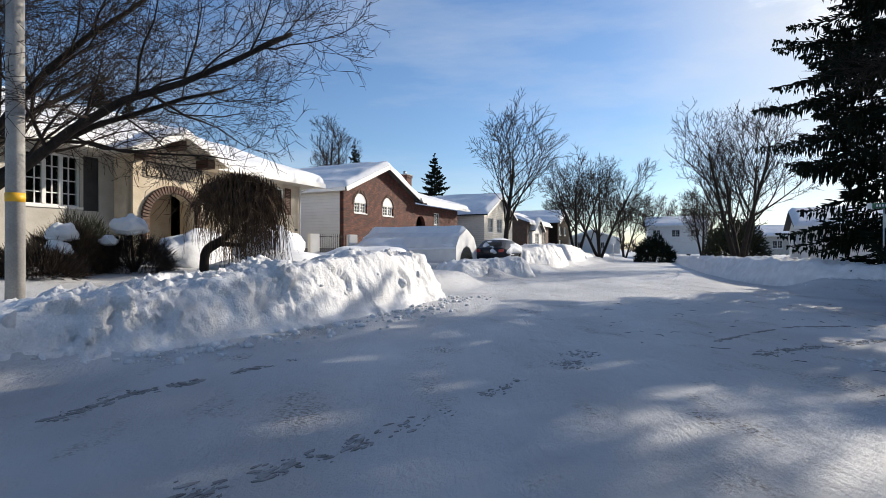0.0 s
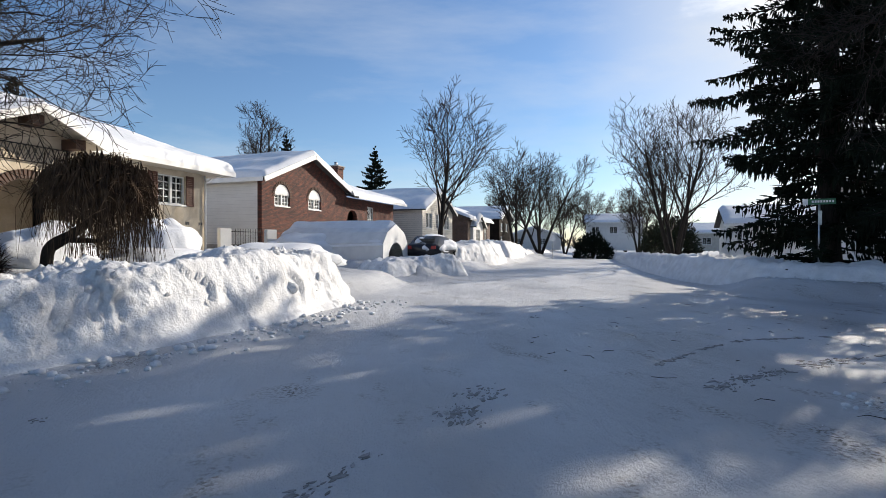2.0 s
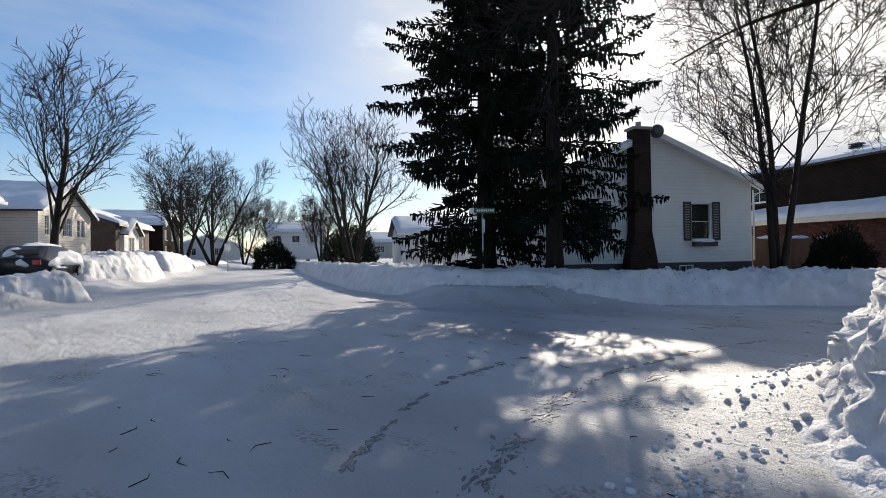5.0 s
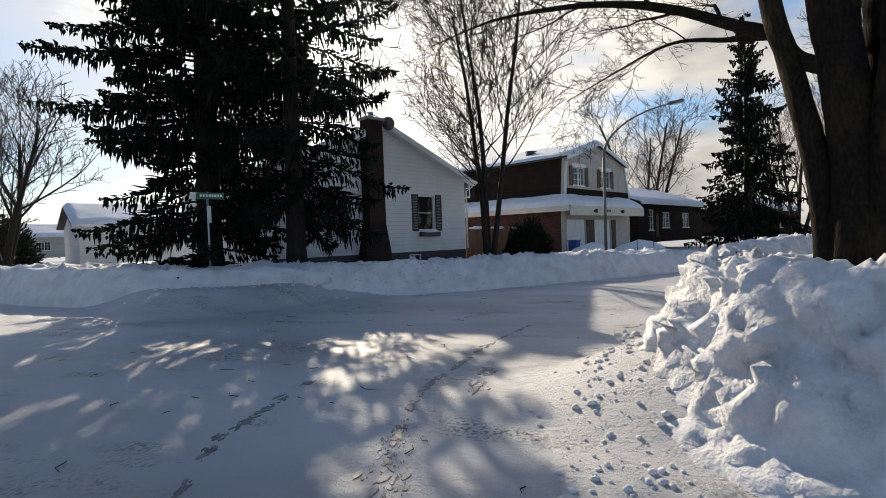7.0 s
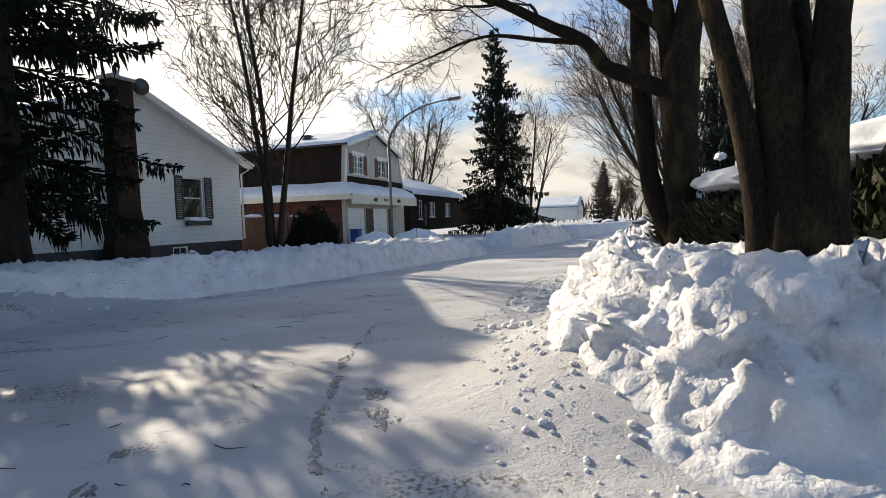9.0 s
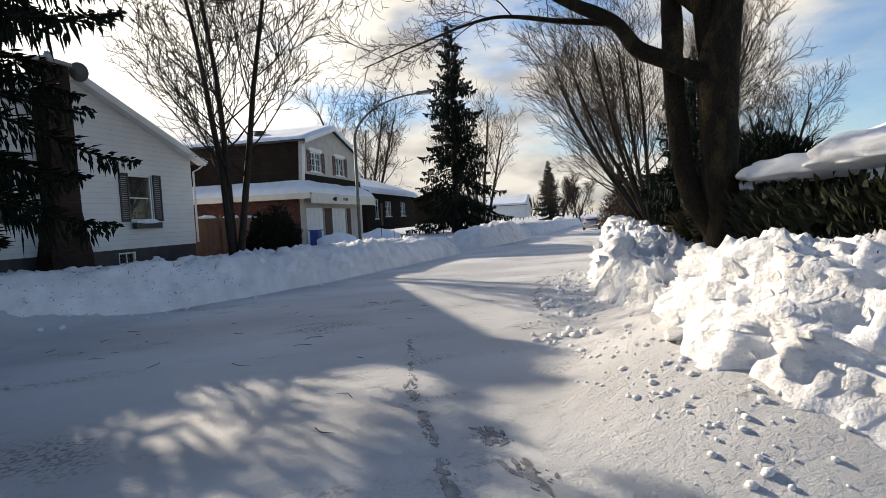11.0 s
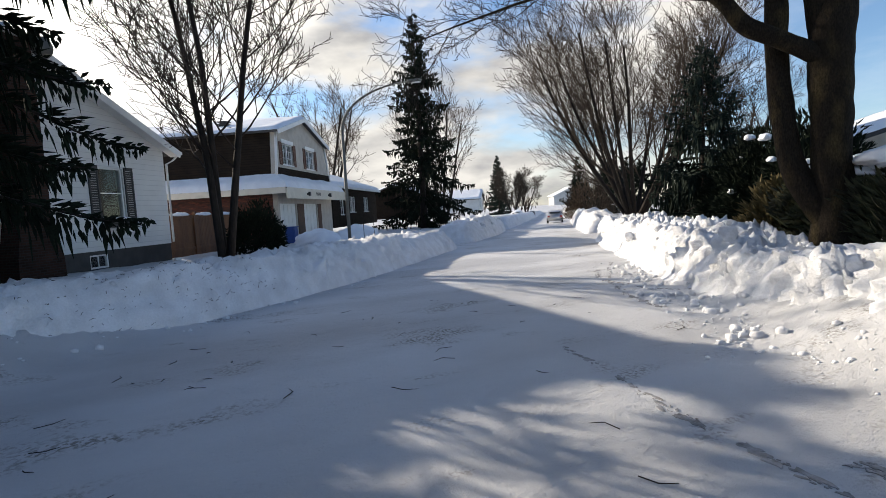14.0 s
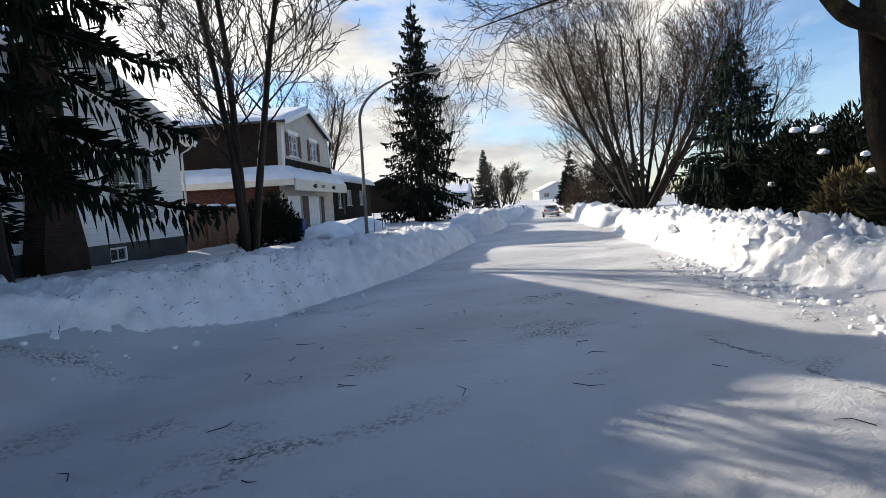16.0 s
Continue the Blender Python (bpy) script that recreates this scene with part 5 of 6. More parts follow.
def roof_snow(m, quads, thick, seed, label, edges=None, grain=0.22):
    """Thick settled snow over roof planes: swelling pads with rounded eaves."""
    V, F = [], []
    for qi, quad in enumerate(quads):
        q = [Vector(p) for p in quad]
        if len(q) == 3:
            q = [q[0], q[1], q[2], q[2].lerp((q[0] + q[1]) / 2, 0.001)]
        n = (q[1] - q[0]).cross(q[2] - q[0]).normalized()
        if n.z < 0:
            n = -n
        la = max((q[1] - q[0]).length, (q[2] - q[3]).length)
        lb = max((q[3] - q[0]).length, (q[2] - q[1]).length)
        na, nb = max(6, int(la / grain)), max(6, int(lb / grain))
        ed = (edges or [(1, 1, 0, 1)] * len(quads))[qi]
        o = len(V)
        for j in range(nb + 1):
            v = j / nb
            v = v * v * (3 - 2 * v) * 0.35 + v * 0.65
            for i in range(na + 1):
                u = i / na
                u = u * u * (3 - 2 * u) * 0.3 + u * 0.7
                p = q[0].lerp(q[1], u).lerp(q[3].lerp(q[2], u), v)
                ds = [v * lb, (1 - u) * la, (1 - v) * lb, u * la]
                t = 1.0
                for d, on in zip(ds, ed):
                    if on:
                        x = min(1.0, d / (0.32 + thick * 0.3))
                        t *= math.sqrt(max(0.0, 1 - (1 - x) ** 2))
                w = noise.noise(Vector((p.x * 0.55 + seed, p.y * 0.55, p.z))) * 0.3 + noise.noise(Vector((p.x * 2.1, p.y * 2.1 + seed, p.z * 2))) * 0.1
                V.append(p + n * 0.006 + Vector((0, 0, 1)) * thick * t * (1 + w))
        k = na + 1
        for j in range(nb):
            for i in range(na):
                F.append((o + j * k + i, o + j * k + i + 1, o + (j + 1) * k + i + 1, o + (j + 1) * k + i))
        under = len(V)
        for a in (q[0], q[1], q[2], q[3]):
            V.append(a + n * 0.004)
        F.append((under + 3, under + 2, under + 1, under))
    ob = piece("roof_snow", V, F, SNOW, None, "", True)
    ob.matrix_world = m
    return tagged(ob, label, "snow", "snow on roofs")


def side(x, depth0):
    """Turns a panel drawn along x into a wall running back from the facade at x."""
    return Matrix.Translation((x, depth0, 0)) @ Matrix.Rotation(radians(90), 4, "Z")


def chimney(parent, x, y, z0, z1, w=0.7, mat=BRICK):
    c = boxes("chimney", mat, parent, (x - w / 2, x + w / 2, y - w / 2, y + w / 2, z0, z1), (x - w / 2 - 0.06, x + w / 2 + 0.06, y - w / 2 - 0.06, y + w / 2 + 0.06, z1 - 0.18, z1))
    boxes("cap", CONCRETE, c, (x - w / 2 - 0.1, x + w / 2 + 0.1, y - w / 2 - 0.1, y + w / 2 + 0.1, z1 + 0.002, z1 + 0.08))
    rods("flue", STEEL, c, [([(x, y, z1 + 0.08), (x, y, z1 + 0.4)], 0.12)])
    return c


def vent(parent, x, y, z):
    v = boxes("roof_vent", BLACK, parent, (x - 0.2, x + 0.2, y - 0.2, y + 0.2, z, z + 0.45))
    boxes("hood", BLACK, v, (x - 0.3, x + 0.3, y - 0.3, y + 0.3, z + 0.2, z + 0.26), (x - 0.3, x + 0.3, y - 0.3, y + 0.3, z + 0.3, z + 0.36),
          (x - 0.32, x + 0.32, y - 0.32, y + 0.32, z + 0.44, z + 0.5))


# the arched house
LM = facing(-7.42, 26.3, 24.5)
lh = thing("house", LM, "cream stucco bungalow with a brick-edged entrance arch", "house", "houses")
big = [rect(-12.25, -10.7, 2.8, 4.45), rect(-10.6, -10.1, 2.7, 4.5), rect(-14.6, -13.2, 2.8, 4.45)]
panel("front_wall", rect(-17, -9.6, 0.3, 4.8), big, 0.3, STUCCO_GREY, lh)
window(lh, -12.25, -10.7, 2.8, 4.45, 2, 4, y=0.05, sashes=3)
window(lh, -14.6, -13.2, 2.8, 4.45, 2, 4, y=0.05, sashes=2)
boxes("side_panel", BLACK, lh, (-10.6, -10.1, 0.05, 0.1, 2.7, 4.5))
panel("gable_wall", [(-9.6, 0.3), (-6.7, 0.3), (-6.7, 4.75), (-8.15, 5.4), (-9.6, 4.75)], [arch(-9.05, -7.15, 1.2, 3.45)], 0.35, STUCCO, lh, y=-1.0)
panel("gable_side", rect(0, 1.0, 0.3, 4.75), [], 0.25, STUCCO, lh, turn=side(-9.35, -1.0) @ Matrix.Translation((0.1, 0, 0)))
panel("gable_side", rect(0, 1.0, 0.3, 4.75), [], 0.25, STUCCO, lh, turn=side(-6.7, -1.0) @ Matrix.Translation((0.1, 0, 0)))
panel("entrance_wall", rect(-9.3, -6.95, 0.3, 4.7), [rect(-8.95, -8.1, 1.2, 3.2)], 0.2, STUCCO, lh, y=0.6)
boxes("entrance_door", TIMBER, lh, (-8.95, -8.1, 0.66, 0.72, 1.2, 3.2), (-8.87, -8.58, 0.63, 0.655, 1.4, 2.2), (-8.48, -8.18, 0.63, 0.655, 1.4, 2.2))
panel("front_wall", rect(-6.7, 0, 0.3, 4.8), [rect(-2.58, -1.18, 3.2, 4.42)], 0.3, STUCCO, lh)
window(lh, -2.58, -1.18, 3.2, 4.42, 2, 4, y=0.05, sashes=2, shutters=SHUTTER)
panel("side_wall", rect(0, 9, 0.3, 4.8), [], 0.3, STUCCO, lh, turn=side(0, 0.3))
panel("back_wall", rect(-17, 0, 0.3, 4.8), [], 0.3, STUCCO, lh, y=9.0)
panel("side_wall", rect(0, 9, 0.3, 4.8), [], 0.3, STUCCO, lh, turn=side(-16.7, 0.3))
# added board across the house, its dark colour replacing the rooms' shade
boxes("room_shade_board", ROOM_SHADE, lh, (-16.5, -0.4, 4.5, 4.6, 0.4, 4.7))
arch_ring = thing("arch_ring", Matrix(), "", "")
arch_ring.parent = lh
for i in range(31):
    a = math.pi * i / 30
    bm = bmesh.new()
    box(bm, 0.96, 1.23, -0.06, 0.3, -0.045, 0.045, 0.008)
    b = part("brick", bm, BRICK_DARK, arch_ring)
    b.matrix_basis = Matrix.Translation((-8.1, -1.04, 2.5)) @ Matrix.Rotation(-a, 4, "Y")
for sx in (-9.19, -7.01):
    for i in range(9):
        bm = bmesh.new()
        box(bm, -0.135, 0.135, -0.06, 0.3, -0.055, 0.055, 0.008)
        part("brick", bm, BRICK_DARK, arch_ring).matrix_basis = Matrix.Translation((sx, -1.04, 2.4 - i * 0.13))
# zigzag iron panel above the arch
bars = [([(-9.15, -1.06, 3.98), (-6.9, -1.06, 3.98)], 0.018), ([(-9.15, -1.06, 4.47), (-6.9, -1.06, 4.47)], 0.018), ([(-9.15, -1.06, 3.98), (-9.15, -1.06, 4.47)], 0.018),
        ([(-6.9, -1.06, 3.98), (-6.9, -1.06, 4.47)], 0.018)]
for i in range(12):
    xa = -9.15 + i * 0.1875
    bars += [([(xa, -1.05, 3.98), (xa + 0.1875, -1.05, 4.47)], 0.012), ([(xa + 0.1875, -1.07, 3.98), (xa, -1.07, 4.47)], 0.012)]
rods("iron_panel", IRON, lh, bars, 5, "zigzag iron panel above the arch")
for bx, bz in ((-9.4, 4.66), (-8.2, 5.16), (-6.95, 4.66)):
    boxes("beam_end", TIMBER, lh, (bx - 0.16, bx + 0.16, -1.65, -1.0, bz - 0.16, bz + 0.16))
for i in range(3):
    boxes("wall_vent", BLACK, lh, (-1.9 + i * 0.75, -1.72 + i * 0.75, -0.03, 0.0, 2.35, 2.48))
E_ = 4.82
hip = [[(-17.8, -0.9, E_), (0.9, -0.9, E_), (-4.6, 4.5, 6.95), (-12.5, 4.5, 6.95)], [(0.9, -0.9, E_), (0.9, 9.9, E_), (-4.6, 4.5, 6.95)],
       [(0.9, 9.9, E_), (-17.8, 9.9, E_), (-12.5, 4.5, 6.95), (-4.6, 4.5, 6.95)], [(-17.8, 9.9, E_), (-17.8, -0.9, E_), (-12.5, 4.5, 6.95)]]
for q in hip:
    slab("roof_plane", q, 0.12, SHINGLE, lh)
boxes_each("soffit", CREAM, lh, (-17.8, 0.9, -0.9, -0.02, E_ - 0.16, E_ - 0.12), (0.02, 0.9, -0.02, 9.9, E_ - 0.16, E_ - 0.12))
boxes_each("fascia", WHITE, lh, (-17.82, -10.1, -0.93, -0.9, E_ - 0.18, E_ + 0.03), (-6.3, 0.92, -0.93, -0.9, E_ - 0.18, E_ + 0.03), (0.9, 0.93, -0.9, 9.9, E_ - 0.18, E_ + 0.03))
gab = [[(-10.25, -1.9, 4.72), (-10.25, 3.0, 4.72), (-8.2, 3.0, 5.62), (-8.2, -1.9, 5.62)], [(-6.15, 3.0, 4.72), (-6.15, -1.9, 4.72), (-8.2, -1.9, 5.62), (-8.2, 3.0, 5.62)]]
for q in gab:
    slab("gable_roof", q, 0.12, CREAM, lh)
slab("bargeboard", [(-10.25, -1.94, 4.72), (-10.25, -1.9, 4.72), (-8.2, -1.9, 5.62), (-8.2, -1.94, 5.62)], 0.22, WHITE, lh)
slab("bargeboard", [(-6.15, -1.94, 4.72), (-6.15, -1.9, 4.72), (-8.2, -1.9, 5.62), (-8.2, -1.94, 5.62)], 0.22, WHITE, lh)
rods("downpipe", WHITE, lh, [([(-0.12, -0.1, 4.6), (-0.12, -0.1, 1.2)], 0.045), ([(0.5, -0.85, 4.75), (0.1, -0.3, 4.5), (-0.12, -0.1, 4.3)], 0.04)])
roof_snow(LM, hip, 0.38, 1.0, "deep smooth snow over the bungalow's hip roof", [(1, 0, 0, 0), (1, 0, 0, 0), (1, 0, 0, 0), (1, 0, 0, 0)])
roof_snow(LM, gab, 0.2, 2.0, "snow over the small entrance gable", [(1, 0, 0, 1), (1, 1, 0, 0)])

# the brick house
BM_ = facing(-6.2, 31.6, 26)
bh = thing("house", BM_, "red brick split-level house with arched white windows", "house", "houses")
wins = [(1.1, 2.55), (4.45, 5.9)]
panel("gable_wall", [(0, 0.6), (9.2, 0.6), (9.2, 5.35), (4.5, 7.15), (0, 5.35)], [arch(a, b, 3.75, 5.1) for a, b in wins], 0.3, BRICK, bh)
for a, b in wins:
    w = window(bh, a + 0.08, b - 0.08, 3.8, 4.5, 2, 3, y=0.05, sashes=2, curtain=0.3)
    panel("window_head", arch(a + 0.02, b - 0.02, 4.5, 5.1 - 0.02), [], 0.06, WHITE, w, y=0.04)
    ring = []
    r, c = (b - a) / 2, (a + b) / 2
    for i in range(17):
        t = math.pi * i / 16
        k = boxes("brick", BRICK_DARK, w, (r, r + 0.2, -0.035, 0.04, -0.045, 0.045))
        k.matrix_basis = Matrix.Translation((c, 0, 5.1 - r)) @ Matrix.Rotation(-t, 4, "Y")
panel("side_wall", rect(0, 11, 0.6, 5.35), [], 0.3, SIDING, bh, turn=side(0.3, 0.3) )
panel("base_wall", rect(0, 11, 0.3, 1.5), [], 0.05, CONCRETE, bh, turn=side(0.0, 0.3))
panel("front_wall", rect(9.2, 17.4, 0.6, 5.0), [arch(9.5, 11.0, 1.4, 4.1), rect(12.6, 13.6, 1.6, 4.5)], 0.3, BRICK, bh, y=0.1)
window(bh, 12.6, 13.6, 1.6, 4.5, 1, 3, y=0.12, curtain=0.25)
boxes("entrance_door", TIMBER, bh, (9.5, 11.0, 0.9, 0.96, 1.4, 4.1))
panel("side_wall", rect(0, 9, 0.6, 5.0), [], 0.3, BRICK, bh, turn=side(17.4, 0.4))
panel("back_wall", rect(0, 17.4, 0.6, 5.0), [], 0.3, SIDING, bh, y=11.0)
boxes("room_shade_board", ROOM_SHADE, bh, (0.4, 17.0, 4.0, 4.1, 0.6, 5.0))
for q in ([(-0.5, -0.55, 5.25), (-0.5, 11.4, 5.25), (4.5, 11.4, 7.3), (4.5, -0.55, 7.3)], [(9.6, 11.4, 5.25), (9.6, -0.55, 5.25), (4.5, -0.55, 7.3), (4.5, 11.4, 7.3)]):
    slab("roof_plane", q, 0.14, SHINGLE, bh)
bq = [[(-0.5, -0.55, 5.25), (-0.5, 11.4, 5.25), (4.5, 11.4, 7.3), (4.5, -0.55, 7.3)], [(9.6, 11.4, 5.25), (9.6, -0.55, 5.25), (4.5, -0.55, 7.3), (4.5, 11.4, 7.3)]]
slab("bargeboard", [(-0.5, -0.6, 5.25), (-0.5, -0.55, 5.25), (4.5, -0.55, 7.3), (4.5, -0.6, 7.3)], 0.28, WHITE, bh)
slab("bargeboard", [(9.6, -0.6, 5.25), (9.6, -0.55, 5.25), (4.5, -0.55, 7.3), (4.5, -0.6, 7.3)], 0.28, WHITE, bh)
boxes_each("fascia", WHITE, bh, (-0.53, -0.5, -0.5, 11.4, 5.02, 5.25), (9.62, 18.3, -0.83, -0.8, 4.9, 5.1))
bw = [[(9.0, -0.8, 5.05), (18.3, -0.8, 5.05), (18.3, 4.5, 6.6), (9.0, 4.5, 6.6)], [(18.3, 9.8, 5.05), (9.0, 9.8, 5.05), (9.0, 4.5, 6.6), (18.3, 4.5, 6.6)]]
for q in bw:
    slab("roof_plane", q, 0.14, SHINGLE, bh)
chimney(bh, 11.3, 2.2, 5.2, 7.6, 0.85)
vent(bh, 1.6, 7.5, 6.35)
roof_snow(BM_, bq, 0.33, 3.0, "thick curling snow over the brick gable roof", [(1, 0, 0, 1), (1, 1, 0, 0)])
roof_snow(BM_, bw, 0.33, 4.0, "thick snow over the brick house's lower roof", [(1, 1, 0, 0), (1, 0, 0, 1)])


def plain_house(x, y, heading, label, width, depth, eave, apex, wall, gable=True, wins=(), base=0.4, snow=0.3, seed=5.0, side_mat=None, door=None, overhang=0.5, trim=WHITE):
    """A house seen from far off: walls with real openings, windows, roof and its snow."""
    m = facing(x, y, heading)
    h = thing("house", m, label, "house", "houses")
    mid = width / 2
    outer = [(0, base), (width, base), (width, eave), (mid, apex), (0, eave)] if gable else rect(0, width, base, eave)
    holes = [rect(*w) for w in wins]
    if door:
        holes.append(rect(*door))
    panel("front_wall", outer, holes, 0.25, wall, h)
    for w in wins:
        window(h, *w, 2, 3, y=0.03, sashes=2 if w[1] - w[0] > 1.3 else 1, frame_mat=trim)
    if door:
        boxes("door", TIMBER, h, (door[0], door[1], 0.06, 0.11, door[2], door[3]))
    for sx in (0.25, width):
        panel("side_wall", rect(0, depth - 0.25, base, eave), [], 0.25, side_mat or wall, h, turn=side(sx, 0.25))
    panel("back_wall", outer, [], 0.25, side_mat or wall, h, y=depth)
    # added dark board, shade of the rooms put into its colour
    boxes("room_shade_board", ROOM_SHADE, h, (0.4, width - 0.4, 3.0, 3.1, base, eave))
    o = overhang
    if gable:
        drop = (apex - eave) / mid * o
        qs = [[(-o, -o, eave - drop), (-o, depth + o, eave - drop), (mid, depth + o, apex + 0.05), (mid, -o, apex + 0.05)],
              [(width + o, depth + o, eave - drop), (width + o, -o, eave - drop), (mid, -o, apex + 0.05), (mid, depth + o, apex + 0.05)]]
        ed = [(1, 0, 0, 1), (1, 1, 0, 0)]
        slab("bargeboard", [(-o, -o - 0.04, eave - drop), (-o, -o, eave - drop), (mid, -o, apex + 0.05), (mid, -o - 0.04, apex + 0.05)], 0.24, trim, h)
        slab("bargeboard", [(width + o, -o - 0.04, eave - drop), (width + o, -o, eave - drop), (mid, -o, apex + 0.05), (mid, -o - 0.04, apex + 0.05)], 0.24, trim, h)
    else:
        qs = [[(-o, -o, eave), (width + o, -o, eave), (width + o, depth / 2, apex), (-o, depth / 2, apex)],
              [(width + o, depth + o, eave), (-o, depth + o, eave), (-o, depth / 2, apex), (width + o, depth / 2, apex)]]
        ed = [(1, 1, 0, 1), (1, 1, 0, 1)]
        boxes_each("fascia", trim, h, (-o, width + o, -o - 0.03, -o, eave - 0.22, eave))
        for ex in (0.0, width - 0.25):
            panel("gable_end", [(0, eave), (depth, eave), (depth / 2, apex - 0.1)], [], 0.25, side_mat or wall, h, turn=side(ex + 0.25, 0.0))
    for q in qs:
        slab("roof_plane", q, 0.14, SHINGLE, h)
    if snow:
        roof_snow(m, qs, snow, seed, "settled snow on a house roof", ed, 0.4)
    return h


plain_house(4.2, 51.5, 25, "cream-sided house with a broad front gable", 9.5, 10, 5.2, 7.3, SIDING_CREAM, wins=[(1.0, 2.6, 3.2, 4.7), (4.0, 5.6, 3.2, 4.7), (6.6, 8.2, 3.2, 4.7)], seed=6, side_mat=SIDING_CREAM)
plain_house(11.0, 66.5, 25, "dark brick house with a white porch gable", 12, 10, 4.9, 6.9, BRICK_DARK, gable=False, wins=[(1.0, 2.2, 1.8, 3.9), (5.0, 6.6, 2.0, 3.9), (8.5, 10.0, 2.0, 3.9)], seed=7, door=(3.2, 4.2, 1.2, 3.6))
plain_house(12.0, 68.0, 25, "small white gabled porch wing", 5, 4, 4.2, 5.6, SIDING, wins=[(1.4, 3.4, 1.9, 3.6)], seed=8)
plain_house(19.0, 84.0, 25, "brown two-storey house down the street", 10, 10, 6.0, 8.0, SIDING_BROWN, wins=[(1.0, 2.4, 3.8, 5.2), (5.0, 6.6, 3.8, 5.2), (1.0, 2.4, 1.4, 2.9)], seed=9)
plain_house(42.0, 104.0, 110, "distant white two-storey house closing the street", 11, 9, 6.2, 8.0, SIDING, gable=False, wins=[(1.0, 2.4, 3.9, 5.3), (4.5, 6.0, 3.9, 5.3), (8.0, 9.5, 3.9, 5.3), (1.0, 2.6, 1.2, 2.8)], seed=10)
plain_house(60.0, 96.0, 115, "distant grey house closing the street", 12, 9, 4.0, 5.8, STUCCO_GREY, gable=False, wins=[(2.0, 3.6, 1.6, 3.0), (7.0, 8.6, 1.6, 3.0)], seed=11)
plain_house(28.0, 116.0, 100, "distant white house closing the street", 12, 9, 3.6, 5.6, SIDING, gable=True, wins=[(2.0, 3.6, 1.6, 3.0), (7.0, 8.6, 1.6, 3.0)], seed=12)
plain_house(30.0, -14.0, 303.5, "low bungalow behind the evergreen row", 13.5, 9, 2.6, 4.1, STUCCO_GREY, gable=False, wins=[(2.0, 4.0, 1.0, 2.2), (9.0, 11.0, 1.0, 2.2)], seed=13)
plain_house(54.5, 3.6, 117, "dark-sided bungalow with a deep snowy roof", 17, 10, 4.3, 6.2, SIDING_BROWN, gable=False, wins=[(2.2, 3.4, 1.6, 3.6), (5.5, 7.5, 1.8, 3.4), (11.0, 13.0, 1.8, 3.4)], seed=14, door=(4.0, 4.9, 0.9, 3.2), side_mat=SIDING_BROWN)
plain_house(86.0, -16.0, 120, "distant dark house along the straight street", 13, 10, 4.0, 6.0, SIDING_BROWN, gable=False, wins=[(2.0, 4.0, 1.4, 2.9), (8.0, 10.0, 1.4, 2.9)], seed=15)
plain_house(176.0, -100.0, 200, "distant white house at the end of the straight street", 14, 9, 4.0, 7.0, SIDING, gable=True, wins=[(2.0, 4.0, 1.4, 2.9), (9.0, 11.0, 1.4, 2.9)], seed=16)
plain_house(116.0, -40.0, 120, "distant white house along the straight street", 12, 9, 3.6, 5.6, SIDING, gable=True, wins=[(2.0, 4.0, 1.4, 2.9), (8.0, 10.0, 1.4, 2.9)], seed=17)

# the white gabled house behind the spruces
CX = -6.45
HM = facing(30.9, 14.0, 119)
hh_ = thing("house", HM, "white-sided gabled house with black shutters", "house", "houses")
panel("gable_wall", [(-11.2, 0.85), (0, 0.85), (0, 4.75), (-5.6, 7.05), (-11.2, 4.75)], [rect(-3.42, -2.3, 1.95, 3.75), rect(-9.3, -8.2, 1.95, 3.75)], 0.25, SIDING, hh_)
panel("foundation", rect(-11.2, 0, -0.8, 0.846), [rect(-4.1, -3.3, 0.25, 0.72)], 0.25, BLACK, hh_, y=0.03)
window(hh_, -3.42, -2.3, 1.95, 3.75, 1, 2, y=0.04, shutters=BLACK, curtain=0.0)
window(hh_, -9.3, -8.2, 1.95, 3.75, 1, 2, y=0.04, shutters=BLACK)
window(hh_, -4.1, -3.3, 0.25, 0.72, 2, 1, y=0.04, sill=False)
planter = boxes("window_box", BLACK, hh_, (-3.5, -2.22, -0.32, -0.1, 1.62, 1.85))
panel("side_wall", rect(0, 12, -0.8, 4.75), [], 0.25, SIDING, hh_, turn=side(0, 0.25))
panel("side_wall", rect(0, 12, -0.8, 4.75), [], 0.25, SIDING, hh_, turn=side(-10.95, 0.25))
panel("back_wall", [(-11.2, -0.8), (0, -0.8), (0, 4.75), (-5.6, 7.05), (-11.2, 4.75)], [], 0.25, SIDING, hh_, y=12.2)
boxes("room_shade_board", ROOM_SHADE, hh_, (-10.9, -0.3, 2.5, 2.6, 0.0, 4.7))
hq = [[(-11.7, -0.45, 4.6), (-11.7, 12.6, 4.6), (-5.6, 12.6, 7.12), (-5.6, -0.45, 7.12)], [(0.5, 12.6, 4.6), (0.5, -0.45, 4.6), (-5.6, -0.45, 7.12), (-5.6, 12.6, 7.12)]]
for q in hq:
    slab("roof_plane", q, 0.14, SHINGLE, hh_)
slab("bargeboard", [(-11.7, -0.5, 4.6), (-11.7, -0.45, 4.6), (-5.6, -0.45, 7.12), (-5.6, -0.5, 7.12)], 0.26, WHITE, hh_)
slab("bargeboard", [(0.5, -0.5, 4.6), (0.5, -0.45, 4.6), (-5.6, -0.45, 7.12), (-5.6, -0.5, 7.12)], 0.26, WHITE, hh_)
slab("soffit", [(0.5, -0.44, 4.44), (0.5, 0.0, 4.44), (-5.6, 0.0, 6.96), (-5.6, -0.44, 6.96)], 0.02, WHITE, hh_)
boxes("gutter", WHITE, hh_, (0.5, 0.62, -0.45, 12.6, 4.5, 4.62))
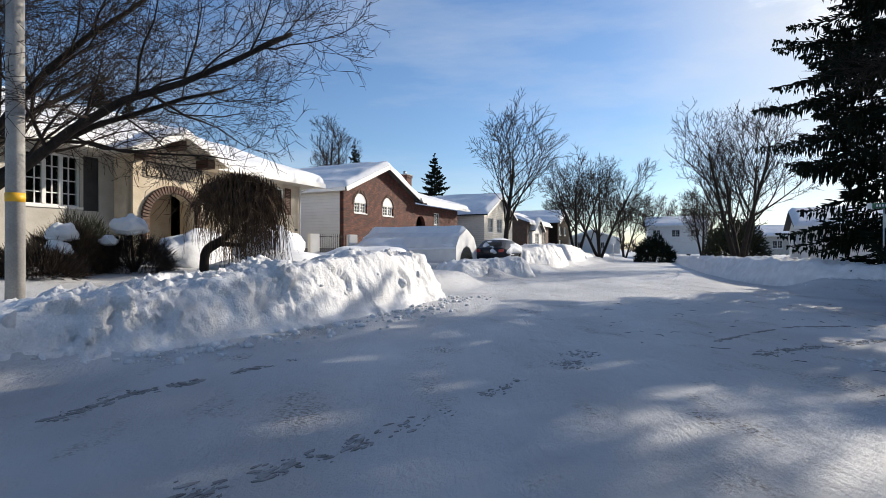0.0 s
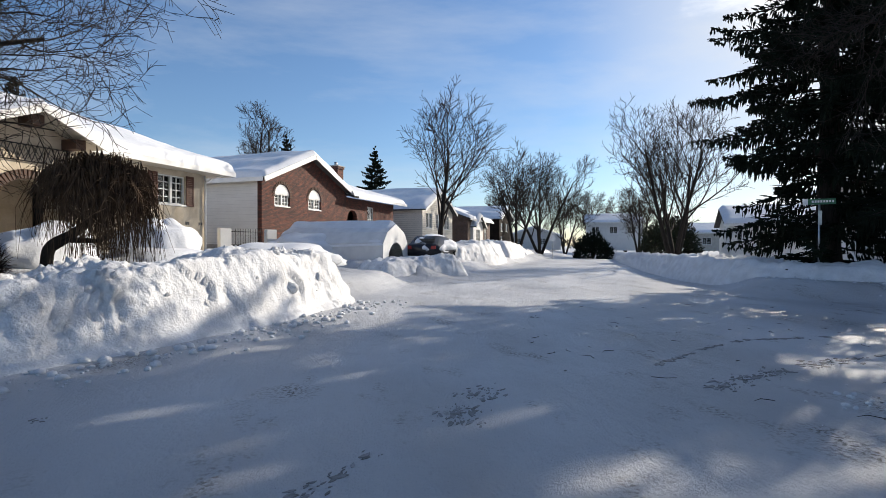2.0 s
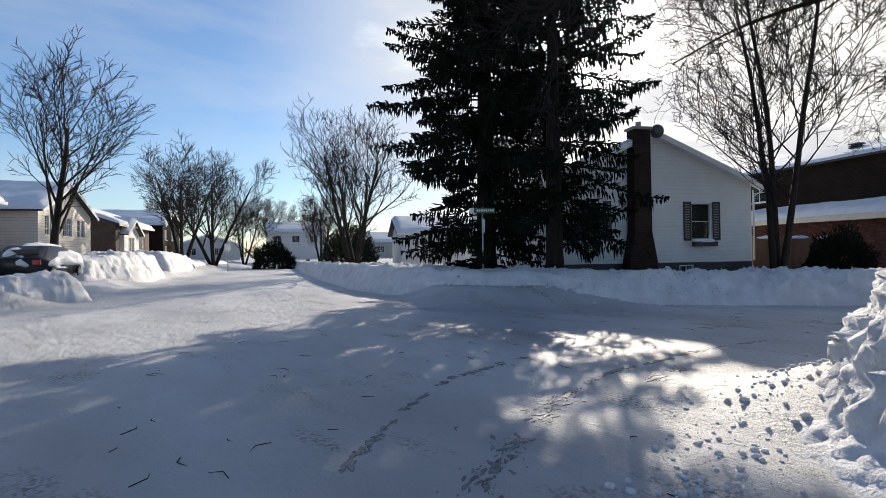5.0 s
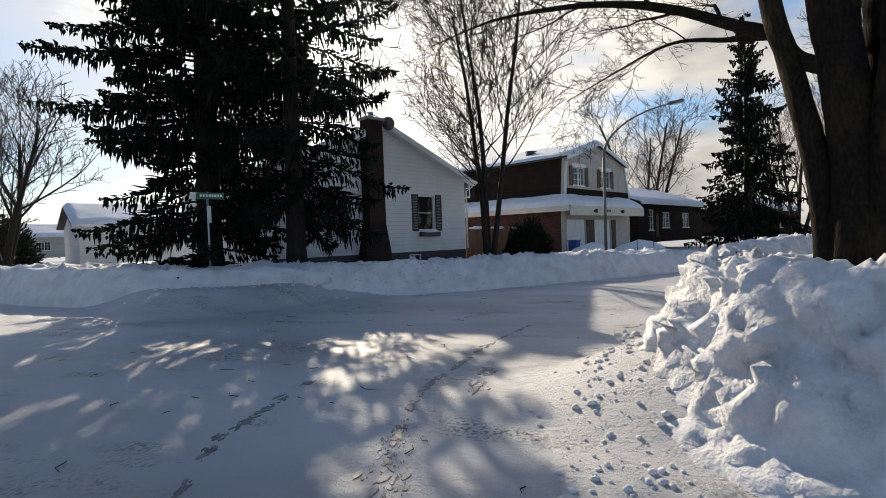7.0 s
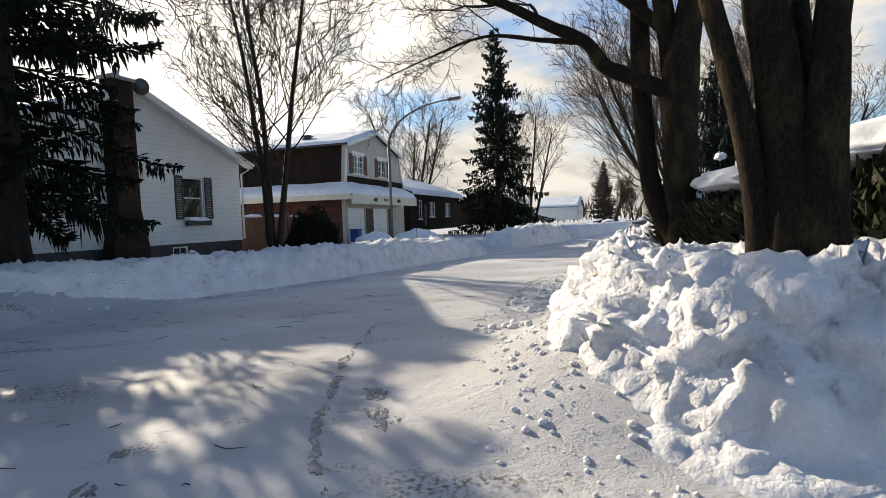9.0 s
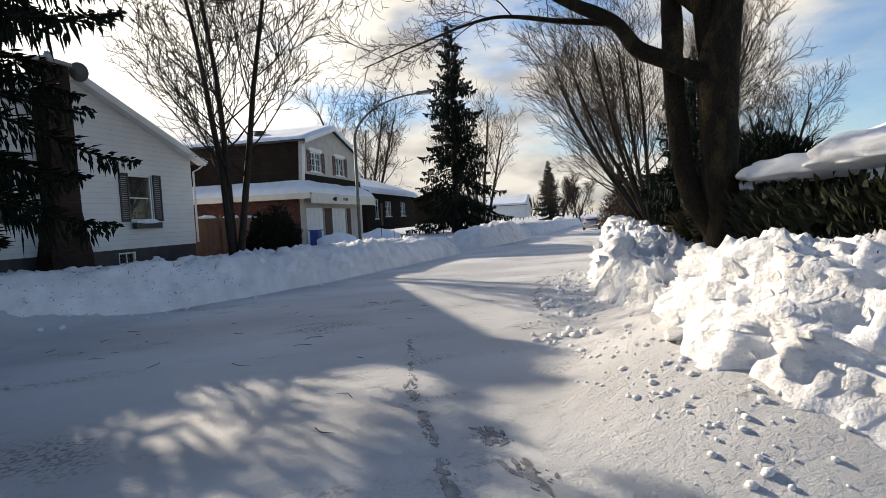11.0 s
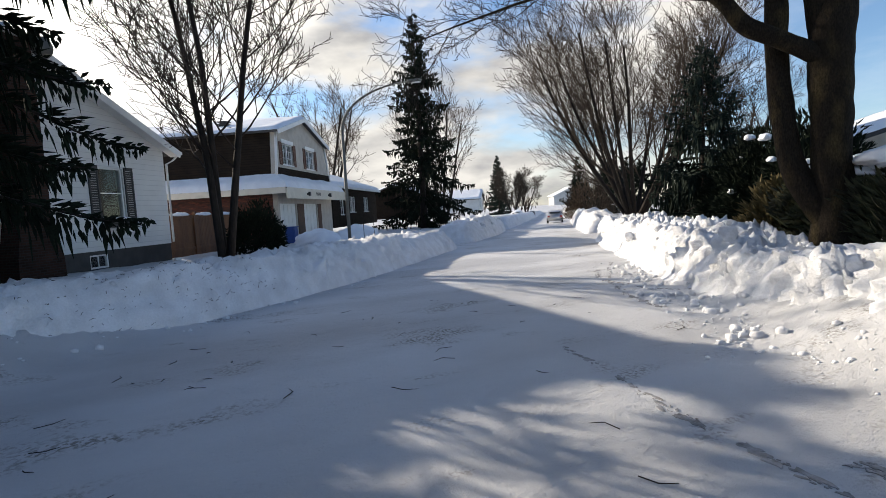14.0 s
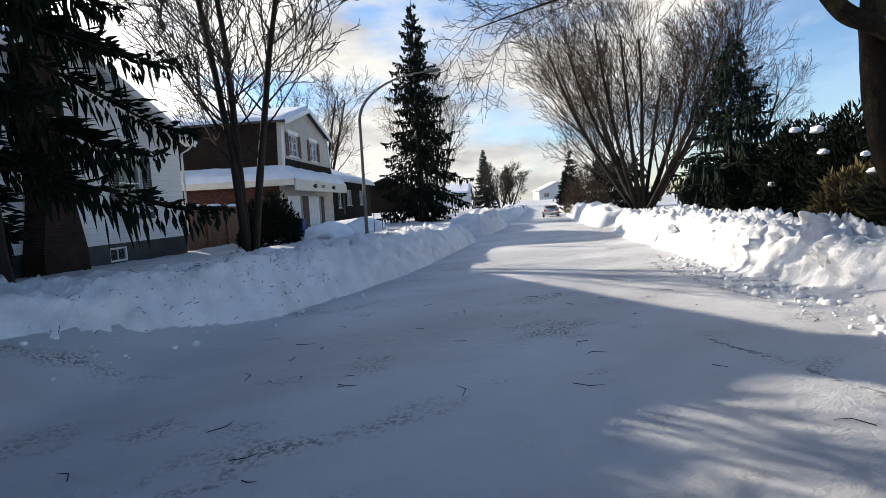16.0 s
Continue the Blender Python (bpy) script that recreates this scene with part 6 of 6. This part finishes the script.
rods("downpipe", WHITE, hh_, [([(0.55, -0.3, 4.5), (0.3, -0.2, 4.25), (0.08, -0.06, 4.1), (0.08, -0.06, 0.9)], 0.045)])
vent(hh_, -0.9, 6.0, 5.3)
stack = panel("chimney", [(CX - 0.78, -0.6), (CX + 0.78, -0.6), (CX + 0.72, 0.9), (CX + 0.45, 2.3), (CX + 0.42, 7.1), (CX - 0.42, 7.1), (CX - 0.45, 2.3), (CX - 0.72, 0.9)], [], 0.62, BRICK_SOOT, hh_,
              "dark brick chimney flaring towards its foot", y=-0.64)
boxes("cap", CONCRETE, stack, (CX - 0.5, CX + 0.5, -0.72, 0.06, 7.104, 7.22))
rods("flue", STEEL, stack, [([(CX, -0.33, 7.22), (CX, -0.33, 7.5)], 0.13)])
dish = rods("bracket", STEEL, stack, [([(CX + 0.42, -0.4, 6.75), (CX + 0.75, -0.5, 6.8), (CX + 0.8, -0.5, 7.0)], 0.025)], 6)
rods("satellite_dish", LAMP_STEEL, dish, [([(CX + 0.8, -0.52, 7.05), (CX + 0.79, -0.58, 7.04), (CX + 0.77, -0.66, 7.02)], [0.06, 0.22, 0.32])], 18)
roof_snow(HM, hq, 0.14, 18.0, "thin snow on the white house's roof", [(1, 0, 0, 1), (1, 1, 0, 0)])
snow_cap("pad of snow in a window box", *(HM @ Vector((-2.86, -0.21, 1.85))), (0.6, 0.16, 0.14), 33, 90 - 119)
plain_house(31.0, 44.0, 119, "low white house half hidden by the spruces", 8, 8, 3.4, 5.0, SIDING, gable=False, wins=[(2.0, 3.2, 1.4, 2.7), (5.0, 6.2, 1.4, 2.7)], seed=19)

# the gambrel house with two garage doors
GM = facing(39.3, 9.2, 116.5)
gh = thing("house", GM, "gambrel-fronted house with two garage doors", "house", "houses")
panel("garage_wall", rect(0, 10.2, -0.7, 3.7), [rect(0.25, 2.85, -0.2, 2.5), rect(4.2, 6.8, -0.2, 2.5)], 0.3, STUCCO_GREY, gh)
panel("gable_wall", [(0, 3.7), (10.2, 3.7), (9.2, 6.9), (4.6, 8.2), (0.35, 6.95)], [rect(1.2, 2.9, 4.95, 6.25), rect(5.2, 6.9, 4.95, 6.25)], 0.3, STUCCO_GREY, gh, y=0.004)
for a in (1.2, 5.2):
    w = window(gh, a, a + 1.7, 4.95, 6.25, 2, 3, y=0.04, sashes=2, shutters=SHUTTER)
    boxes("head_board", WHITE, w, (a - 0.1, a + 1.8, -0.05, -0.002, 6.25, 6.5))
for a in (0.25, 4.2):
    d = boxes("garage_door", WHITE, gh, (a, a + 2.6, 0.1, 0.16, -0.2, 2.5))
    for r in range(4):
        boxes("door_panel", WHITE, d, *[(a + 0.1 + c * 0.62, a + 0.64 + c * 0.62, 0.075, 0.1, -0.1 + r * 0.66, 0.45 + r * 0.66) for c in range(4)])
boxes_each("garage_pier", TIMBER, gh, (2.95, 4.1, -0.04, -0.004, -0.4, 2.5), (6.9, 7.6, -0.04, -0.004, -0.4, 2.5))
boxes_each("fascia_board", CREAM, gh, (-0.9, 10.7, -1.02, -0.94, 2.75, 3.4))
bars3 = [(4.0 + i * 0.22, 4.14 + i * 0.22, -1.035, -1.022, 3.0, 3.2) for i in range(4)]
boxes("number_bars", BLACK, gh, *bars3)
for lx in (2.4, 6.6):
    boxes_each("wall_lamp", BLACK, gh, (lx - 0.18, lx + 0.18, -1.14, -1.022, 3.0, 3.12), (lx - 0.1, lx + 0.1, -1.2, -1.08, 2.94, 3.2))
boxes("dark_band", SIDING_BROWN, gh, (0.1, 10.0, -0.06, -0.004, 4.05, 4.7))
slab("pent_roof", [(-0.95, -1.0, 3.4), (10.75, -1.0, 3.4), (10.3, 0.0, 4.0), (0.0, 0.0, 4.0)], 0.1, SHINGLE, gh)
slab("pent_roof", [(-0.95, 12, 3.4), (-0.95, -1.0, 3.4), (0.0, 0.0, 4.0), (0.0, 12, 4.0)], 0.1, SHINGLE, gh)
boxes_each("fascia_board", CREAM, gh, (-0.97, -0.9, -0.94, 12, 3.05, 3.4))
slab("mansard_side", [(-0.02, 0.3, 3.7), (-0.02, 12, 3.7), (0.33, 12, 6.95), (0.33, 0.3, 6.95)], 0.2, SIDING_BROWN, gh)
slab("mansard_side", [(10.22, 0.3, 3.7), (10.22, 12, 3.7), (9.22, 12, 6.9), (9.22, 0.3, 6.9)], 0.2, SIDING_BROWN, gh)
window(gh, 8.0, 9.2, 4.7, 6.1, 2, 2, y=0.0, turn=side(-0.12, 12) @ Matrix.Rotation(math.pi, 4, "Z") @ Matrix.Translation((-5.5, -0.35, 0)))
panel("side_wall", rect(0, 12, -0.7, 3.7), [], 0.3, BRICK, gh, turn=side(0.3, 0.3))
panel("side_wall", rect(0, 12, -0.7, 3.7), [], 0.3, BRICK, gh, turn=side(10.2, 0.3))
panel("back_wall", [(0, -0.7), (10.2, -0.7), (10.2, 3.7), (9.2, 6.9), (4.6, 8.2), (0.35, 6.95), (0, 3.7)], [], 0.3, SIDING_BROWN, gh, y=12)
boxes("room_shade_board", ROOM_SHADE, gh, (0.5, 9.0, 3.0, 3.1, 3.8, 6.8))
gq = [[(-0.05, -0.35, 6.88), (-0.05, 12.4, 6.88), (4.6, 12.4, 8.3), (4.6, -0.35, 8.3)], [(9.55, 12.4, 6.88), (9.55, -0.35, 6.88), (4.6, -0.35, 8.3), (4.6, 12.4, 8.3)]]
for q in gq:
    slab("roof_plane", q, 0.14, SHINGLE, gh)
slab("bargeboard", [(-0.05, -0.4, 6.88), (-0.05, -0.35, 6.88), (4.6, -0.35, 8.3), (4.6, -0.4, 8.3)], 0.26, WHITE, gh)
slab("bargeboard", [(9.55, -0.4, 6.88), (9.55, -0.35, 6.88), (4.6, -0.35, 8.3), (4.6, -0.4, 8.3)], 0.26, WHITE, gh)
rods("corner_board", WHITE, gh, [([(0.02, -0.05, 3.95), (0.36, -0.05, 6.9)], 0.09)], 4)
rods("corner_board", WHITE, gh, [([(10.15, -0.05, 3.95), (9.2, -0.05, 6.9)], 0.09)], 4)
vent(gh, 2.0, 4.0, 7.45)
roof_snow(GM, gq, 0.2, 20.0, "snow on the gambrel house's roof", [(1, 0, 0, 1), (1, 1, 0, 0)])
roof_snow(GM, [[(-0.95, -1.0, 3.4), (10.75, -1.0, 3.4), (10.3, 0.0, 4.0), (0.0, 0.0, 4.0)], [(-0.95, 12, 3.4), (-0.95, -1.0, 3.4), (0.0, 0.0, 4.0), (0.0, 12, 4.0)]], 0.28, 21.0,
          "snow on the pent roof above the garage", [(1, 1, 0, 0), (1, 0, 0, 0)])

# ---- street furniture ----
lamp = thing("street_lamp", pose(31.3, 6.5, ground_z(31.3, 6.5) - 0.1), "tall steel street lamp with a curved arm", "street lamp")
hx, hy = -0.9, -3.7
curve = [(0, 0, 0.0), (0, 0, 5.4)] + [(hx * (1 - math.cos(a)), hy * (1 - math.cos(a)), 5.4 + 2.25 * math.sin(a)) for a in [radians(d) for d in range(8, 86, 8)]]
V, F = [], []
for a, b, r0, r1 in [(curve[i], curve[i + 1], 0.08 - 0.004 * i, 0.076 - 0.004 * i) for i in range(len(curve) - 1)]:
    tube(V, F, [Vector(a), Vector(b)], [max(r0, 0.036), max(r1, 0.036)], 10)
piece("pole", V, F, LAMP_STEEL, lamp, "", True)
head = boxes("lamp_head", LAMP_STEEL, lamp, (-0.14, 0.14, -0.75, 0.0, -0.07, 0.07), bevel=0.05)
head.matrix_basis = Matrix.Translation(curve[-1]) @ Matrix.Rotation(math.atan2(hx, -hy), 4, "Z") @ Matrix.Rotation(radians(-6), 4, "X")
lens = boxes("lens", SIGN_WHITE, head, (-0.1, 0.1, -0.68, -0.2, -0.1, -0.07), bevel=0.01)
boxes("base_plate", STEEL, lamp, (-0.2, 0.2, -0.2, 0.2, 0.02, 0.06))

sign = thing("street_sign", pose(14.7, 16.9, ground_z(14.7, 16.9) - 0.1, 0, 0, -38), "green street name sign on a steel post", "street sign")
rods("post", STEEL, sign, [([(0, 0, 0), (0, 0, 2.75)], 0.03)])
blade = boxes("blade", SIGN_GREEN, sign, (-0.3, 0.42, -0.04, -0.02, 2.55, 2.73))
boxes("badge", SIGN_WHITE, blade, (-0.44, -0.3, -0.045, -0.02, 2.55, 2.73))
boxes("lettering", SIGN_WHITE, blade, *[(-0.2 + i * 0.075, -0.15 + i * 0.075, -0.046, -0.041, 2.61, 2.68) for i in range(8)])
boxes("small_plate", STEEL, sign, (-0.03, 0.07, -0.05, -0.03, 1.9, 2.35))

pole = thing("utility_pole", pose(-6.75, 8.0, ground_z(-6.75, 8.0) - 0.3), "grey weathered utility pole with a yellow tag", "utility pole")
rods("shaft", CONCRETE, pole, [([(0, 0, 0), (0, 0, 4.5), (0, 0, 9.5)], [0.13, 0.12, 0.1])], 16)
rods("tag", TAPE_YELLOW, pole, [([(0, 0, 1.88), (0, 0, 2.02)], [0.131, 0.131])], 16)

far_sign = thing("parking_sign", pose(19.3, 57.5, ground_z(19.3, 57.5) - 0.1, 0, 0, -20), "small white traffic sign on a post", "traffic sign")
rods("post", STEEL, far_sign, [([(0, 0, 0), (0, 0, 3.0)], 0.04)])
boxes("plate", SIGN_WHITE, far_sign, (-0.3, 0.3, -0.06, -0.04, 2.2, 2.9))

# fabric car shelter beside the brick house
shelter = thing("car_shelter", facing(1.3, 28.3, 23.5, 0.35), "white fabric car shelter half buried in snow", "car shelter")
prof = [(-1.65, 0.0), (-1.6, 1.2), (-1.15, 1.75), (0, 2.2), (1.15, 1.75), (1.6, 1.2), (1.65, 0.0)]
for yy in (0.0, 2.0, 4.0, 6.0):
    rods("hoop", STEEL, shelter, [([(a * 0.98, yy, b * 0.985) for a, b in prof], 0.025)], 6)
V = [(a, yy, b + 0.02) for yy in (0.0, 1.0, 2.0, 3.0, 4.0, 5.0, 6.0) for a, b in prof] + [(a * 0.99, yy, b + 0.0) for yy in (0.0, 1.0, 2.0, 3.0, 4.0, 5.0, 6.0) for a, b in prof]
F = []
for layer in (0, 49):
    for j in range(6):
        for i in range(6):
            F.append((layer + j * 7 + i, layer + j * 7 + i + 1, layer + j * 7 + i + 8, layer + j * 7 + i + 7))
piece("canopy", V, F, TARP, shelter)
shelter_front = panel("front_panel", prof, [arch(-1.05, 1.05, 0.1, 1.25)], 0.02, TARP, shelter, y=-0.03)
boxes("clear_window", GLASS, shelter, (-1.05, 1.05, 0.0, 0.006, 0.1, 1.2)).visible_shadow = False
roof_snow(facing(1.3, 28.3, 23.5, 0.35), [[(-1.66, 0.0, 1.1), (-1.66, 6.2, 0.9), (0, 6.2, 2.2), (0, 0.0, 2.2)], [(1.66, 6.2, 0.9), (1.66, 0.0, 1.1), (0, 0.0, 2.2), (0, 6.2, 2.2)]], 0.2, 22.0,
          "snow lying on the car shelter", [(1, 1, 0, 1), (1, 1, 0, 1)])


def car(x, y, turn, label, paint, z=None, snow=0.0):
    """A parked car: body, cabin glass, four wheels, lights."""
    c = thing("car", pose(x, y, ground_z(x, y) if z is None else z, 0, 0, turn), label, "car", "parked cars")
    outl = [(-2.2, 0.28), (2.2, 0.28), (2.25, 0.65), (2.1, 0.9), (1.0, 0.98), (0.45, 1.42), (-1.2, 1.45), (-1.95, 1.0), (-2.25, 0.95)]
    bm = bmesh.new()
    for yy in (-0.85, 0.85):
        bm.faces.new([bm.verts.new((a, yy * (0.84 if b > 1.1 else 1.0), b)) for a, b in outl])
    bm.faces.ensure_lookup_table()
    va, vb = list(bm.faces[0].verts), list(bm.faces[1].verts)
    for i in range(len(va)):
        j = (i + 1) % len(va)
        bm.faces.new((va[i], va[j], vb[j], vb[i]))
    bmesh.ops.recalc_face_normals(bm, faces=bm.faces)
    bmesh.ops.bevel(bm, geom=list(bm.edges), offset=0.06, segments=2, affect="EDGES")
    body = part("body", bm, paint, c, "", True)
    boxes("rear_window", BLACK, body, (-1.72, -1.68, -0.6, 0.6, 1.08, 1.3))
    for wx in (-1.35, 1.35):
        for wy in (-0.84, 0.84):
            V, F = [], []
            tube(V, F, [Vector((wx, wy - 0.1, 0.32)), Vector((wx, wy + 0.1, 0.32))], [0.32, 0.32], 18)
            wh = piece("wheel", V, F, RUBBER, c)
            V, F = [], []
            tube(V, F, [Vector((wx, wy - 0.11, 0.32)), Vector((wx, wy + 0.11, 0.32))], [0.2, 0.2], 14)
            piece("rim", V, F, STEEL, wh)
    for wy in (-0.7, 0.7):
        boxes("tail_light", LAMP_RED, c, (-2.28, -2.2, wy - 0.13, wy + 0.13, 0.72, 0.9))
        boxes("headlight", SIGN_WHITE, c, (2.18, 2.27, wy - 0.13, wy + 0.13, 0.64, 0.78))
    return c


car(3.6, 31.6, 66.5, "dark car buried under a dome of snow", CAR_DARK)
snow_cap("dome of snow burying a parked car", 3.6, 31.6, ground_z(3.6, 31.6) + 0.72, (2.2, 1.0, 0.85), 41, 66.5)
car(58.9, -23.1, -33.5, "silver car parked on the packed snow", CAR_SILVER)
car(100.0, -44.3, -33.5, "dark car parked beside the straight street", CAR_DARK)
car(80.0, -29.8, -33.5, "white snow-covered vehicle beside the street", SIGN_WHITE)
snow_cap("snow lying on a parked vehicle", 80.0, -29.8, ground_z(80, -29.8) + 1.2, (1.9, 0.9, 0.5), 43, -33.5)

bin_ = thing("wheeled_bin", facing(39.0, 8.9, 116.5, ground_z(39.0, 8.9)), "blue plastic wheeled recycling bin", "bin")
bm = bmesh.new()
box(bm, -0.3, 0.3, -0.65, -0.05, 0.1, 1.0, 0.04)
for v in bm.verts:
    if v.co.z < 0.5:
        v.co.x *= 0.85
part("body", bm, BIN_BLUE, bin_)
boxes("lid", BIN_BLUE, bin_, (-0.34, 0.34, -0.7, 0.0, 1.002, 1.08), bevel=0.02)
rods("wheel", RUBBER, bin_, [([(-0.3, 0.0, 0.12), (-0.24, 0.0, 0.12)], 0.12)], 12)
rods("wheel", RUBBER, bin_, [([(0.24, 0.0, 0.12), (0.3, 0.0, 0.12)], 0.12)], 12)

fence = thing("fence", facing(31.6, 14.2, 112, -0.1), "stained wooden fence with snow-topped posts", "fence")
for i in range(46):
    boxes("board", FENCE_WOOD, fence, (i * 0.15, i * 0.15 + 0.14, 0.0, 0.025, 0.2, 2.05))
for i in range(4):
    boxes("post", FENCE_WOOD, fence, (i * 2.25 - 0.07, i * 2.25 + 0.07, -0.08, 0.0, 0.0, 2.25))
boxes("rail", FENCE_WOOD, fence, (0, 6.9, -0.05, 0.0, 1.95, 2.1), (0, 6.9, -0.05, 0.0, 0.5, 0.62))
FM = facing(31.6, 14.2, 112, -0.1)
for i in range(3):
    snow_cap("pad of snow on the fence", *(FM @ Vector((1.1 + i * 2.2, 0, 2.1))), (0.75, 0.12, 0.13), 50 + i, 90 - 112)

gate = thing("iron_gate", facing(-7.3, 28.6, 45, 1.15), "black iron gate between white posts", "gate")
for a in (0.0, 2.6):
    boxes("post", WHITE, gate, (a - 0.3, a + 0.3, -0.15, 0.15, 0, 1.15), bevel=0.02)
for i in range(13):
    rods("bar", IRON, gate, [([(0.45 + i * 0.14, 0, 0.1), (0.45 + i * 0.14, 0, 1.15)], 0.014)], 5)
rods("rail", IRON, gate, [([(0.35, 0, 0.3), (2.25, 0, 0.3)], 0.018), ([(0.35, 0, 1.0), (2.25, 0, 1.0)], 0.018)], 5)

# heaped snow in the yards
for i, (mx, my, sx, sy, sz, tn) in enumerate([(-8.2, 16.9, 1.5, 0.8, 1.15, 65), (-6.9, 20.3, 1.3, 1.0, 1.6, 30), (-5.2, 16.8, 2.6, 1.5, 0.7, 60), (-3.3, 22.5, 3.0, 2.0, 0.9, 60),
                                              (-2.6, 29.5, 3.4, 2.0, 1.15, 30), (36.2, 7.4, 1.8, 1.2, 0.8, 20), (40.5, 4.3, 2.4, 1.4, 0.9, -30)]):
    snow_cap("smooth heap of snow in a front yard", mx, my, ground_z(mx, my) - 0.05, (sx, sy, sz), 60.3 + i, tn)
for i, (mx, my) in enumerate([(36.5, 4.7), (38.6, 3.6), (46.0, -1.9)]):
    rods("driveway_marker", BARK, None, [([(mx, my, ground_z(mx, my)), (mx, my, ground_z(mx, my) + 1.25)], 0.02)], 5)
    tagged(bpy.context.scene.collection.objects[-1], "thin dark driveway marker stake in the snow", "stake", "marker stakes")


def bank_twigs(bank, label, count, low, high, seed, size=0.11):
    """Broken twigs and needles stuck in the face of a bank."""
    rng = random.Random(seed)
    vs = [v.co for v in bank.data.vertices if low[0] < v.co.x < high[0] and low[1] < v.co.y < high[1] and beside_road(np.array([v.co.x]), np.array([v.co.y]))[0] < 1.6 and v.co.z > 0.03]
    V, F = [], []
    for _ in range(count if vs else 0):
        p = rng.choice(vs) + Vector((0, 0, 0.004))
        d = Vector((rng.gauss(0, 1), rng.gauss(0, 1), rng.uniform(-0.2, 0.7))).normalized() * rng.uniform(0.015, size)
        tube(V, F, [p, p + d * 0.6 + Vector((0, 0, 0.01)), p + d], [0.004, 0.004, 0.002], 4)
    if V:
        tagged(piece("fallen_twigs", V, F, BARK), label, "twigs", "", "stuff")


bank_twigs(CORNER_BANK, "dark broken twigs stuck in the shaded snow bank", 260, (12.8, 9.0), (18.5, 17.0), 301)
bank_twigs(PILE, "dark specks of twig and grit on the corner pile", 50, (5, 2), (10, 7), 302, 0.025)
